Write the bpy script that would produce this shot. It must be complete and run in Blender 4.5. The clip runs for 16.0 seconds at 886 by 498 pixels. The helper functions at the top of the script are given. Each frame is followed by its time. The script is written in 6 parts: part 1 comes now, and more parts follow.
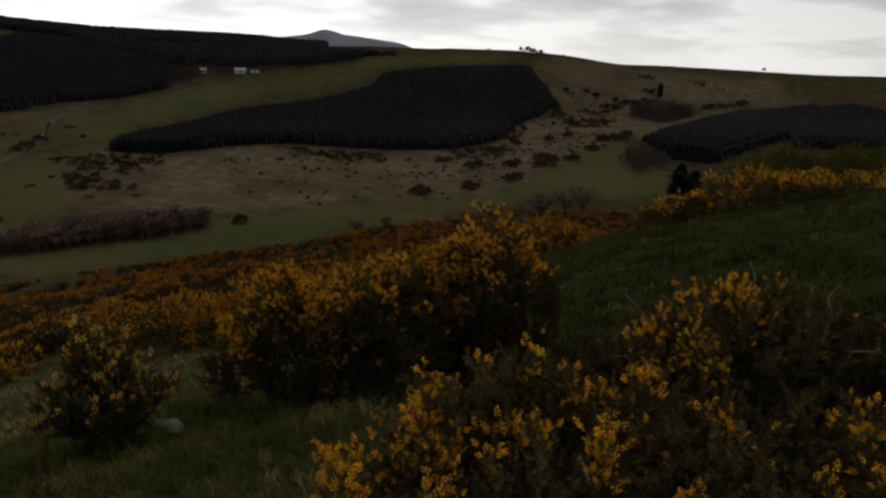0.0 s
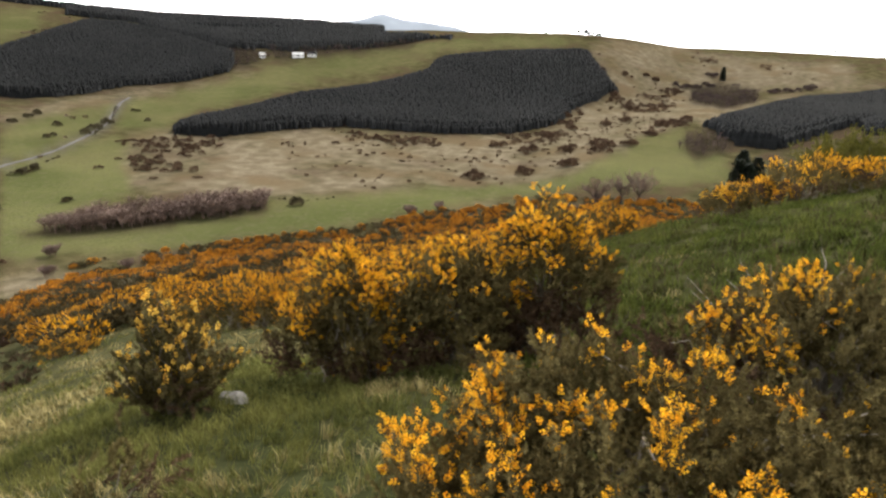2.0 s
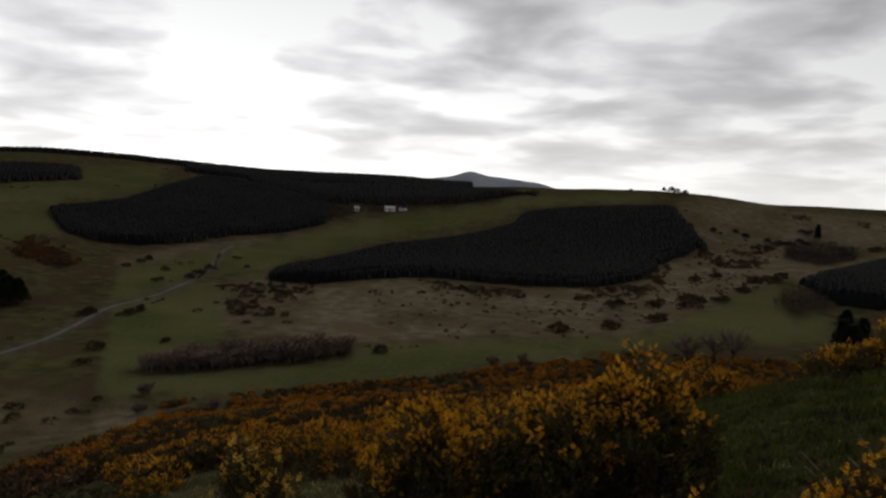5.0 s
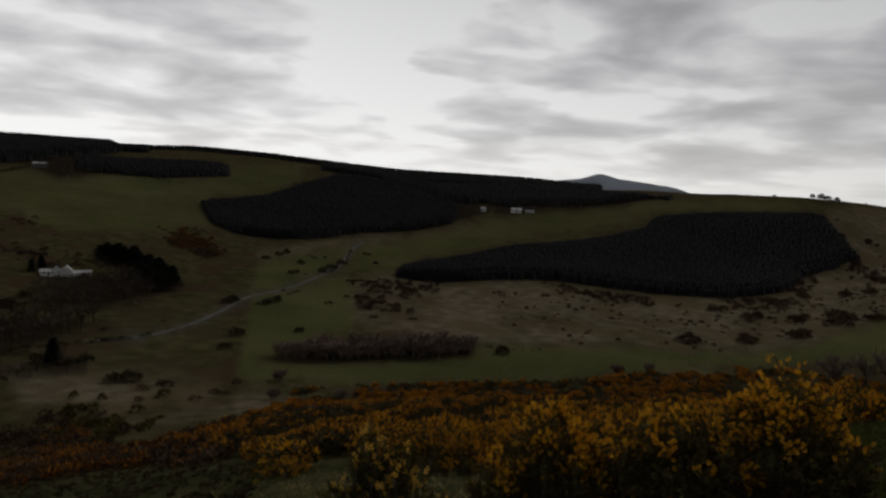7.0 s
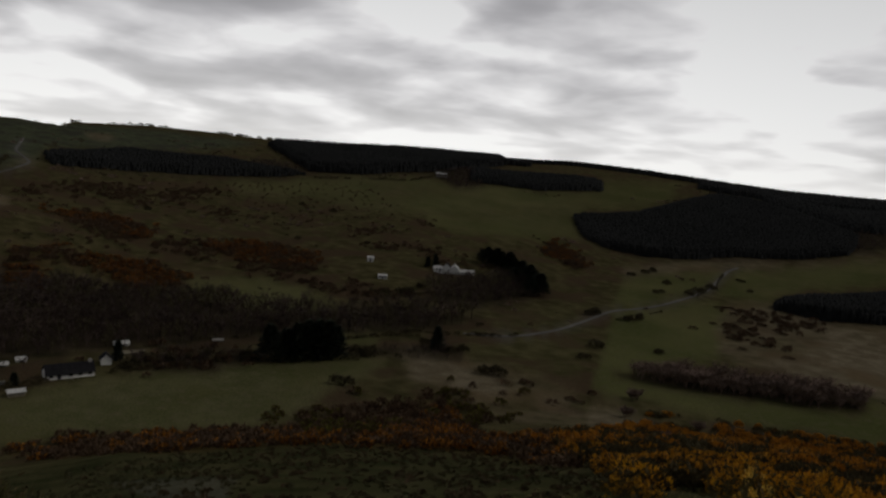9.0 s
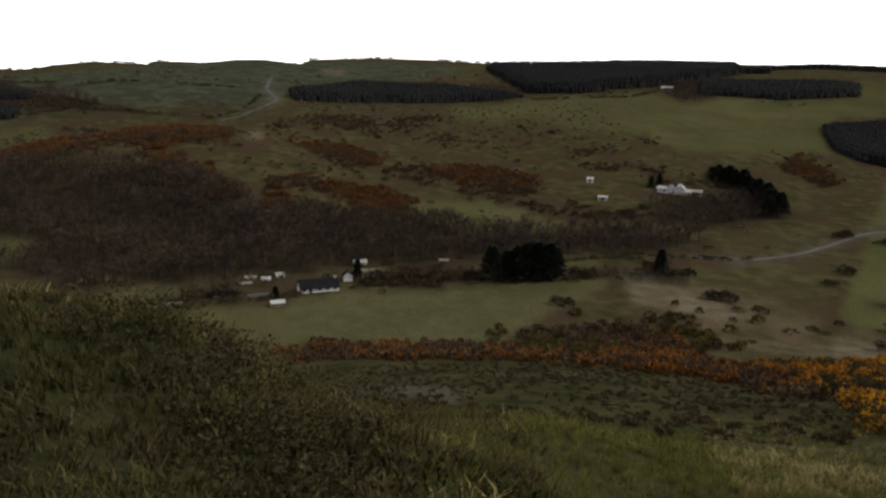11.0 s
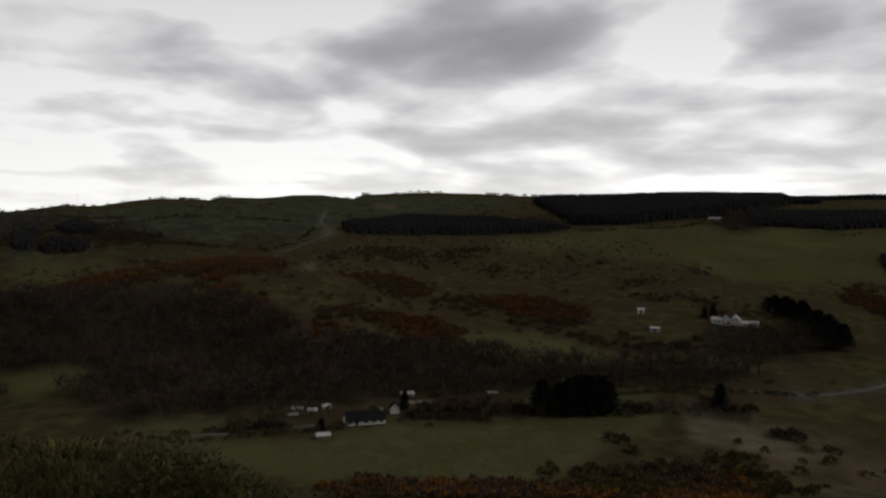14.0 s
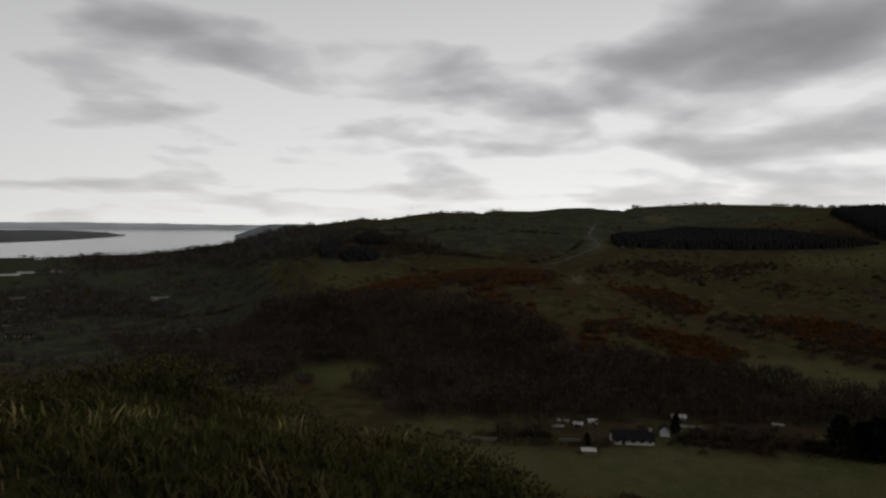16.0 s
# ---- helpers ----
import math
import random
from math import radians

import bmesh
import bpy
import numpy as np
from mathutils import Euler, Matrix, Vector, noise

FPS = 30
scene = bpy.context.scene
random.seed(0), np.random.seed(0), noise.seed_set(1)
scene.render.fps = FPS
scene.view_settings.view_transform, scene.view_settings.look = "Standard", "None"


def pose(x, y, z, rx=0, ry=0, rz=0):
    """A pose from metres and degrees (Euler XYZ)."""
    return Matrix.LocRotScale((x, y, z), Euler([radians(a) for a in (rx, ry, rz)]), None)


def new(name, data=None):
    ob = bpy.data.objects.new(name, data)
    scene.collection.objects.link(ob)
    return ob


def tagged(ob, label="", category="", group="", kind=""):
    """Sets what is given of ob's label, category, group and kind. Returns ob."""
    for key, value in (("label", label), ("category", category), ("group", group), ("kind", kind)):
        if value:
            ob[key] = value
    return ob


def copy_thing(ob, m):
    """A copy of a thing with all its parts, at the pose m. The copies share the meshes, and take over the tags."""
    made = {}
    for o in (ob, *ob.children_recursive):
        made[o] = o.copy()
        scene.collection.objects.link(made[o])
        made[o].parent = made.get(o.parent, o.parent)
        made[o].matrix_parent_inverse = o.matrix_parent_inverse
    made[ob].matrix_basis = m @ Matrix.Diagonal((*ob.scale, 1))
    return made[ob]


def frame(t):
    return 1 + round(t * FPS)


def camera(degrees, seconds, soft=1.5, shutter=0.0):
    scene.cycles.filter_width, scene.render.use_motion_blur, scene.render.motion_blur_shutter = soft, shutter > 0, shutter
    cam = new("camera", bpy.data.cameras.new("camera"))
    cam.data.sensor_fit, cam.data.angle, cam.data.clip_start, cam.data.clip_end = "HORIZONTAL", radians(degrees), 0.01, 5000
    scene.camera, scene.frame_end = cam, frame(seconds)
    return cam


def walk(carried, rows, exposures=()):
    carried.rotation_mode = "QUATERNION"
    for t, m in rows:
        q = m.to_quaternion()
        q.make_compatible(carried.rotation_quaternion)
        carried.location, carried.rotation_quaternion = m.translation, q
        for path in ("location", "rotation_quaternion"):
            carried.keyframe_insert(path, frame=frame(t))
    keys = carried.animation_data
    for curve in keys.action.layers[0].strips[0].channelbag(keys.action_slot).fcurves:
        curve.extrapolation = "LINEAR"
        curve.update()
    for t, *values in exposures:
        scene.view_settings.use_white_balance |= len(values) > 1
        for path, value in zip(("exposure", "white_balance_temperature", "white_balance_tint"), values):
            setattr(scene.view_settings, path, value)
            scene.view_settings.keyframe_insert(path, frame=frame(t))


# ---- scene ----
# ---- the camera and its walk ----
cam = camera(64.07, 16.0, soft=2.5)
# seconds, place, pitch, roll, yaw: held by hand on one spot, swinging to the left
SWING = [
    (0.0, 0.017, 0.023, 1.614, -15.81, -1.84, 0.00),
    (0.5, 0.011, 0.020, 1.576, -20.62, -2.13, 0.41),
    (1.0, -0.027, 0.005, 1.573, -20.26, -3.40, 1.90),
    (1.5, -0.059, -0.005, 1.583, -18.62, -3.21, 4.08),
    (2.0, -0.048, -0.017, 1.588, -17.15, -1.54, 4.34),
    (2.5, -0.043, -0.017, 1.613, -14.55, 0.05, 6.31),
    (3.0, -0.050, -0.008, 1.624, -12.91, 0.55, 6.56),
    (3.5, -0.052, -0.008, 1.632, -11.66, -0.28, 6.75),
    (5.8, -0.112, -0.014, 1.600, -3.42, -2.63, 14.41),
    (6.0, -0.109, -0.017, 1.598, -3.47, -2.89, 15.35),
    (6.5, -0.135, -0.026, 1.606, -3.72, -3.69, 19.75),
    (7.0, -0.169, -0.031, 1.601, -5.52, -2.77, 21.48),
    (7.5, -0.205, -0.038, 1.594, -4.43, -3.88, 23.93),
    (8.0, -0.252, -0.077, 1.600, -4.74, -3.66, 34.09),
    (8.5, -0.325, -0.139, 1.600, -5.67, -0.93, 46.27),
    (9.0, -0.349, -0.166, 1.600, -6.21, -4.82, 50.90),
    (9.5, -0.381, -0.211, 1.600, -7.21, -5.80, 57.97),
    (10.0, -0.399, -0.242, 1.470, -9.93, -2.64, 62.43),
    (10.2, -0.412, -0.269, 1.450, -13.77, -3.96, 66.23),
    (12.3, -0.428, -0.312, 1.360, -9.50, 2.13, 72.13),
    (12.5, -0.426, -0.306, 1.380, -8.56, -1.00, 71.29),
    (13.0, -0.420, -0.290, 1.550, -5.87, 0.04, 69.11),
    (13.5, -0.423, -0.298, 1.600, -2.95, -0.72, 70.23),
    (14.0, -0.428, -0.311, 1.600, -2.97, -0.87, 71.97),
    (14.5, -0.435, -0.334, 1.600, -3.88, 0.25, 75.07),
    (15.0, -0.442, -0.367, 1.600, -3.16, -2.43, 79.40),
    (15.5, -0.447, -0.401, 1.600, -3.03, -1.38, 83.70),
    (16.0, -0.449, -0.477, 1.600, -2.24, -0.81, 93.42),
]
# seconds, stops: the automatic exposure closes as the bright sky fills the picture
STOPS = [(0, -0.2), (0.3, 1.2), (0.5, 1.6), (1, 2.35), (1.5, 2.73), (2, 2.75), (2.5, 2.4), (3, 1.9), (3.5, 1.35), (4.5, 0.3), (6, -0.54), (8, -0.58), (9, -0.57), (9.5, -0.48), (10, -0.1), (10.5, 0.5), (12, 1.4), (12.5, 1.3), (13, 0.66), (13.5, 0.0), (14, -0.4), (14.5, -0.65), (15, -0.7), (15.5, -0.72), (16, -0.62)]
walk(cam, [(t, pose(x, y, z, 90 + pitch, roll, yaw)) for t, x, y, z, pitch, roll, yaw in SWING], [(t, stops, 6500, 10) for t, stops in STOPS])

# ---- sky and sun ----
SUN_AZ, SUN_EL = 30.0, 42.0
THIN_AZ = -60.0
# heavier and thinner masses in the cloud sheet: bearing, height, weight, spread
MASSES = [(-68, 14, -0.05, 13), (-72, 7, -0.035, 8), (-54, 15, -0.045, 9), (-12, 17, -0.035, 12), (4, 8, -0.03, 9), (-32, 9, 0.035, 11), (-101, 16, 0.028, 14), (-124, 12, 0.03, 10)]


def sky():
    world = bpy.data.worlds.new("overcast_sky")
    scene.world = world
    world.use_nodes = True
    nt = world.node_tree
    nt.nodes.clear()
    node = lambda kind: nt.nodes.new(kind)
    link = nt.links.new

    def math_node(op, a, b=None, c=None):
        n = node("ShaderNodeMath")
        n.operation = op
        for k, v in enumerate((a, b, c)):
            if v is None:
                continue
            if isinstance(v, (int, float)):
                n.inputs[k].default_value = v
            else:
                link(v, n.inputs[k])
        return n.outputs[0]

    coord = node("ShaderNodeTexCoord")
    split = node("ShaderNodeSeparateXYZ")
    link(coord.outputs["Generated"], split.inputs[0])
    x, y, z = split.outputs
    up = math_node("MAXIMUM", z, 0.0)
    depth = math_node("ADD", up, 0.17)
    # the cloud sheet seen in perspective
    sheet = node("ShaderNodeCombineXYZ")
    link(math_node("DIVIDE", x, depth), sheet.inputs[0])
    link(math_node("DIVIDE", y, depth), sheet.inputs[1])
    def billow(scale, detail, roughness, warp):
        n = node("ShaderNodeTexNoise")
        n.inputs["Scale"].default_value, n.inputs["Detail"].default_value = scale, detail
        n.inputs["Roughness"].default_value, n.inputs["Distortion"].default_value = roughness, warp
        link(sheet.outputs[0], n.inputs["Vector"])
        return n.outputs[0]

    cloud = math_node("ADD", math_node("MULTIPLY", billow(1.15, 4, 0.42, 0.35), 0.66), math_node("MULTIPLY", billow(0.5, 3, 0.5, 0.2), 0.16))
    cloud = math_node("ADD", cloud, math_node("MULTIPLY", billow(3.2, 4, 0.45, 0.3), 0.21))
    ramp = node("ShaderNodeValToRGB")
    ramp.color_ramp.interpolation = "B_SPLINE"
    ramp.color_ramp.elements[0].position, ramp.color_ramp.elements[0].color = 0.27, (0.27, 0.265, 0.28, 1)
    ramp.color_ramp.elements[1].position, ramp.color_ramp.elements[1].color = 0.76, (1.5, 1.5, 1.5, 1)
    for at_, tone in ((0.42, (0.515, 0.505, 0.525, 1)), (0.50, (0.785, 0.775, 0.79, 1)), (0.57, (1.13, 1.12, 1.12, 1))):
        ramp.color_ramp.elements.new(at_).color = tone
    for az, el, weight, spread in MASSES:
        c = (math.sin(radians(az)) * math.cos(radians(el)), math.cos(radians(az)) * math.cos(radians(el)), math.sin(radians(el)))
        dot = node("ShaderNodeVectorMath")
        dot.operation = "DOT_PRODUCT"
        link(coord.outputs["Generated"], dot.inputs[0])
        dot.inputs[1].default_value = c
        lobe = math_node("EXPONENT", math_node("MULTIPLY", math_node("SUBTRACT", dot.outputs["Value"], 1.0), 1 / radians(spread) ** 2))
        cloud = math_node("ADD", cloud, math_node("MULTIPLY", lobe, weight))
    # firmer edges between the masses
    cloud = math_node("ADD", 0.5, math_node("MULTIPLY", math_node("SUBTRACT", cloud, 0.5), 1.15))
    link(cloud, ramp.inputs[0])
    # smoother and paler towards the horizon
    haze = math_node("POWER", math_node("SUBTRACT", 1.0, up), 10.0)
    pale = node("ShaderNodeMix")
    pale.data_type = "RGBA"
    link(math_node("MULTIPLY", haze, 0.75), pale.inputs["Factor"])
    link(ramp.outputs[0], pale.inputs["A"])
    pale.inputs["B"].default_value = (0.85, 0.845, 0.815, 1)
    # sky darkened towards the unseen zenith to dim the land; lighter quarter where thin
    sx, sy = math.sin(radians(THIN_AZ)), math.cos(radians(THIN_AZ))
    quarter = math_node("ADD", math_node("MULTIPLY", x, sx), math_node("MULTIPLY", y, sy))
    lit = math_node("ADD", 0.72, math_node("MULTIPLY", quarter, 0.46))
    thick = math_node("SUBTRACT", 1.5, math_node("MULTIPLY", math_node("POWER", up, 0.7), 1.5))
    gain = math_node("MULTIPLY", math_node("MULTIPLY", lit, thick), 1.0)
    clouds = node("ShaderNodeVectorMath")
    clouds.operation = "SCALE"
    link(pale.outputs["Result"], clouds.inputs[0])
    link(gain, clouds.inputs["Scale"])
    air = node("ShaderNodeTexSky")
    air.sky_type, air.sun_disc = "NISHITA", False
    air.sun_elevation, air.sun_rotation = radians(SUN_EL), radians(SUN_AZ)
    blue = node("ShaderNodeBackground")
    link(air.outputs[0], blue.inputs[0])
    blue.inputs[1].default_value = 0.05
    white = node("ShaderNodeBackground")
    link(clouds.outputs[0], white.inputs[0])
    white.inputs[1].default_value = 1.0
    mix = node("ShaderNodeMixShader")
    mix.inputs[0].default_value = 0.93
    link(blue.outputs[0], mix.inputs[1])
    link(white.outputs[0], mix.inputs[2])
    out = node("ShaderNodeOutputWorld")
    link(mix.outputs[0], out.inputs[0])
    sun = new("sun", bpy.data.lights.new("sun", "SUN"))
    sun.data.energy, sun.data.angle, sun.data.color = 0.75, radians(10), (1.0, 0.93, 0.82)
    d = Vector((math.sin(radians(SUN_AZ)) * math.cos(radians(SUN_EL)), math.cos(radians(SUN_AZ)) * math.cos(radians(SUN_EL)),
                math.sin(radians(SUN_EL))))
    sun.rotation_euler = d.to_track_quat("Z", "Y").to_euler()


sky()
# ---- the lie of the land ----
# Bearings in degrees, clockwise from +y, about the knoll the camera stands on (its foot at z = 0).
EYE = 1.6
FLOOR = -58.0
# bearing: dip seen at 5, 10, 20, 50 and 100 m down the near slope, and where it meets the valley floor
NEAR = [
    (-180, -14, -5.5, -1, 1, 1.5, 300), (-150, -14, -7, -4, -3, -4, 280), (-130, -12.8, -13, -14.5, -16.5, -16.5, 180),
    (-118, -13.4, -13.8, -15.8, -17.5, -18, 170), (-113, -14.8, -15.4, -17.5, -19, -19.5, 165), (-107, -16.2, -16.8, -18.5, -20.5, -21, 160),
    (-101, -17.4, -18, -20, -22, -22, 158), (-96, -19.6, -19.7, -21, -23, -22.7, 158), (-89, -23.8, -23.4, -23.8, -25, -23, 158),
    (-82, -27.3, -25.6, -25.2, -25.7, -23.2, 160), (-75, -30, -27, -26.2, -25.5, -22.8, 163),
    (-60, -33, -27.8, -27.3, -25.5, -22.5, 175), (-45, -33, -28.5, -27, -24.5, -21.8, 190), (-30, -31.5, -27, -24.5, -21.5, -19.3, 203),
    (-15, -31, -26.5, -23.5, -20.2, -18.1, 215), (0, -30, -25, -20.8, -18, -16.2, 232), (10, -30.5, -22, -16.3, -16.2, -15, 250),
    (20, -30, -20, -12.9, -14.2, -14.2, 262), (30, -27, -16.5, -9.8, -12.2, -13, 275), (45, -18, -9, -5, -7, -9, 300),
    (80, -14, -5, -0.5, 1.5, 1.5, 330), (130, -14, -5, 0, 2, 2, 330),
]
# bearing: foot of the far slope, a middle distance with its dip, the crest with its rise
FAR = [
    (-180, 400, 700, -4, 1200, -1), (-150, 400, 800, -5, 1700, -2.5), (-130, 300, 800, -6.7, 2300, -2.75),
    (-120, 300, 760, -6.8, 2200, -2.8), (-114.5, 290, 700, -6.5, 2250, -2.5), (-110.5, 275, 600, -6.3, 1400, -1.95), (-107.5, 262, 480, -6, 1260, -1.2),
    (-104, 250, 420, -5.9, 1200, -0.5), (-98, 235, 400, -5.3, 1150, 0.4), (-90, 230, 400, -4.6, 1100, 0.85),
    (-83, 228, 400, -4.7, 1100, 1.1), (-75, 228, 400, -6.4, 1100, 1.4), (-65, 230, 400, -7, 1100, 1.35),
    (-55, 235, 400, -6.6, 1100, 1.5), (-47, 250, 420, -6.4, 1060, 1.25), (-40, 262, 450, -6.2, 1000, 1.3),
    (-33, 265, 480, -5.8, 950, 1.0), (-25, 265, 480, -6.2, 900, 0.35), (-15, 267, 440, -6.8, 850, 0.1), (-10, 268, 440, -6.9, 830, -0.17),
    (-5, 270, 440, -7, 800, 0.08), (3, 300, 480, -6.6, 800, 0.2), (8, 350, 520, -6.2, 820, 0.0),
    (14, 430, 620, -4.7, 900, -0.75), (20, 470, 640, -4.3, 950, -0.8), (28, 480, 640, -4.3, 950, -0.8),
    (40, 500, 650, -4, 950, -0.5), (80, 520, 700, -1, 1000, 0), (130, 520, 700, -1, 1000, 0),
]


# bearing: metres by which the crest stands above or below that line
CREST = [(-110, 0), (-105, -2), (-103, -2.3), (-101.3, -1.8), (-99.4, -4.3), (-97.8, -9.3), (-96.4, -4.3), (-95.2, -2.8), (-93.7, -1.3), (-91.8, -3.8), (-90.2, -6.3), (-89.4, -1.8), (-86.5, -3.8),
         (-85, -2.3), (-83.9, 0.2), (-81.7, -0.3), (-80.4, -4.8), (-79.2, -8), (-78.4, -1.5), (-75, -1.5), (-72.8, 0.5), (-69, 2), (-66, 1), (-62, 1), (-55, 0)]


def along(table, az):
    """The rows of a periodic table, smoothly joined at the bearings az."""
    rows = np.array(table, float)
    b = np.concatenate([rows[:, 0] - 360, rows[:, 0], rows[:, 0] + 360])
    v = np.tile(rows[:, 1:], (3, 1))
    i = np.clip(np.searchsorted(b, az) - 1, 0, len(b) - 2)
    u = ((az - b[i]) / (b[i + 1] - b[i]))[:, None]
    slope = np.gradient(v, b, axis=0)
    w = (b[i + 1] - b[i])[:, None]
    return ((2 * u**3 - 3 * u**2 + 1) * v[i] + (u**3 - 2 * u**2 + u) * w * slope[i]
            + (3 * u**2 - 2 * u**3) * v[i + 1] + (u**3 - u**2) * w * slope[i + 1])


def lattice(x, y, seed):
    n = np.sin(x * 127.1 + y * 311.7 + seed * 74.7) * 43758.5453
    return n - np.floor(n)


def rough(x, y, size, seed=0, octaves=3):
    """Smooth noise from -1 to 1 with features of that size in metres."""
    total, amount, norm = 0.0, 1.0, 0.0
    for k in range(octaves):
        px, py = x / size * 2**k + 17.3 * k, y / size * 2**k - 9.1 * k
        ix, iy = np.floor(px), np.floor(py)
        fx, fy = px - ix, py - iy
        fx, fy = fx * fx * (3 - 2 * fx), fy * fy * (3 - 2 * fy)
        a, b = lattice(ix, iy, seed + k), lattice(ix + 1, iy, seed + k)
        c, d = lattice(ix, iy + 1, seed + k), lattice(ix + 1, iy + 1, seed + k)
        total = total + amount * ((a * (1 - fx) + b * fx) * (1 - fy) + (c * (1 - fx) + d * fx) * fy - 0.5) * 2
        norm += amount
        amount *= 0.5
    return total / norm


def monotone(xs, ys, x):
    """A curve through the knots that does not overshoot (knots along the last axis)."""
    h = np.diff(xs, axis=1)
    s = np.diff(ys, axis=1) / h
    m = np.zeros_like(ys)
    same = s[:, 1:] * s[:, :-1] > 0
    hm = 2 * s[:, 1:] * s[:, :-1] / np.where(same, s[:, 1:] + s[:, :-1], 1)
    m[:, 1:-1] = np.where(same, hm, 0)
    m[:, 0], m[:, -1] = s[:, 0], s[:, -1]
    out = np.empty((len(xs), len(x)))
    for k in range(len(xs)):
        i = np.clip(np.searchsorted(xs[k], x) - 1, 0, xs.shape[1] - 2)
        u, w = (x - xs[k][i]) / h[k][i], h[k][i]
        out[k] = ((2 * u**3 - 3 * u**2 + 1) * ys[k][i] + (u**3 - 2 * u**2 + u) * w * m[k][i]
                  + (3 * u**2 - 2 * u**3) * ys[k][i + 1] + (u**3 - u**2) * w * m[k][i + 1])
    return out


AZ = np.concatenate([np.arange(-180, -136, 2.0), np.arange(-136, 46, 0.24), np.arange(46, 180.1, 2.0)])
RAD = np.concatenate([[0.0], np.geomspace(0.45, 5600, 350)])


def heights():
    near, far = along(NEAR, AZ), along(FAR, AZ)
    dip = lambda el: np.tan(np.radians(el))
    n = len(AZ)
    one = np.ones(n)
    hill = np.clip((AZ - 45) / 40, 0, 1) * np.clip((215 - AZ) / 40, 0, 1) + np.clip((-145 - AZ) / 30, 0, 1)
    floor = FLOOR * (1 - hill) + 8 * hill
    up_valley = np.clip((AZ - 3) / 12, 0, 1)
    foot_z = floor + 12 * up_valley
    mid_z = EYE + far[:, 1] * dip(far[:, 2])
    crest_z = EYE + far[:, 3] * dip(far[:, 4])
    coast = np.clip((-107 - AZ) / 3, 0, 1) * np.clip((AZ + 175) / 30, 0, 1)
    back = (crest_z - 22) * (1 - coast) + -116 * coast
    base = -90 * (1 - coast) + -116 * coast
    xs = np.stack([0 * one, 2 * one, 5 * one, 10 * one, 20 * one, 50 * one, 100 * one, near[:, 5], far[:, 0], far[:, 1], far[:, 3],
                   far[:, 3] + 250, 3000 * one, 5700 * one], 1)
    z5 = EYE + 5 * dip(near[:, 0])
    ys = np.stack([0 * one, z5 * 0.36, z5, EYE + 10 * dip(near[:, 1]), EYE + 20 * dip(near[:, 2]),
                   EYE + 50 * dip(near[:, 3]), EYE + 100 * dip(near[:, 4]), floor, foot_z, mid_z, crest_z, back, base, base], 1)
    z = monotone(xs, ys, RAD)
    a, r = np.radians(AZ)[:, None], RAD[None, :]
    x, y = r * np.sin(a), r * np.cos(a)
    # knuckles and notches along the crest
    notch = np.interp(AZ, [k[0] for k in CREST], [k[1] for k in CREST])
    z += notch[:, None] * np.exp(-((r - far[:, 3][:, None] + 40) / 150) ** 2)
    # the hollow behind the gorse knoll
    knoll = np.clip((AZ + 106) / 6, 0, 1) * np.clip((-76 - AZ) / 8, 0, 1)
    z -= 11 * knoll[:, None] * np.exp(-((r - 505) / 60) ** 2)
    # swells of the fields and slopes, tussocks near by
    z += rough(x, y, 90, 3) * 1.5 * np.clip((r - 60) / 200, 0, 1) * np.clip((3500 - r) / 1500, 0, 1)
    z += rough(x, y, 260, 5) * 3.0 * np.clip((r - 280) / 500, 0, 1) * np.clip((3500 - r) / 1500, 0, 1)
    z += rough(x, y, 14, 7) * 0.35 * np.clip((r - 8) / 20, 0, 1) * np.clip((260 - r) / 120, 0, 1)
    hummock = 1 + 0.45 * np.clip((-70 - AZ) / 10, 0, 1)[:, None]
    z += hummock * rough(x, y, 1.5, 9) * 0.17 * np.clip(r / 3, 0, 1) * np.clip((40 - r) / 20, 0, 1)
    return x, y, z


GX, GY, GZ = heights()


def ground(x, y):
    """The height of the land at a place."""
    r = math.hypot(x, y)
    a = math.degrees(math.atan2(x, y))
    i = min(max(int(np.searchsorted(AZ, a)) - 1, 0), len(AZ) - 2)
    j = min(max(int(np.searchsorted(RAD, r)) - 1, 0), len(RAD) - 2)
    u, v = (a - AZ[i]) / (AZ[i + 1] - AZ[i]), (r - RAD[j]) / (RAD[j + 1] - RAD[j])
    return float((GZ[i, j] * (1 - v) + GZ[i, j + 1] * v) * (1 - u) + (GZ[i + 1, j] * (1 - v) + GZ[i + 1, j + 1] * v) * u)


def grounds(x, y):
    """The same for many places at once."""
    r, a = np.hypot(x, y), np.degrees(np.arctan2(x, y))
    i = np.clip(np.searchsorted(AZ, a) - 1, 0, len(AZ) - 2)
    j = np.clip(np.searchsorted(RAD, r) - 1, 0, len(RAD) - 2)
    u, v = (a - AZ[i]) / (AZ[i + 1] - AZ[i]), (r - RAD[j]) / (RAD[j + 1] - RAD[j])
    return (GZ[i, j] * (1 - v) + GZ[i, j + 1] * v) * (1 - u) + (GZ[i + 1, j] * (1 - v) + GZ[i + 1, j + 1] * v) * u


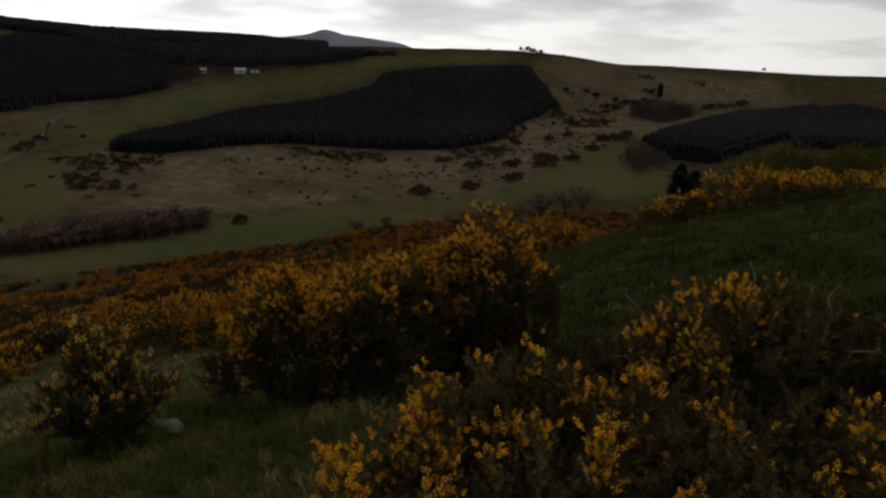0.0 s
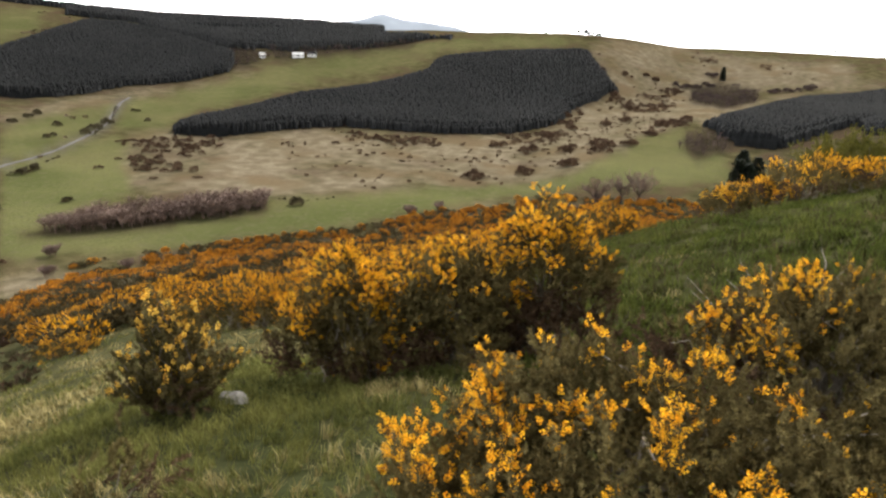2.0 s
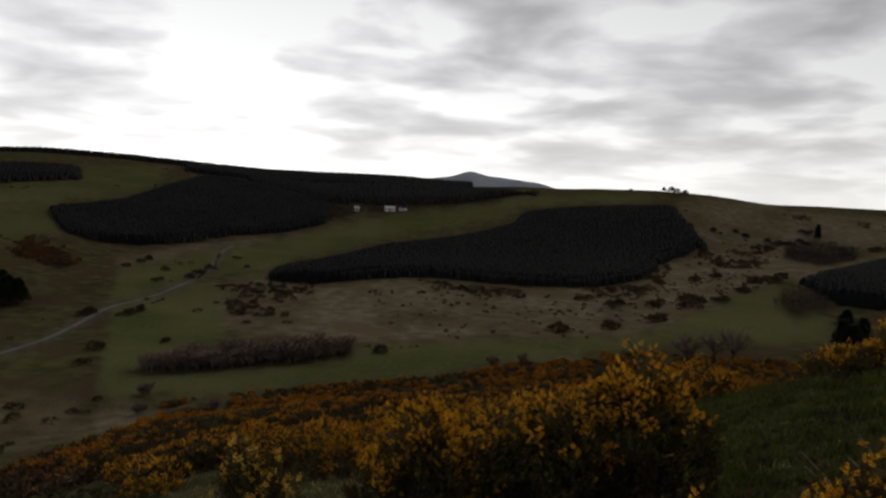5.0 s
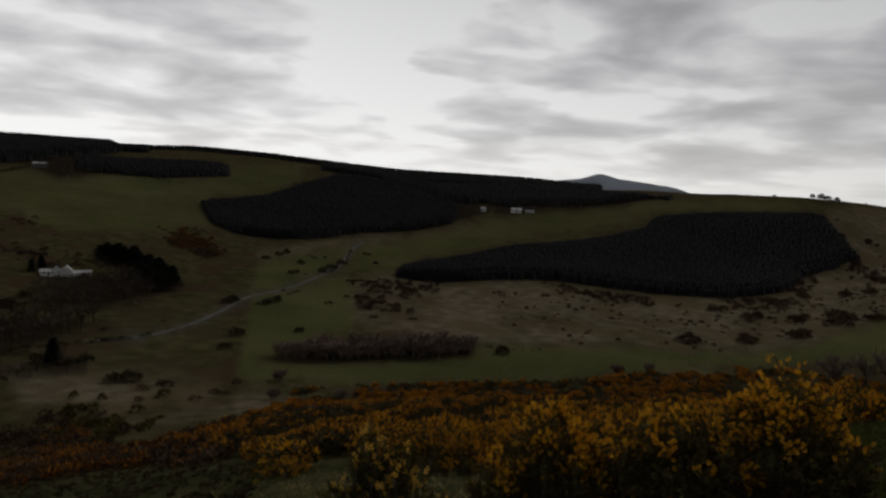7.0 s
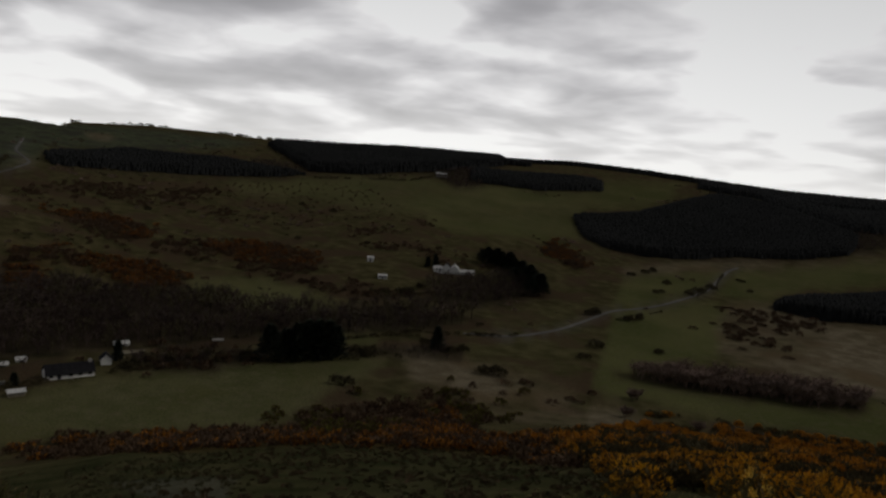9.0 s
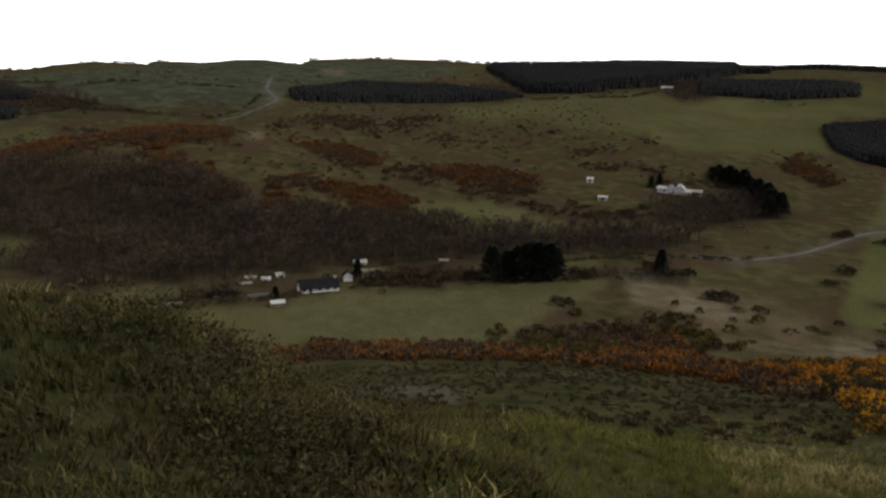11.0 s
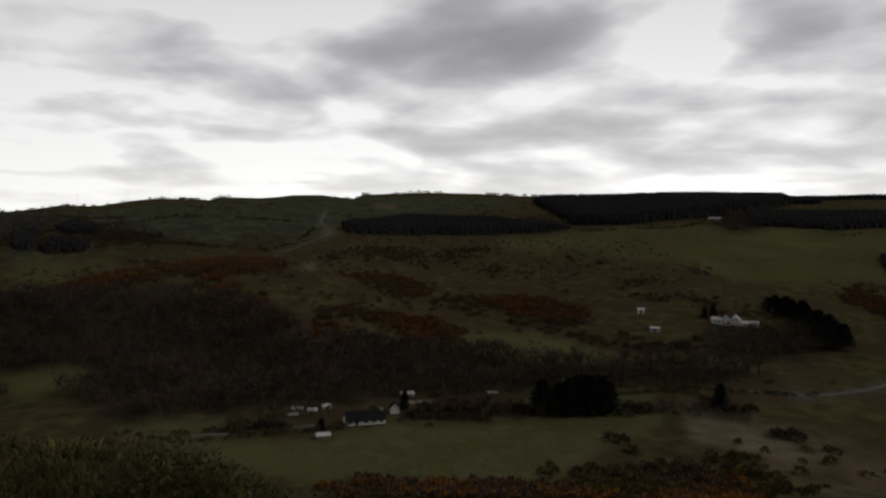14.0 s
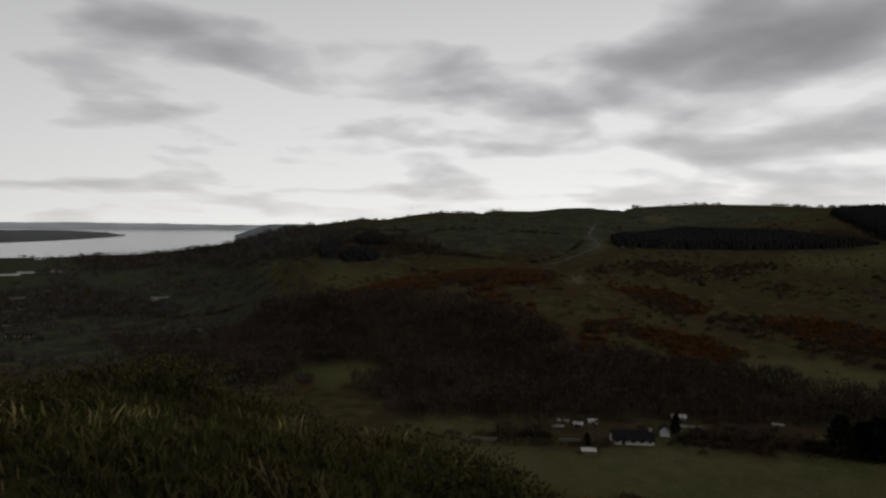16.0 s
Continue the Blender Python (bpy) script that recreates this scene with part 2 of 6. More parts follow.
# ---- outlines of the fields, woods and thickets in plan, metres ----
PASTURE_1 = [(-126, 166), (-115, 173), (-96, 181), (-74, 196), (-54, 209), (-32, 229), (-2, 263), (29, 275), (41, 284), (70, 287), (99, 301), (113, 343), (91, 340), (103, 402), (80, 375), (48, 325), (33, 302), (7, 291), (-37, 269), (-65, 252), (-79, 244), (-75, 225), (-96, 210), (-114, 200), (-126, 189), (-138, 182)]
PASTURE_2 = [(-138, 182), (-135, 202), (-136, 222), (-131, 246), (-178, 334), (-186, 342), (-195, 310), (-196, 276), (-197, 267)]
PASTURE_3 = [(-205, 278), (-201, 295), (-206, 344), (-223, 404), (-242, 446), (-244, 393), (-248, 358), (-244, 335)]
PASTURE_4 = [(-197, 357), (-238, 454), (-222, 505), (-200, 547), (-159, 596), (-122, 650), (-64, 686), (-2, 720), (84, 758), (81, 725), (25, 693), (-55, 644), (-70, 598), (-109, 579), (-152, 507), (-188, 433), (-179, 378)]
PASTURE_5 = [(-189, -14), (-188, 4), (-183, 27), (-189, 50), (-186, 86), (-180, 123), (-173, 123), (-164, 106), (-156, 95), (-147, 82), (-137, 69), (-139, 58), (-151, 40), (-152, 22), (-158, 13), (-170, 1)]
PASTURE_6 = [(-207, -26), (-211, -11), (-211, 4), (-201, 4), (-196, -10), (-194, -19)]
PASTURE_7 = [(-566, 225), (-573, 310), (-545, 434), (-480, 475), (-427, 519), (-335, 411), (-343, 379), (-367, 366), (-404, 328), (-443, 286), (-501, 272), (-515, 229)]
PASTURE_8 = [(-306, 109), (-299, 134), (-273, 150), (-244, 149), (-228, 137), (-244, 110), (-265, 102)]
PASTURE_9 = [(-287, -70), (-284, -52), (-275, -39), (-259, -44), (-251, -54), (-251, -62)]
PASTURE_10 = [(-559, -131), (-530, -105), (-524, -74), (-512, -56), (-435, -68), (-407, -82), (-417, -99)]
PASTURE_11 = [(-187, 167), (-182, 181), (-183, 199), (-187, 234), (-135, 172), (-141, 165), (-157, 166), (-162, 149)]
PASTURE_12 = [(-219, 209), (-217, 229), (-222, 276), (-193, 242), (-188, 205), (-193, 189)]
PASTURE_13 = [(-212, 131), (-207, 139), (-199, 141), (-194, 130), (-199, 123)]
PASTURE_14 = [(-561, -132), (-531, -92), (-506, -62), (-416, -83), (-415, -98)]
PASTURE_15 = [(-272, -67), (-282, -53), (-278, -39), (-261, -41), (-247, -61)]
PASTURE_16 = [(-473, 595), (-481, 728), (-425, 617), (-410, 488), (-318, 360), (-390, 374), (-517, 367), (-506, 579)]
PASTURE_17 = [(-1074, -535), (-883, -292), (-607, -166), (-486, -173), (-411, -195), (-578, -312)]
PASTURE_18 = [(-264, -107), (-294, -90), (-285, -40), (-266, -64), (-241, -76)]
PASTURE_19 = [(-496, 630), (-450, 672), (-407, 633), (-387, 560), (-408, 515)]
PASTURE_20 = [(-549, 433), (-504, 510), (-477, 619), (-426, 668), (-400, 561), (-408, 486), (-354, 411), (-340, 345), (-365, 310), (-383, 303)]
PASTURE_21 = [(-470, 670), (-462, 738), (-430, 658), (-417, 592)]
PASTURE = [PASTURE_1, PASTURE_2, PASTURE_3, PASTURE_4, PASTURE_5, PASTURE_6, PASTURE_7, PASTURE_8, PASTURE_9, PASTURE_10, PASTURE_11, PASTURE_12, PASTURE_13, PASTURE_14, PASTURE_15, PASTURE_16, PASTURE_17, PASTURE_18, PASTURE_19, PASTURE_20, PASTURE_21]
TAN_1 = [(-135, 249), (-182, 338), (-171, 363), (-137, 354), (-126, 385), (-101, 399), (-71, 395), (-48, 389), (-8, 403), (29, 430), (53, 566), (102, 620), (88, 693), (92, 738), (206, 864), (226, 819), (245, 820), (229, 743), (238, 699), (168, 532), (103, 411), (81, 380), (49, 330), (34, 305), (7, 292), (-38, 271), (-77, 249), (-101, 248)]
TAN_2 = [(243, 813), (280, 819), (362, 788), (339, 711), (293, 683), (231, 676), (223, 721)]
TAN_3 = [(178, 551), (250, 659), (310, 688), (353, 689), (345, 672), (290, 665), (221, 603), (154, 474), (114, 404), (118, 434)]
TAN_4 = [(-264, 364), (-265, 385), (-263, 425), (-263, 480), (-228, 520), (-202, 568), (-186, 575), (-201, 550), (-223, 508), (-245, 467), (-245, 418), (-249, 360), (-246, 337)]
TAN_5 = [(-34, 180), (-29, 195), (-18, 207), (-15, 192), (-15, 109), (-18, 100)]
TAN_6 = [(-121, 159), (-113, 164), (-98, 156), (-98, 140), (-101, 131)]
TAN_7 = [(-96, 172), (-82, 179), (-75, 181), (-78, 172), (-92, 170)]
TAN_8 = [(-17, 240), (0, 259), (6, 256), (-13, 236)]
TAN_9 = [(-168, 128), (-157, 141), (-144, 145), (-134, 147), (-127, 143), (-124, 135), (-133, 136), (-130, 126), (-142, 130), (-148, 122), (-159, 121)]
TAN_10 = [(-145, 131), (-131, 128), (-121, 132), (-117, 150), (-92, 119), (-106, 122), (-114, 115), (-131, 124)]
TAN_11 = [(-187, 139), (-178, 149), (-145, 160), (-127, 163), (-119, 142), (-134, 131), (-151, 137), (-170, 128)]
TAN = [TAN_1, TAN_2, TAN_3, TAN_4, TAN_5, TAN_6, TAN_7, TAN_8, TAN_9, TAN_10, TAN_11]
GORSE_1 = [(-377, -81), (-386, -74), (-408, -64), (-428, -41), (-422, -26), (-481, -6), (-501, 15), (-437, 36), (-397, 41), (-385, 26), (-380, 11), (-362, 0), (-372, -8), (-390, -19), (-375, -29), (-367, -43), (-363, -59), (-363, -73)]
GORSE_2 = [(-356, -3), (-364, 11), (-341, 17), (-318, 33), (-302, 31), (-301, 17), (-308, 8), (-328, 7), (-345, -3)]
GORSE_3 = [(-324, 45), (-336, 61), (-334, 72), (-331, 88), (-326, 104), (-312, 108), (-288, 100), (-286, 86), (-298, 79), (-313, 73), (-316, 60), (-311, 52), (-297, 54), (-282, 49), (-288, 39)]
GORSE_4 = [(-405, 73), (-429, 96), (-422, 112), (-394, 122), (-376, 113), (-379, 98), (-398, 86), (-391, 72)]
GORSE_5 = [(-371, 145), (-376, 168), (-355, 180), (-334, 186), (-314, 178), (-315, 160), (-333, 143), (-348, 139)]
GORSE_6 = [(-315, 343), (-339, 384), (-316, 367), (-297, 363), (-269, 332), (-271, 325), (-293, 334)]
GORSE_7 = [(-150, 20), (-153, 30), (-147, 39), (-146, 51), (-135, 61), (-115, 64), (-102, 63), (-92, 55), (-97, 44), (-98, 31), (-119, 30), (-132, 24)]
GORSE_8 = [(-103, 62), (-97, 64), (-106, 83), (-103, 94), (-87, 91), (-88, 104), (-80, 103), (-42, 54), (-65, 67), (-75, 68), (-83, 60), (-90, 56)]
GORSE_9 = [(-110, 76), (-132, 95), (-140, 113), (-132, 118), (-91, 87), (-73, 69), (-83, 65)]
GORSE = [GORSE_1, GORSE_2, GORSE_3, GORSE_4, GORSE_5, GORSE_6, GORSE_7, GORSE_8, GORSE_9]
BAREWOOD_1 = [(-385, -92), (-359, -40), (-348, -15), (-314, 28), (-295, 35), (-288, 77), (-269, 111), (-249, 113), (-234, 180), (-210, 198), (-204, 162), (-216, 98), (-215, 32), (-212, -25), (-249, -46), (-264, -32), (-281, -51), (-275, -67)]
BAREWOOD_2 = [(-129, 189), (-136, 195), (-126, 208), (-116, 217), (-102, 224), (-86, 235), (-78, 239), (-76, 229), (-89, 215), (-107, 203), (-118, 194)]
BAREWOOD_3 = [(-264, 209), (-269, 238), (-253, 273), (-229, 257), (-227, 211), (-243, 195)]
BAREWOOD_4 = [(-350, -189), (-350, -148), (-288, -112), (-255, -105), (-272, -140)]
BAREWOOD_5 = [(-348, -138), (-405, -124), (-380, -91), (-336, -59), (-278, -35), (-281, -67), (-241, -78), (-247, -96)]
BAREWOOD_6 = [(-1131, -469), (-1163, -414), (-906, -218), (-792, -139), (-618, -128), (-627, -171), (-712, -242)]
BAREWOOD_7 = [(-703, -133), (-713, -113), (-631, -85), (-587, -79), (-620, -106)]
BAREWOOD_8 = [(-612, -82), (-615, -66), (-564, -35), (-548, -36), (-561, -68)]
BAREWOOD_9 = [(-553, -5), (-552, 17), (-541, 45), (-550, 50), (-552, 25), (-553, -3)]
BAREWOOD_10 = [(-333, -4), (-341, 10), (-325, 19), (-314, 28), (-300, 26), (-302, 13), (-311, 0)]
BAREWOOD_11 = [(-856, -610), (-1017, -619), (-798, -411), (-576, -248), (-487, -222), (-617, -360), (-544, -388)]
BAREWOOD_12 = [(-1813, -1104), (-2596, -1228), (-4329, -1613), (-1074, -382), (-1253, -572), (-1246, -727)]
BAREWOOD_13 = [(-237, 626), (-220, 636), (-204, 621), (-190, 603), (-200, 575), (-216, 568), (-230, 587)]
BAREWOOD_14 = [(-206, 638), (-159, 635), (-116, 673), (-76, 693), (-75, 681), (-122, 650), (-154, 614), (-183, 596)]
BAREWOOD_15 = [(178, 676), (221, 696), (230, 652), (200, 574), (161, 522), (156, 589)]
BAREWOOD_16 = [(90, 355), (107, 391), (122, 379), (114, 348), (93, 334)]
BAREWOOD_17 = [(-617, 493), (-615, 532), (-585, 537), (-508, 461), (-506, 427), (-556, 442)]
BAREWOOD_18 = [(-673, 299), (-665, 327), (-618, 325), (-590, 302), (-602, 267)]
BAREWOOD_19 = [(-193, 50), (-188, 60), (-186, 85), (-201, 92), (-203, 78), (-203, 63)]
BAREWOOD_20 = [(-194, 1), (-192, 16), (-200, 23), (-202, 37), (-207, 16), (-200, 3)]
BAREWOOD_21 = [(-185, 114), (-181, 129), (-171, 137), (-180, 150), (-189, 135), (-191, 117)]
BAREWOOD_22 = [(-173, 134), (-166, 149), (-176, 158), (-184, 149)]
BAREWOOD = [BAREWOOD_1, BAREWOOD_2, BAREWOOD_3, BAREWOOD_4, BAREWOOD_5, BAREWOOD_6, BAREWOOD_7, BAREWOOD_8, BAREWOOD_9, BAREWOOD_10, BAREWOOD_11, BAREWOOD_12, BAREWOOD_13, BAREWOOD_14, BAREWOOD_15, BAREWOOD_16, BAREWOOD_17, BAREWOOD_18, BAREWOOD_19, BAREWOOD_20, BAREWOOD_21, BAREWOOD_22]
PLANTATION_1 = [(-171, 366), (-172, 397), (-138, 474), (-55, 577), (-49, 616), (82, 703), (93, 652), (102, 618), (55, 532), (37, 454), (8, 416), (-27, 400), (-85, 404), (-114, 388), (-141, 361), (-164, 358)]
PLANTATION_2 = [(116, 405), (156, 471), (244, 607), (343, 656), (239, 448), (198, 421), (139, 359), (121, 364)]
PLANTATION_3 = [(-390, 460), (-344, 417), (-310, 405), (-286, 417), (-271, 443), (-260, 492), (-230, 532), (-210, 558), (-225, 613), (-232, 616), (-286, 656), (-355, 690), (-391, 679), (-383, 602), (-373, 524), (-383, 474)]
PLANTATION_4 = [(-607, 105), (-676, 180), (-663, 270), (-595, 322), (-595, 265), (-591, 188), (-568, 105)]
PLANTATION_5 = [(-796, 375), (-775, 497), (-737, 707), (-638, 620), (-585, 466), (-574, 369), (-611, 331)]
PLANTATION_6 = [(-264, 658), (-240, 634), (-214, 633), (-177, 625), (-133, 657), (-76, 693), (-46, 720), (-45, 701), (-103, 732), (-163, 745), (-212, 715), (-254, 704), (-281, 705)]
PLANTATION_7 = [(309, 634), (370, 646), (380, 612), (251, 399), (199, 403)]
PLANTATION_8 = [(-596, 524), (-544, 566), (-486, 614), (-451, 572), (-477, 507), (-534, 471)]
PLANTATION_9 = [(-576, -121), (-579, -103), (-567, -87), (-547, -85), (-548, -108)]
PLANTATION_10 = [(-753, -175), (-713, -149), (-566, -122), (-578, -136)]
PLANTATION_11 = [(-720, -168), (-707, -147), (-615, -129), (-573, -135)]
PLANTATION_12 = [(-680, -127), (-718, -118), (-643, -90), (-592, -83), (-611, -105)]
PLANTATION_13 = [(-568, -116), (-566, -98), (-555, -82), (-542, -87), (-548, -109)]
PLANTATION_14 = [(-308, 660), (-259, 645), (-237, 626), (-212, 625), (-216, 671), (-281, 704), (-331, 725), (-375, 733)]
PLANTATION = [PLANTATION_1, PLANTATION_2, PLANTATION_3, PLANTATION_4, PLANTATION_5, PLANTATION_6, PLANTATION_7, PLANTATION_8, PLANTATION_9, PLANTATION_10, PLANTATION_11, PLANTATION_12, PLANTATION_13, PLANTATION_14]
SCRUB_1 = [(-506, 77), (-519, 95), (-519, 138), (-537, 214), (-490, 195), (-479, 169), (-459, 114), (-443, 81), (-438, 63)]
SCRUB_2 = [(-390, 74), (-400, 93), (-382, 115), (-350, 90), (-337, 73), (-362, 84)]
SCRUB_3 = [(-383, 119), (-377, 151), (-332, 149), (-310, 170), (-292, 178), (-271, 177), (-251, 186), (-248, 163), (-277, 152), (-304, 136), (-337, 119), (-360, 108)]
SCRUB_4 = [(-380, 234), (-381, 255), (-356, 266), (-325, 247), (-321, 226), (-334, 220), (-355, 223)]
SCRUB_5 = [(-401, 298), (-387, 315), (-373, 295), (-381, 286)]
SCRUB_6 = [(-360, 289), (-353, 300), (-341, 282)]
SCRUB_7 = [(-330, 251), (-312, 274), (-290, 266), (-283, 250), (-297, 233)]
SCRUB_8 = [(-469, 183), (-456, 203), (-424, 177), (-442, 168)]
SCRUB_9 = [(-178, 334), (-157, 352), (-136, 351), (-135, 333), (-140, 313), (-142, 294), (-122, 287), (-117, 269), (-124, 256), (-135, 256)]
SCRUB_10 = [(-90, 392), (-54, 386), (-29, 388), (-24, 362), (-39, 366), (-70, 369), (-82, 355)]
SCRUB_11 = [(-5, 402), (28, 423), (54, 523), (68, 579), (70, 551), (41, 423), (34, 387), (20, 387), (5, 378)]
SCRUB_12 = [(88, 593), (127, 636), (150, 607), (114, 507), (101, 539)]
SCRUB_13 = [(91, 712), (125, 719), (152, 717), (120, 690), (94, 690)]
SCRUB_14 = [(132, 662), (160, 674), (173, 645), (151, 635)]
SCRUB_15 = [(106, 482), (110, 412), (89, 389)]
SCRUB_16 = [(268, 789), (291, 764), (304, 713), (281, 720), (266, 764)]
SCRUB_17 = [(210, 828), (233, 822), (230, 777), (217, 780)]
SCRUB_18 = [(-160, 112), (-155, 120), (-149, 123), (-149, 113), (-155, 110)]
SCRUB_19 = [(-142, 73), (-144, 85), (-141, 97), (-142, 111), (-125, 103), (-102, 80), (-100, 64), (-116, 62)]
SCRUB_20 = [(-160, 145), (-151, 146), (-146, 154), (-134, 155), (-138, 148), (-147, 142)]
SCRUB_21 = [(-123, 138), (-129, 152), (-126, 161), (-119, 152), (-120, 141)]
SCRUB_22 = [(-209, 65), (-209, 80), (-199, 91), (-187, 85), (-186, 72), (-188, 58), (-193, 50)]
SCRUB_23 = [(-732, -170), (-599, -64), (-559, -3), (-548, -88), (-573, -134)]
SCRUB_24 = [(-204, 219), (-208, 234), (-200, 234), (-191, 221), (-191, 208)]
SCRUB_25 = [(-147, 118), (-142, 128), (-130, 125), (-111, 113), (-106, 96), (-123, 102)]
SCRUB = [SCRUB_1, SCRUB_2, SCRUB_3, SCRUB_4, SCRUB_5, SCRUB_6, SCRUB_7, SCRUB_8, SCRUB_9, SCRUB_10, SCRUB_11, SCRUB_12, SCRUB_13, SCRUB_14, SCRUB_15, SCRUB_16, SCRUB_17, SCRUB_18, SCRUB_20, SCRUB_21, SCRUB_22, SCRUB_23, SCRUB_24]
BANK = [SCRUB_19, SCRUB_25]
TRACK_1 = [(-196, 175), (-189, 183), (-185, 189), (-185, 201), (-186, 216), (-191, 237), (-199, 269), (-196, 283), (-196, 304), (-200, 333), (-207, 365), (-225, 409), (-239, 443), (-243, 464)]
TRACK_2 = [(-518, 43), (-524, 55), (-546, 76), (-569, 91), (-614, 88), (-703, 107)]
TRACK = [TRACK_1, TRACK_2]
SWATHE_1 = [(-8, 21), (-3, 21), (3, 26), (8, 60), (14, 110), (20, 180), (38, 262), (28, 267), (7, 260), (-14, 241), (-31, 222), (-53, 204), (-73, 191), (-93, 176), (-108, 164), (-97, 152), (-96, 138), (-90, 118), (-90, 100), (-80, 88), (-62, 74), (-42, 55), (-27, 41), (-19, 30), (-12, 24)]
SWATHE_2 = [(20, 95), (20, 180), (38, 250), (40, 264), (60, 264), (84, 264), (78, 240), (64, 180), (45, 125)]
SWATHE = [SWATHE_1, SWATHE_2]
HEATH_1 = [(-97, 18), (-92, 48), (-80, 84), (-62, 71), (-40, 51), (-25, 36), (-19, 26), (-14, 16), (-20, 9), (-45, 10)]
HEATH = [HEATH_1]
STONY_1 = [(-74, 19), (-66, 24), (-63, 28), (-43, 18), (-45, 15)]
EARTH_1 = [(-395, 42), (-440, 56), (-429, 60), (-402, 54)]
EARTH_2 = [(-391, -77), (-402, -74), (-397, -69), (-385, -70)]
EARTH_3 = [(-564, 78), (-577, 88), (-570, 94), (-557, 87)]
EARTH_4 = [(-765, 159), (-794, 185), (-781, 202), (-754, 188)]
EARTH_5 = [(-386, -17), (-403, -13), (-396, -8), (-384, -9)]
EARTH_6 = [(-210, 54), (-215, 61), (-214, 67), (-207, 64)]
EARTH_7 = [(-168, 130), (-156, 140), (-140, 145), (-131, 145), (-129, 134), (-135, 127), (-148, 124), (-157, 120)]
EARTH = [EARTH_1, EARTH_2, EARTH_3, EARTH_4, EARTH_5, EARTH_6, EARTH_7]
STONY = [STONY_1]
SPECKS_1 = [(-114, 356), (-52, 375), (26, 378), (94, 543), (102, 436), (49, 330), (7, 295), (-71, 261)]
SPECKS_2 = [(-571, 233), (-537, 346), (-420, 317), (-380, 227), (-428, 175)]
SPECKS = [SPECKS_1, SPECKS_2]
HEDGE_1 = [(-200, -24), (-188, -5), (-188, 19), (-188, 28), (-189, 35)]
HEDGE_2 = [(-191, 51), (-192, 62), (-192, 78), (-191, 90)]
HEDGE_3 = [(-201, 124), (-203, 157), (-191, 178), (-184, 194)]
HEDGE_4 = [(-254, 167), (-247, 185), (-249, 203), (-238, 217)]
HEDGE_5 = [(-378, -195), (-507, -218), (-472, -164)]
HEDGE_6 = [(-562, -118), (-557, -100), (-557, -85)]
HEDGE_7 = [(-613, -86), (-586, -63), (-562, -38)]
HEDGE_8 = [(-200, 342), (-214, 384), (-232, 425)]
HEDGE_9 = [(-187, 257), (-188, 276), (-187, 295)]
HEDGE_11 = [(-76, 243), (-63, 244), (-56, 251)]
HEDGE_12 = [(-625, -83), (-593, -64), (-574, -46), (-551, -22), (-528, 24)]
HEDGE_13 = [(-574, -81), (-553, -41), (-543, -3)]
HEDGE_14 = [(-661, -57), (-678, -31), (-662, -7)]
HEDGE_15 = [(-635, 20), (-623, 42), (-614, 65)]
HEDGE_16 = [(-816, -159), (-742, -117), (-701, -75)]
HEDGE_17 = [(-508, -54), (-504, -42), (-455, -30)]
HEDGE_18 = [(-529, 32), (-522, 39)]
HEDGE_19 = [(-526, 43), (-549, 66), (-584, 80)]
HEDGE_20 = [(-577, 318), (-550, 353), (-537, 392), (-556, 442)]
HEDGE_21 = [(-195, -10), (-194, 1), (-190, 10)]
HEDGE_22 = [(-217, 83), (-215, 97), (-212, 97)]
HEDGE_23 = [(-203, 145), (-196, 154), (-190, 154)]
HEDGE_24 = [(-180, 117), (-182, 129), (-175, 131)]
HEDGE = [HEDGE_1, HEDGE_2, HEDGE_3, HEDGE_4, HEDGE_5, HEDGE_6, HEDGE_7, HEDGE_8, HEDGE_9, HEDGE_11, HEDGE_12, HEDGE_13, HEDGE_14, HEDGE_15, HEDGE_16, HEDGE_17, HEDGE_18, HEDGE_19, HEDGE_20, HEDGE_21, HEDGE_22, HEDGE_23, HEDGE_24]
# far fields with distant haze mixed into their grey-green colour
HAZED_FIELDS_1 = [(-873, -202), (-817, -134), (-832, -77), (-902, -15), (-941, 86), (-901, 240), (-818, 378), (-725, 275), (-676, 180), (-659, 121), (-578, 93), (-549, 66), (-552, 33), (-553, -3), (-549, -60), (-543, -102), (-538, -128)]
HAZED_FIELDS_2 = [(-290, -95), (-420, -120), (-640, -210), (-900, -330), (-1300, -480), (-2000, -760), (-2000, -1400), (-1200, -900), (-700, -560), (-400, -330), (-270, -200)]
HAZED_FIELDS = [HAZED_FIELDS_1, HAZED_FIELDS_2]

# single trees, shrubs and buildings in plan, metres
CLUMPS = [
    (-8, 301), (13.8, 313.6), (30.8, 319.2), (36.8, 354.1), (20, 364.4), (0.7, 373.1), (49.8, 344), (56.5, 357),
    (65.3, 355.1), (80.7, 379), (98.8, 417.6), (81.2, 458.9), (69.2, 448.4), (143.8, 627.9), (146.3, 684.6), (160.5, 651),
    (113, 433.2), (137.6, 688.8), (115.3, 668.1), (31.4, 403.2), (96.8, 602.3), (103.6, 560.4), (47.2, 437), (49.2, 503.5),
    (94, 412.5), (49.9, 363.2),
]
GLEN = [
    (181.6, 676.8), (209.3, 724.4), (178.5, 631.3), (183.7, 610.8), (181.9, 570.2), (217.8, 658.6), (241.8, 661.5), (255.7, 660.5),
    (199, 685.5), (170.6, 633.4), (172.1, 675.3), (211.7, 622.1), (91.8, 653.4), (279.5, 670.3),
]
GLENPINE = [
    (214.9, 712.2),
]
SKYTREES = [
    (47.2, 757), (81.8, 773.2), (88.9, 767.3), (94.4, 766.5), (102.3, 768.1), (131, 795), (383.4, 871),
]
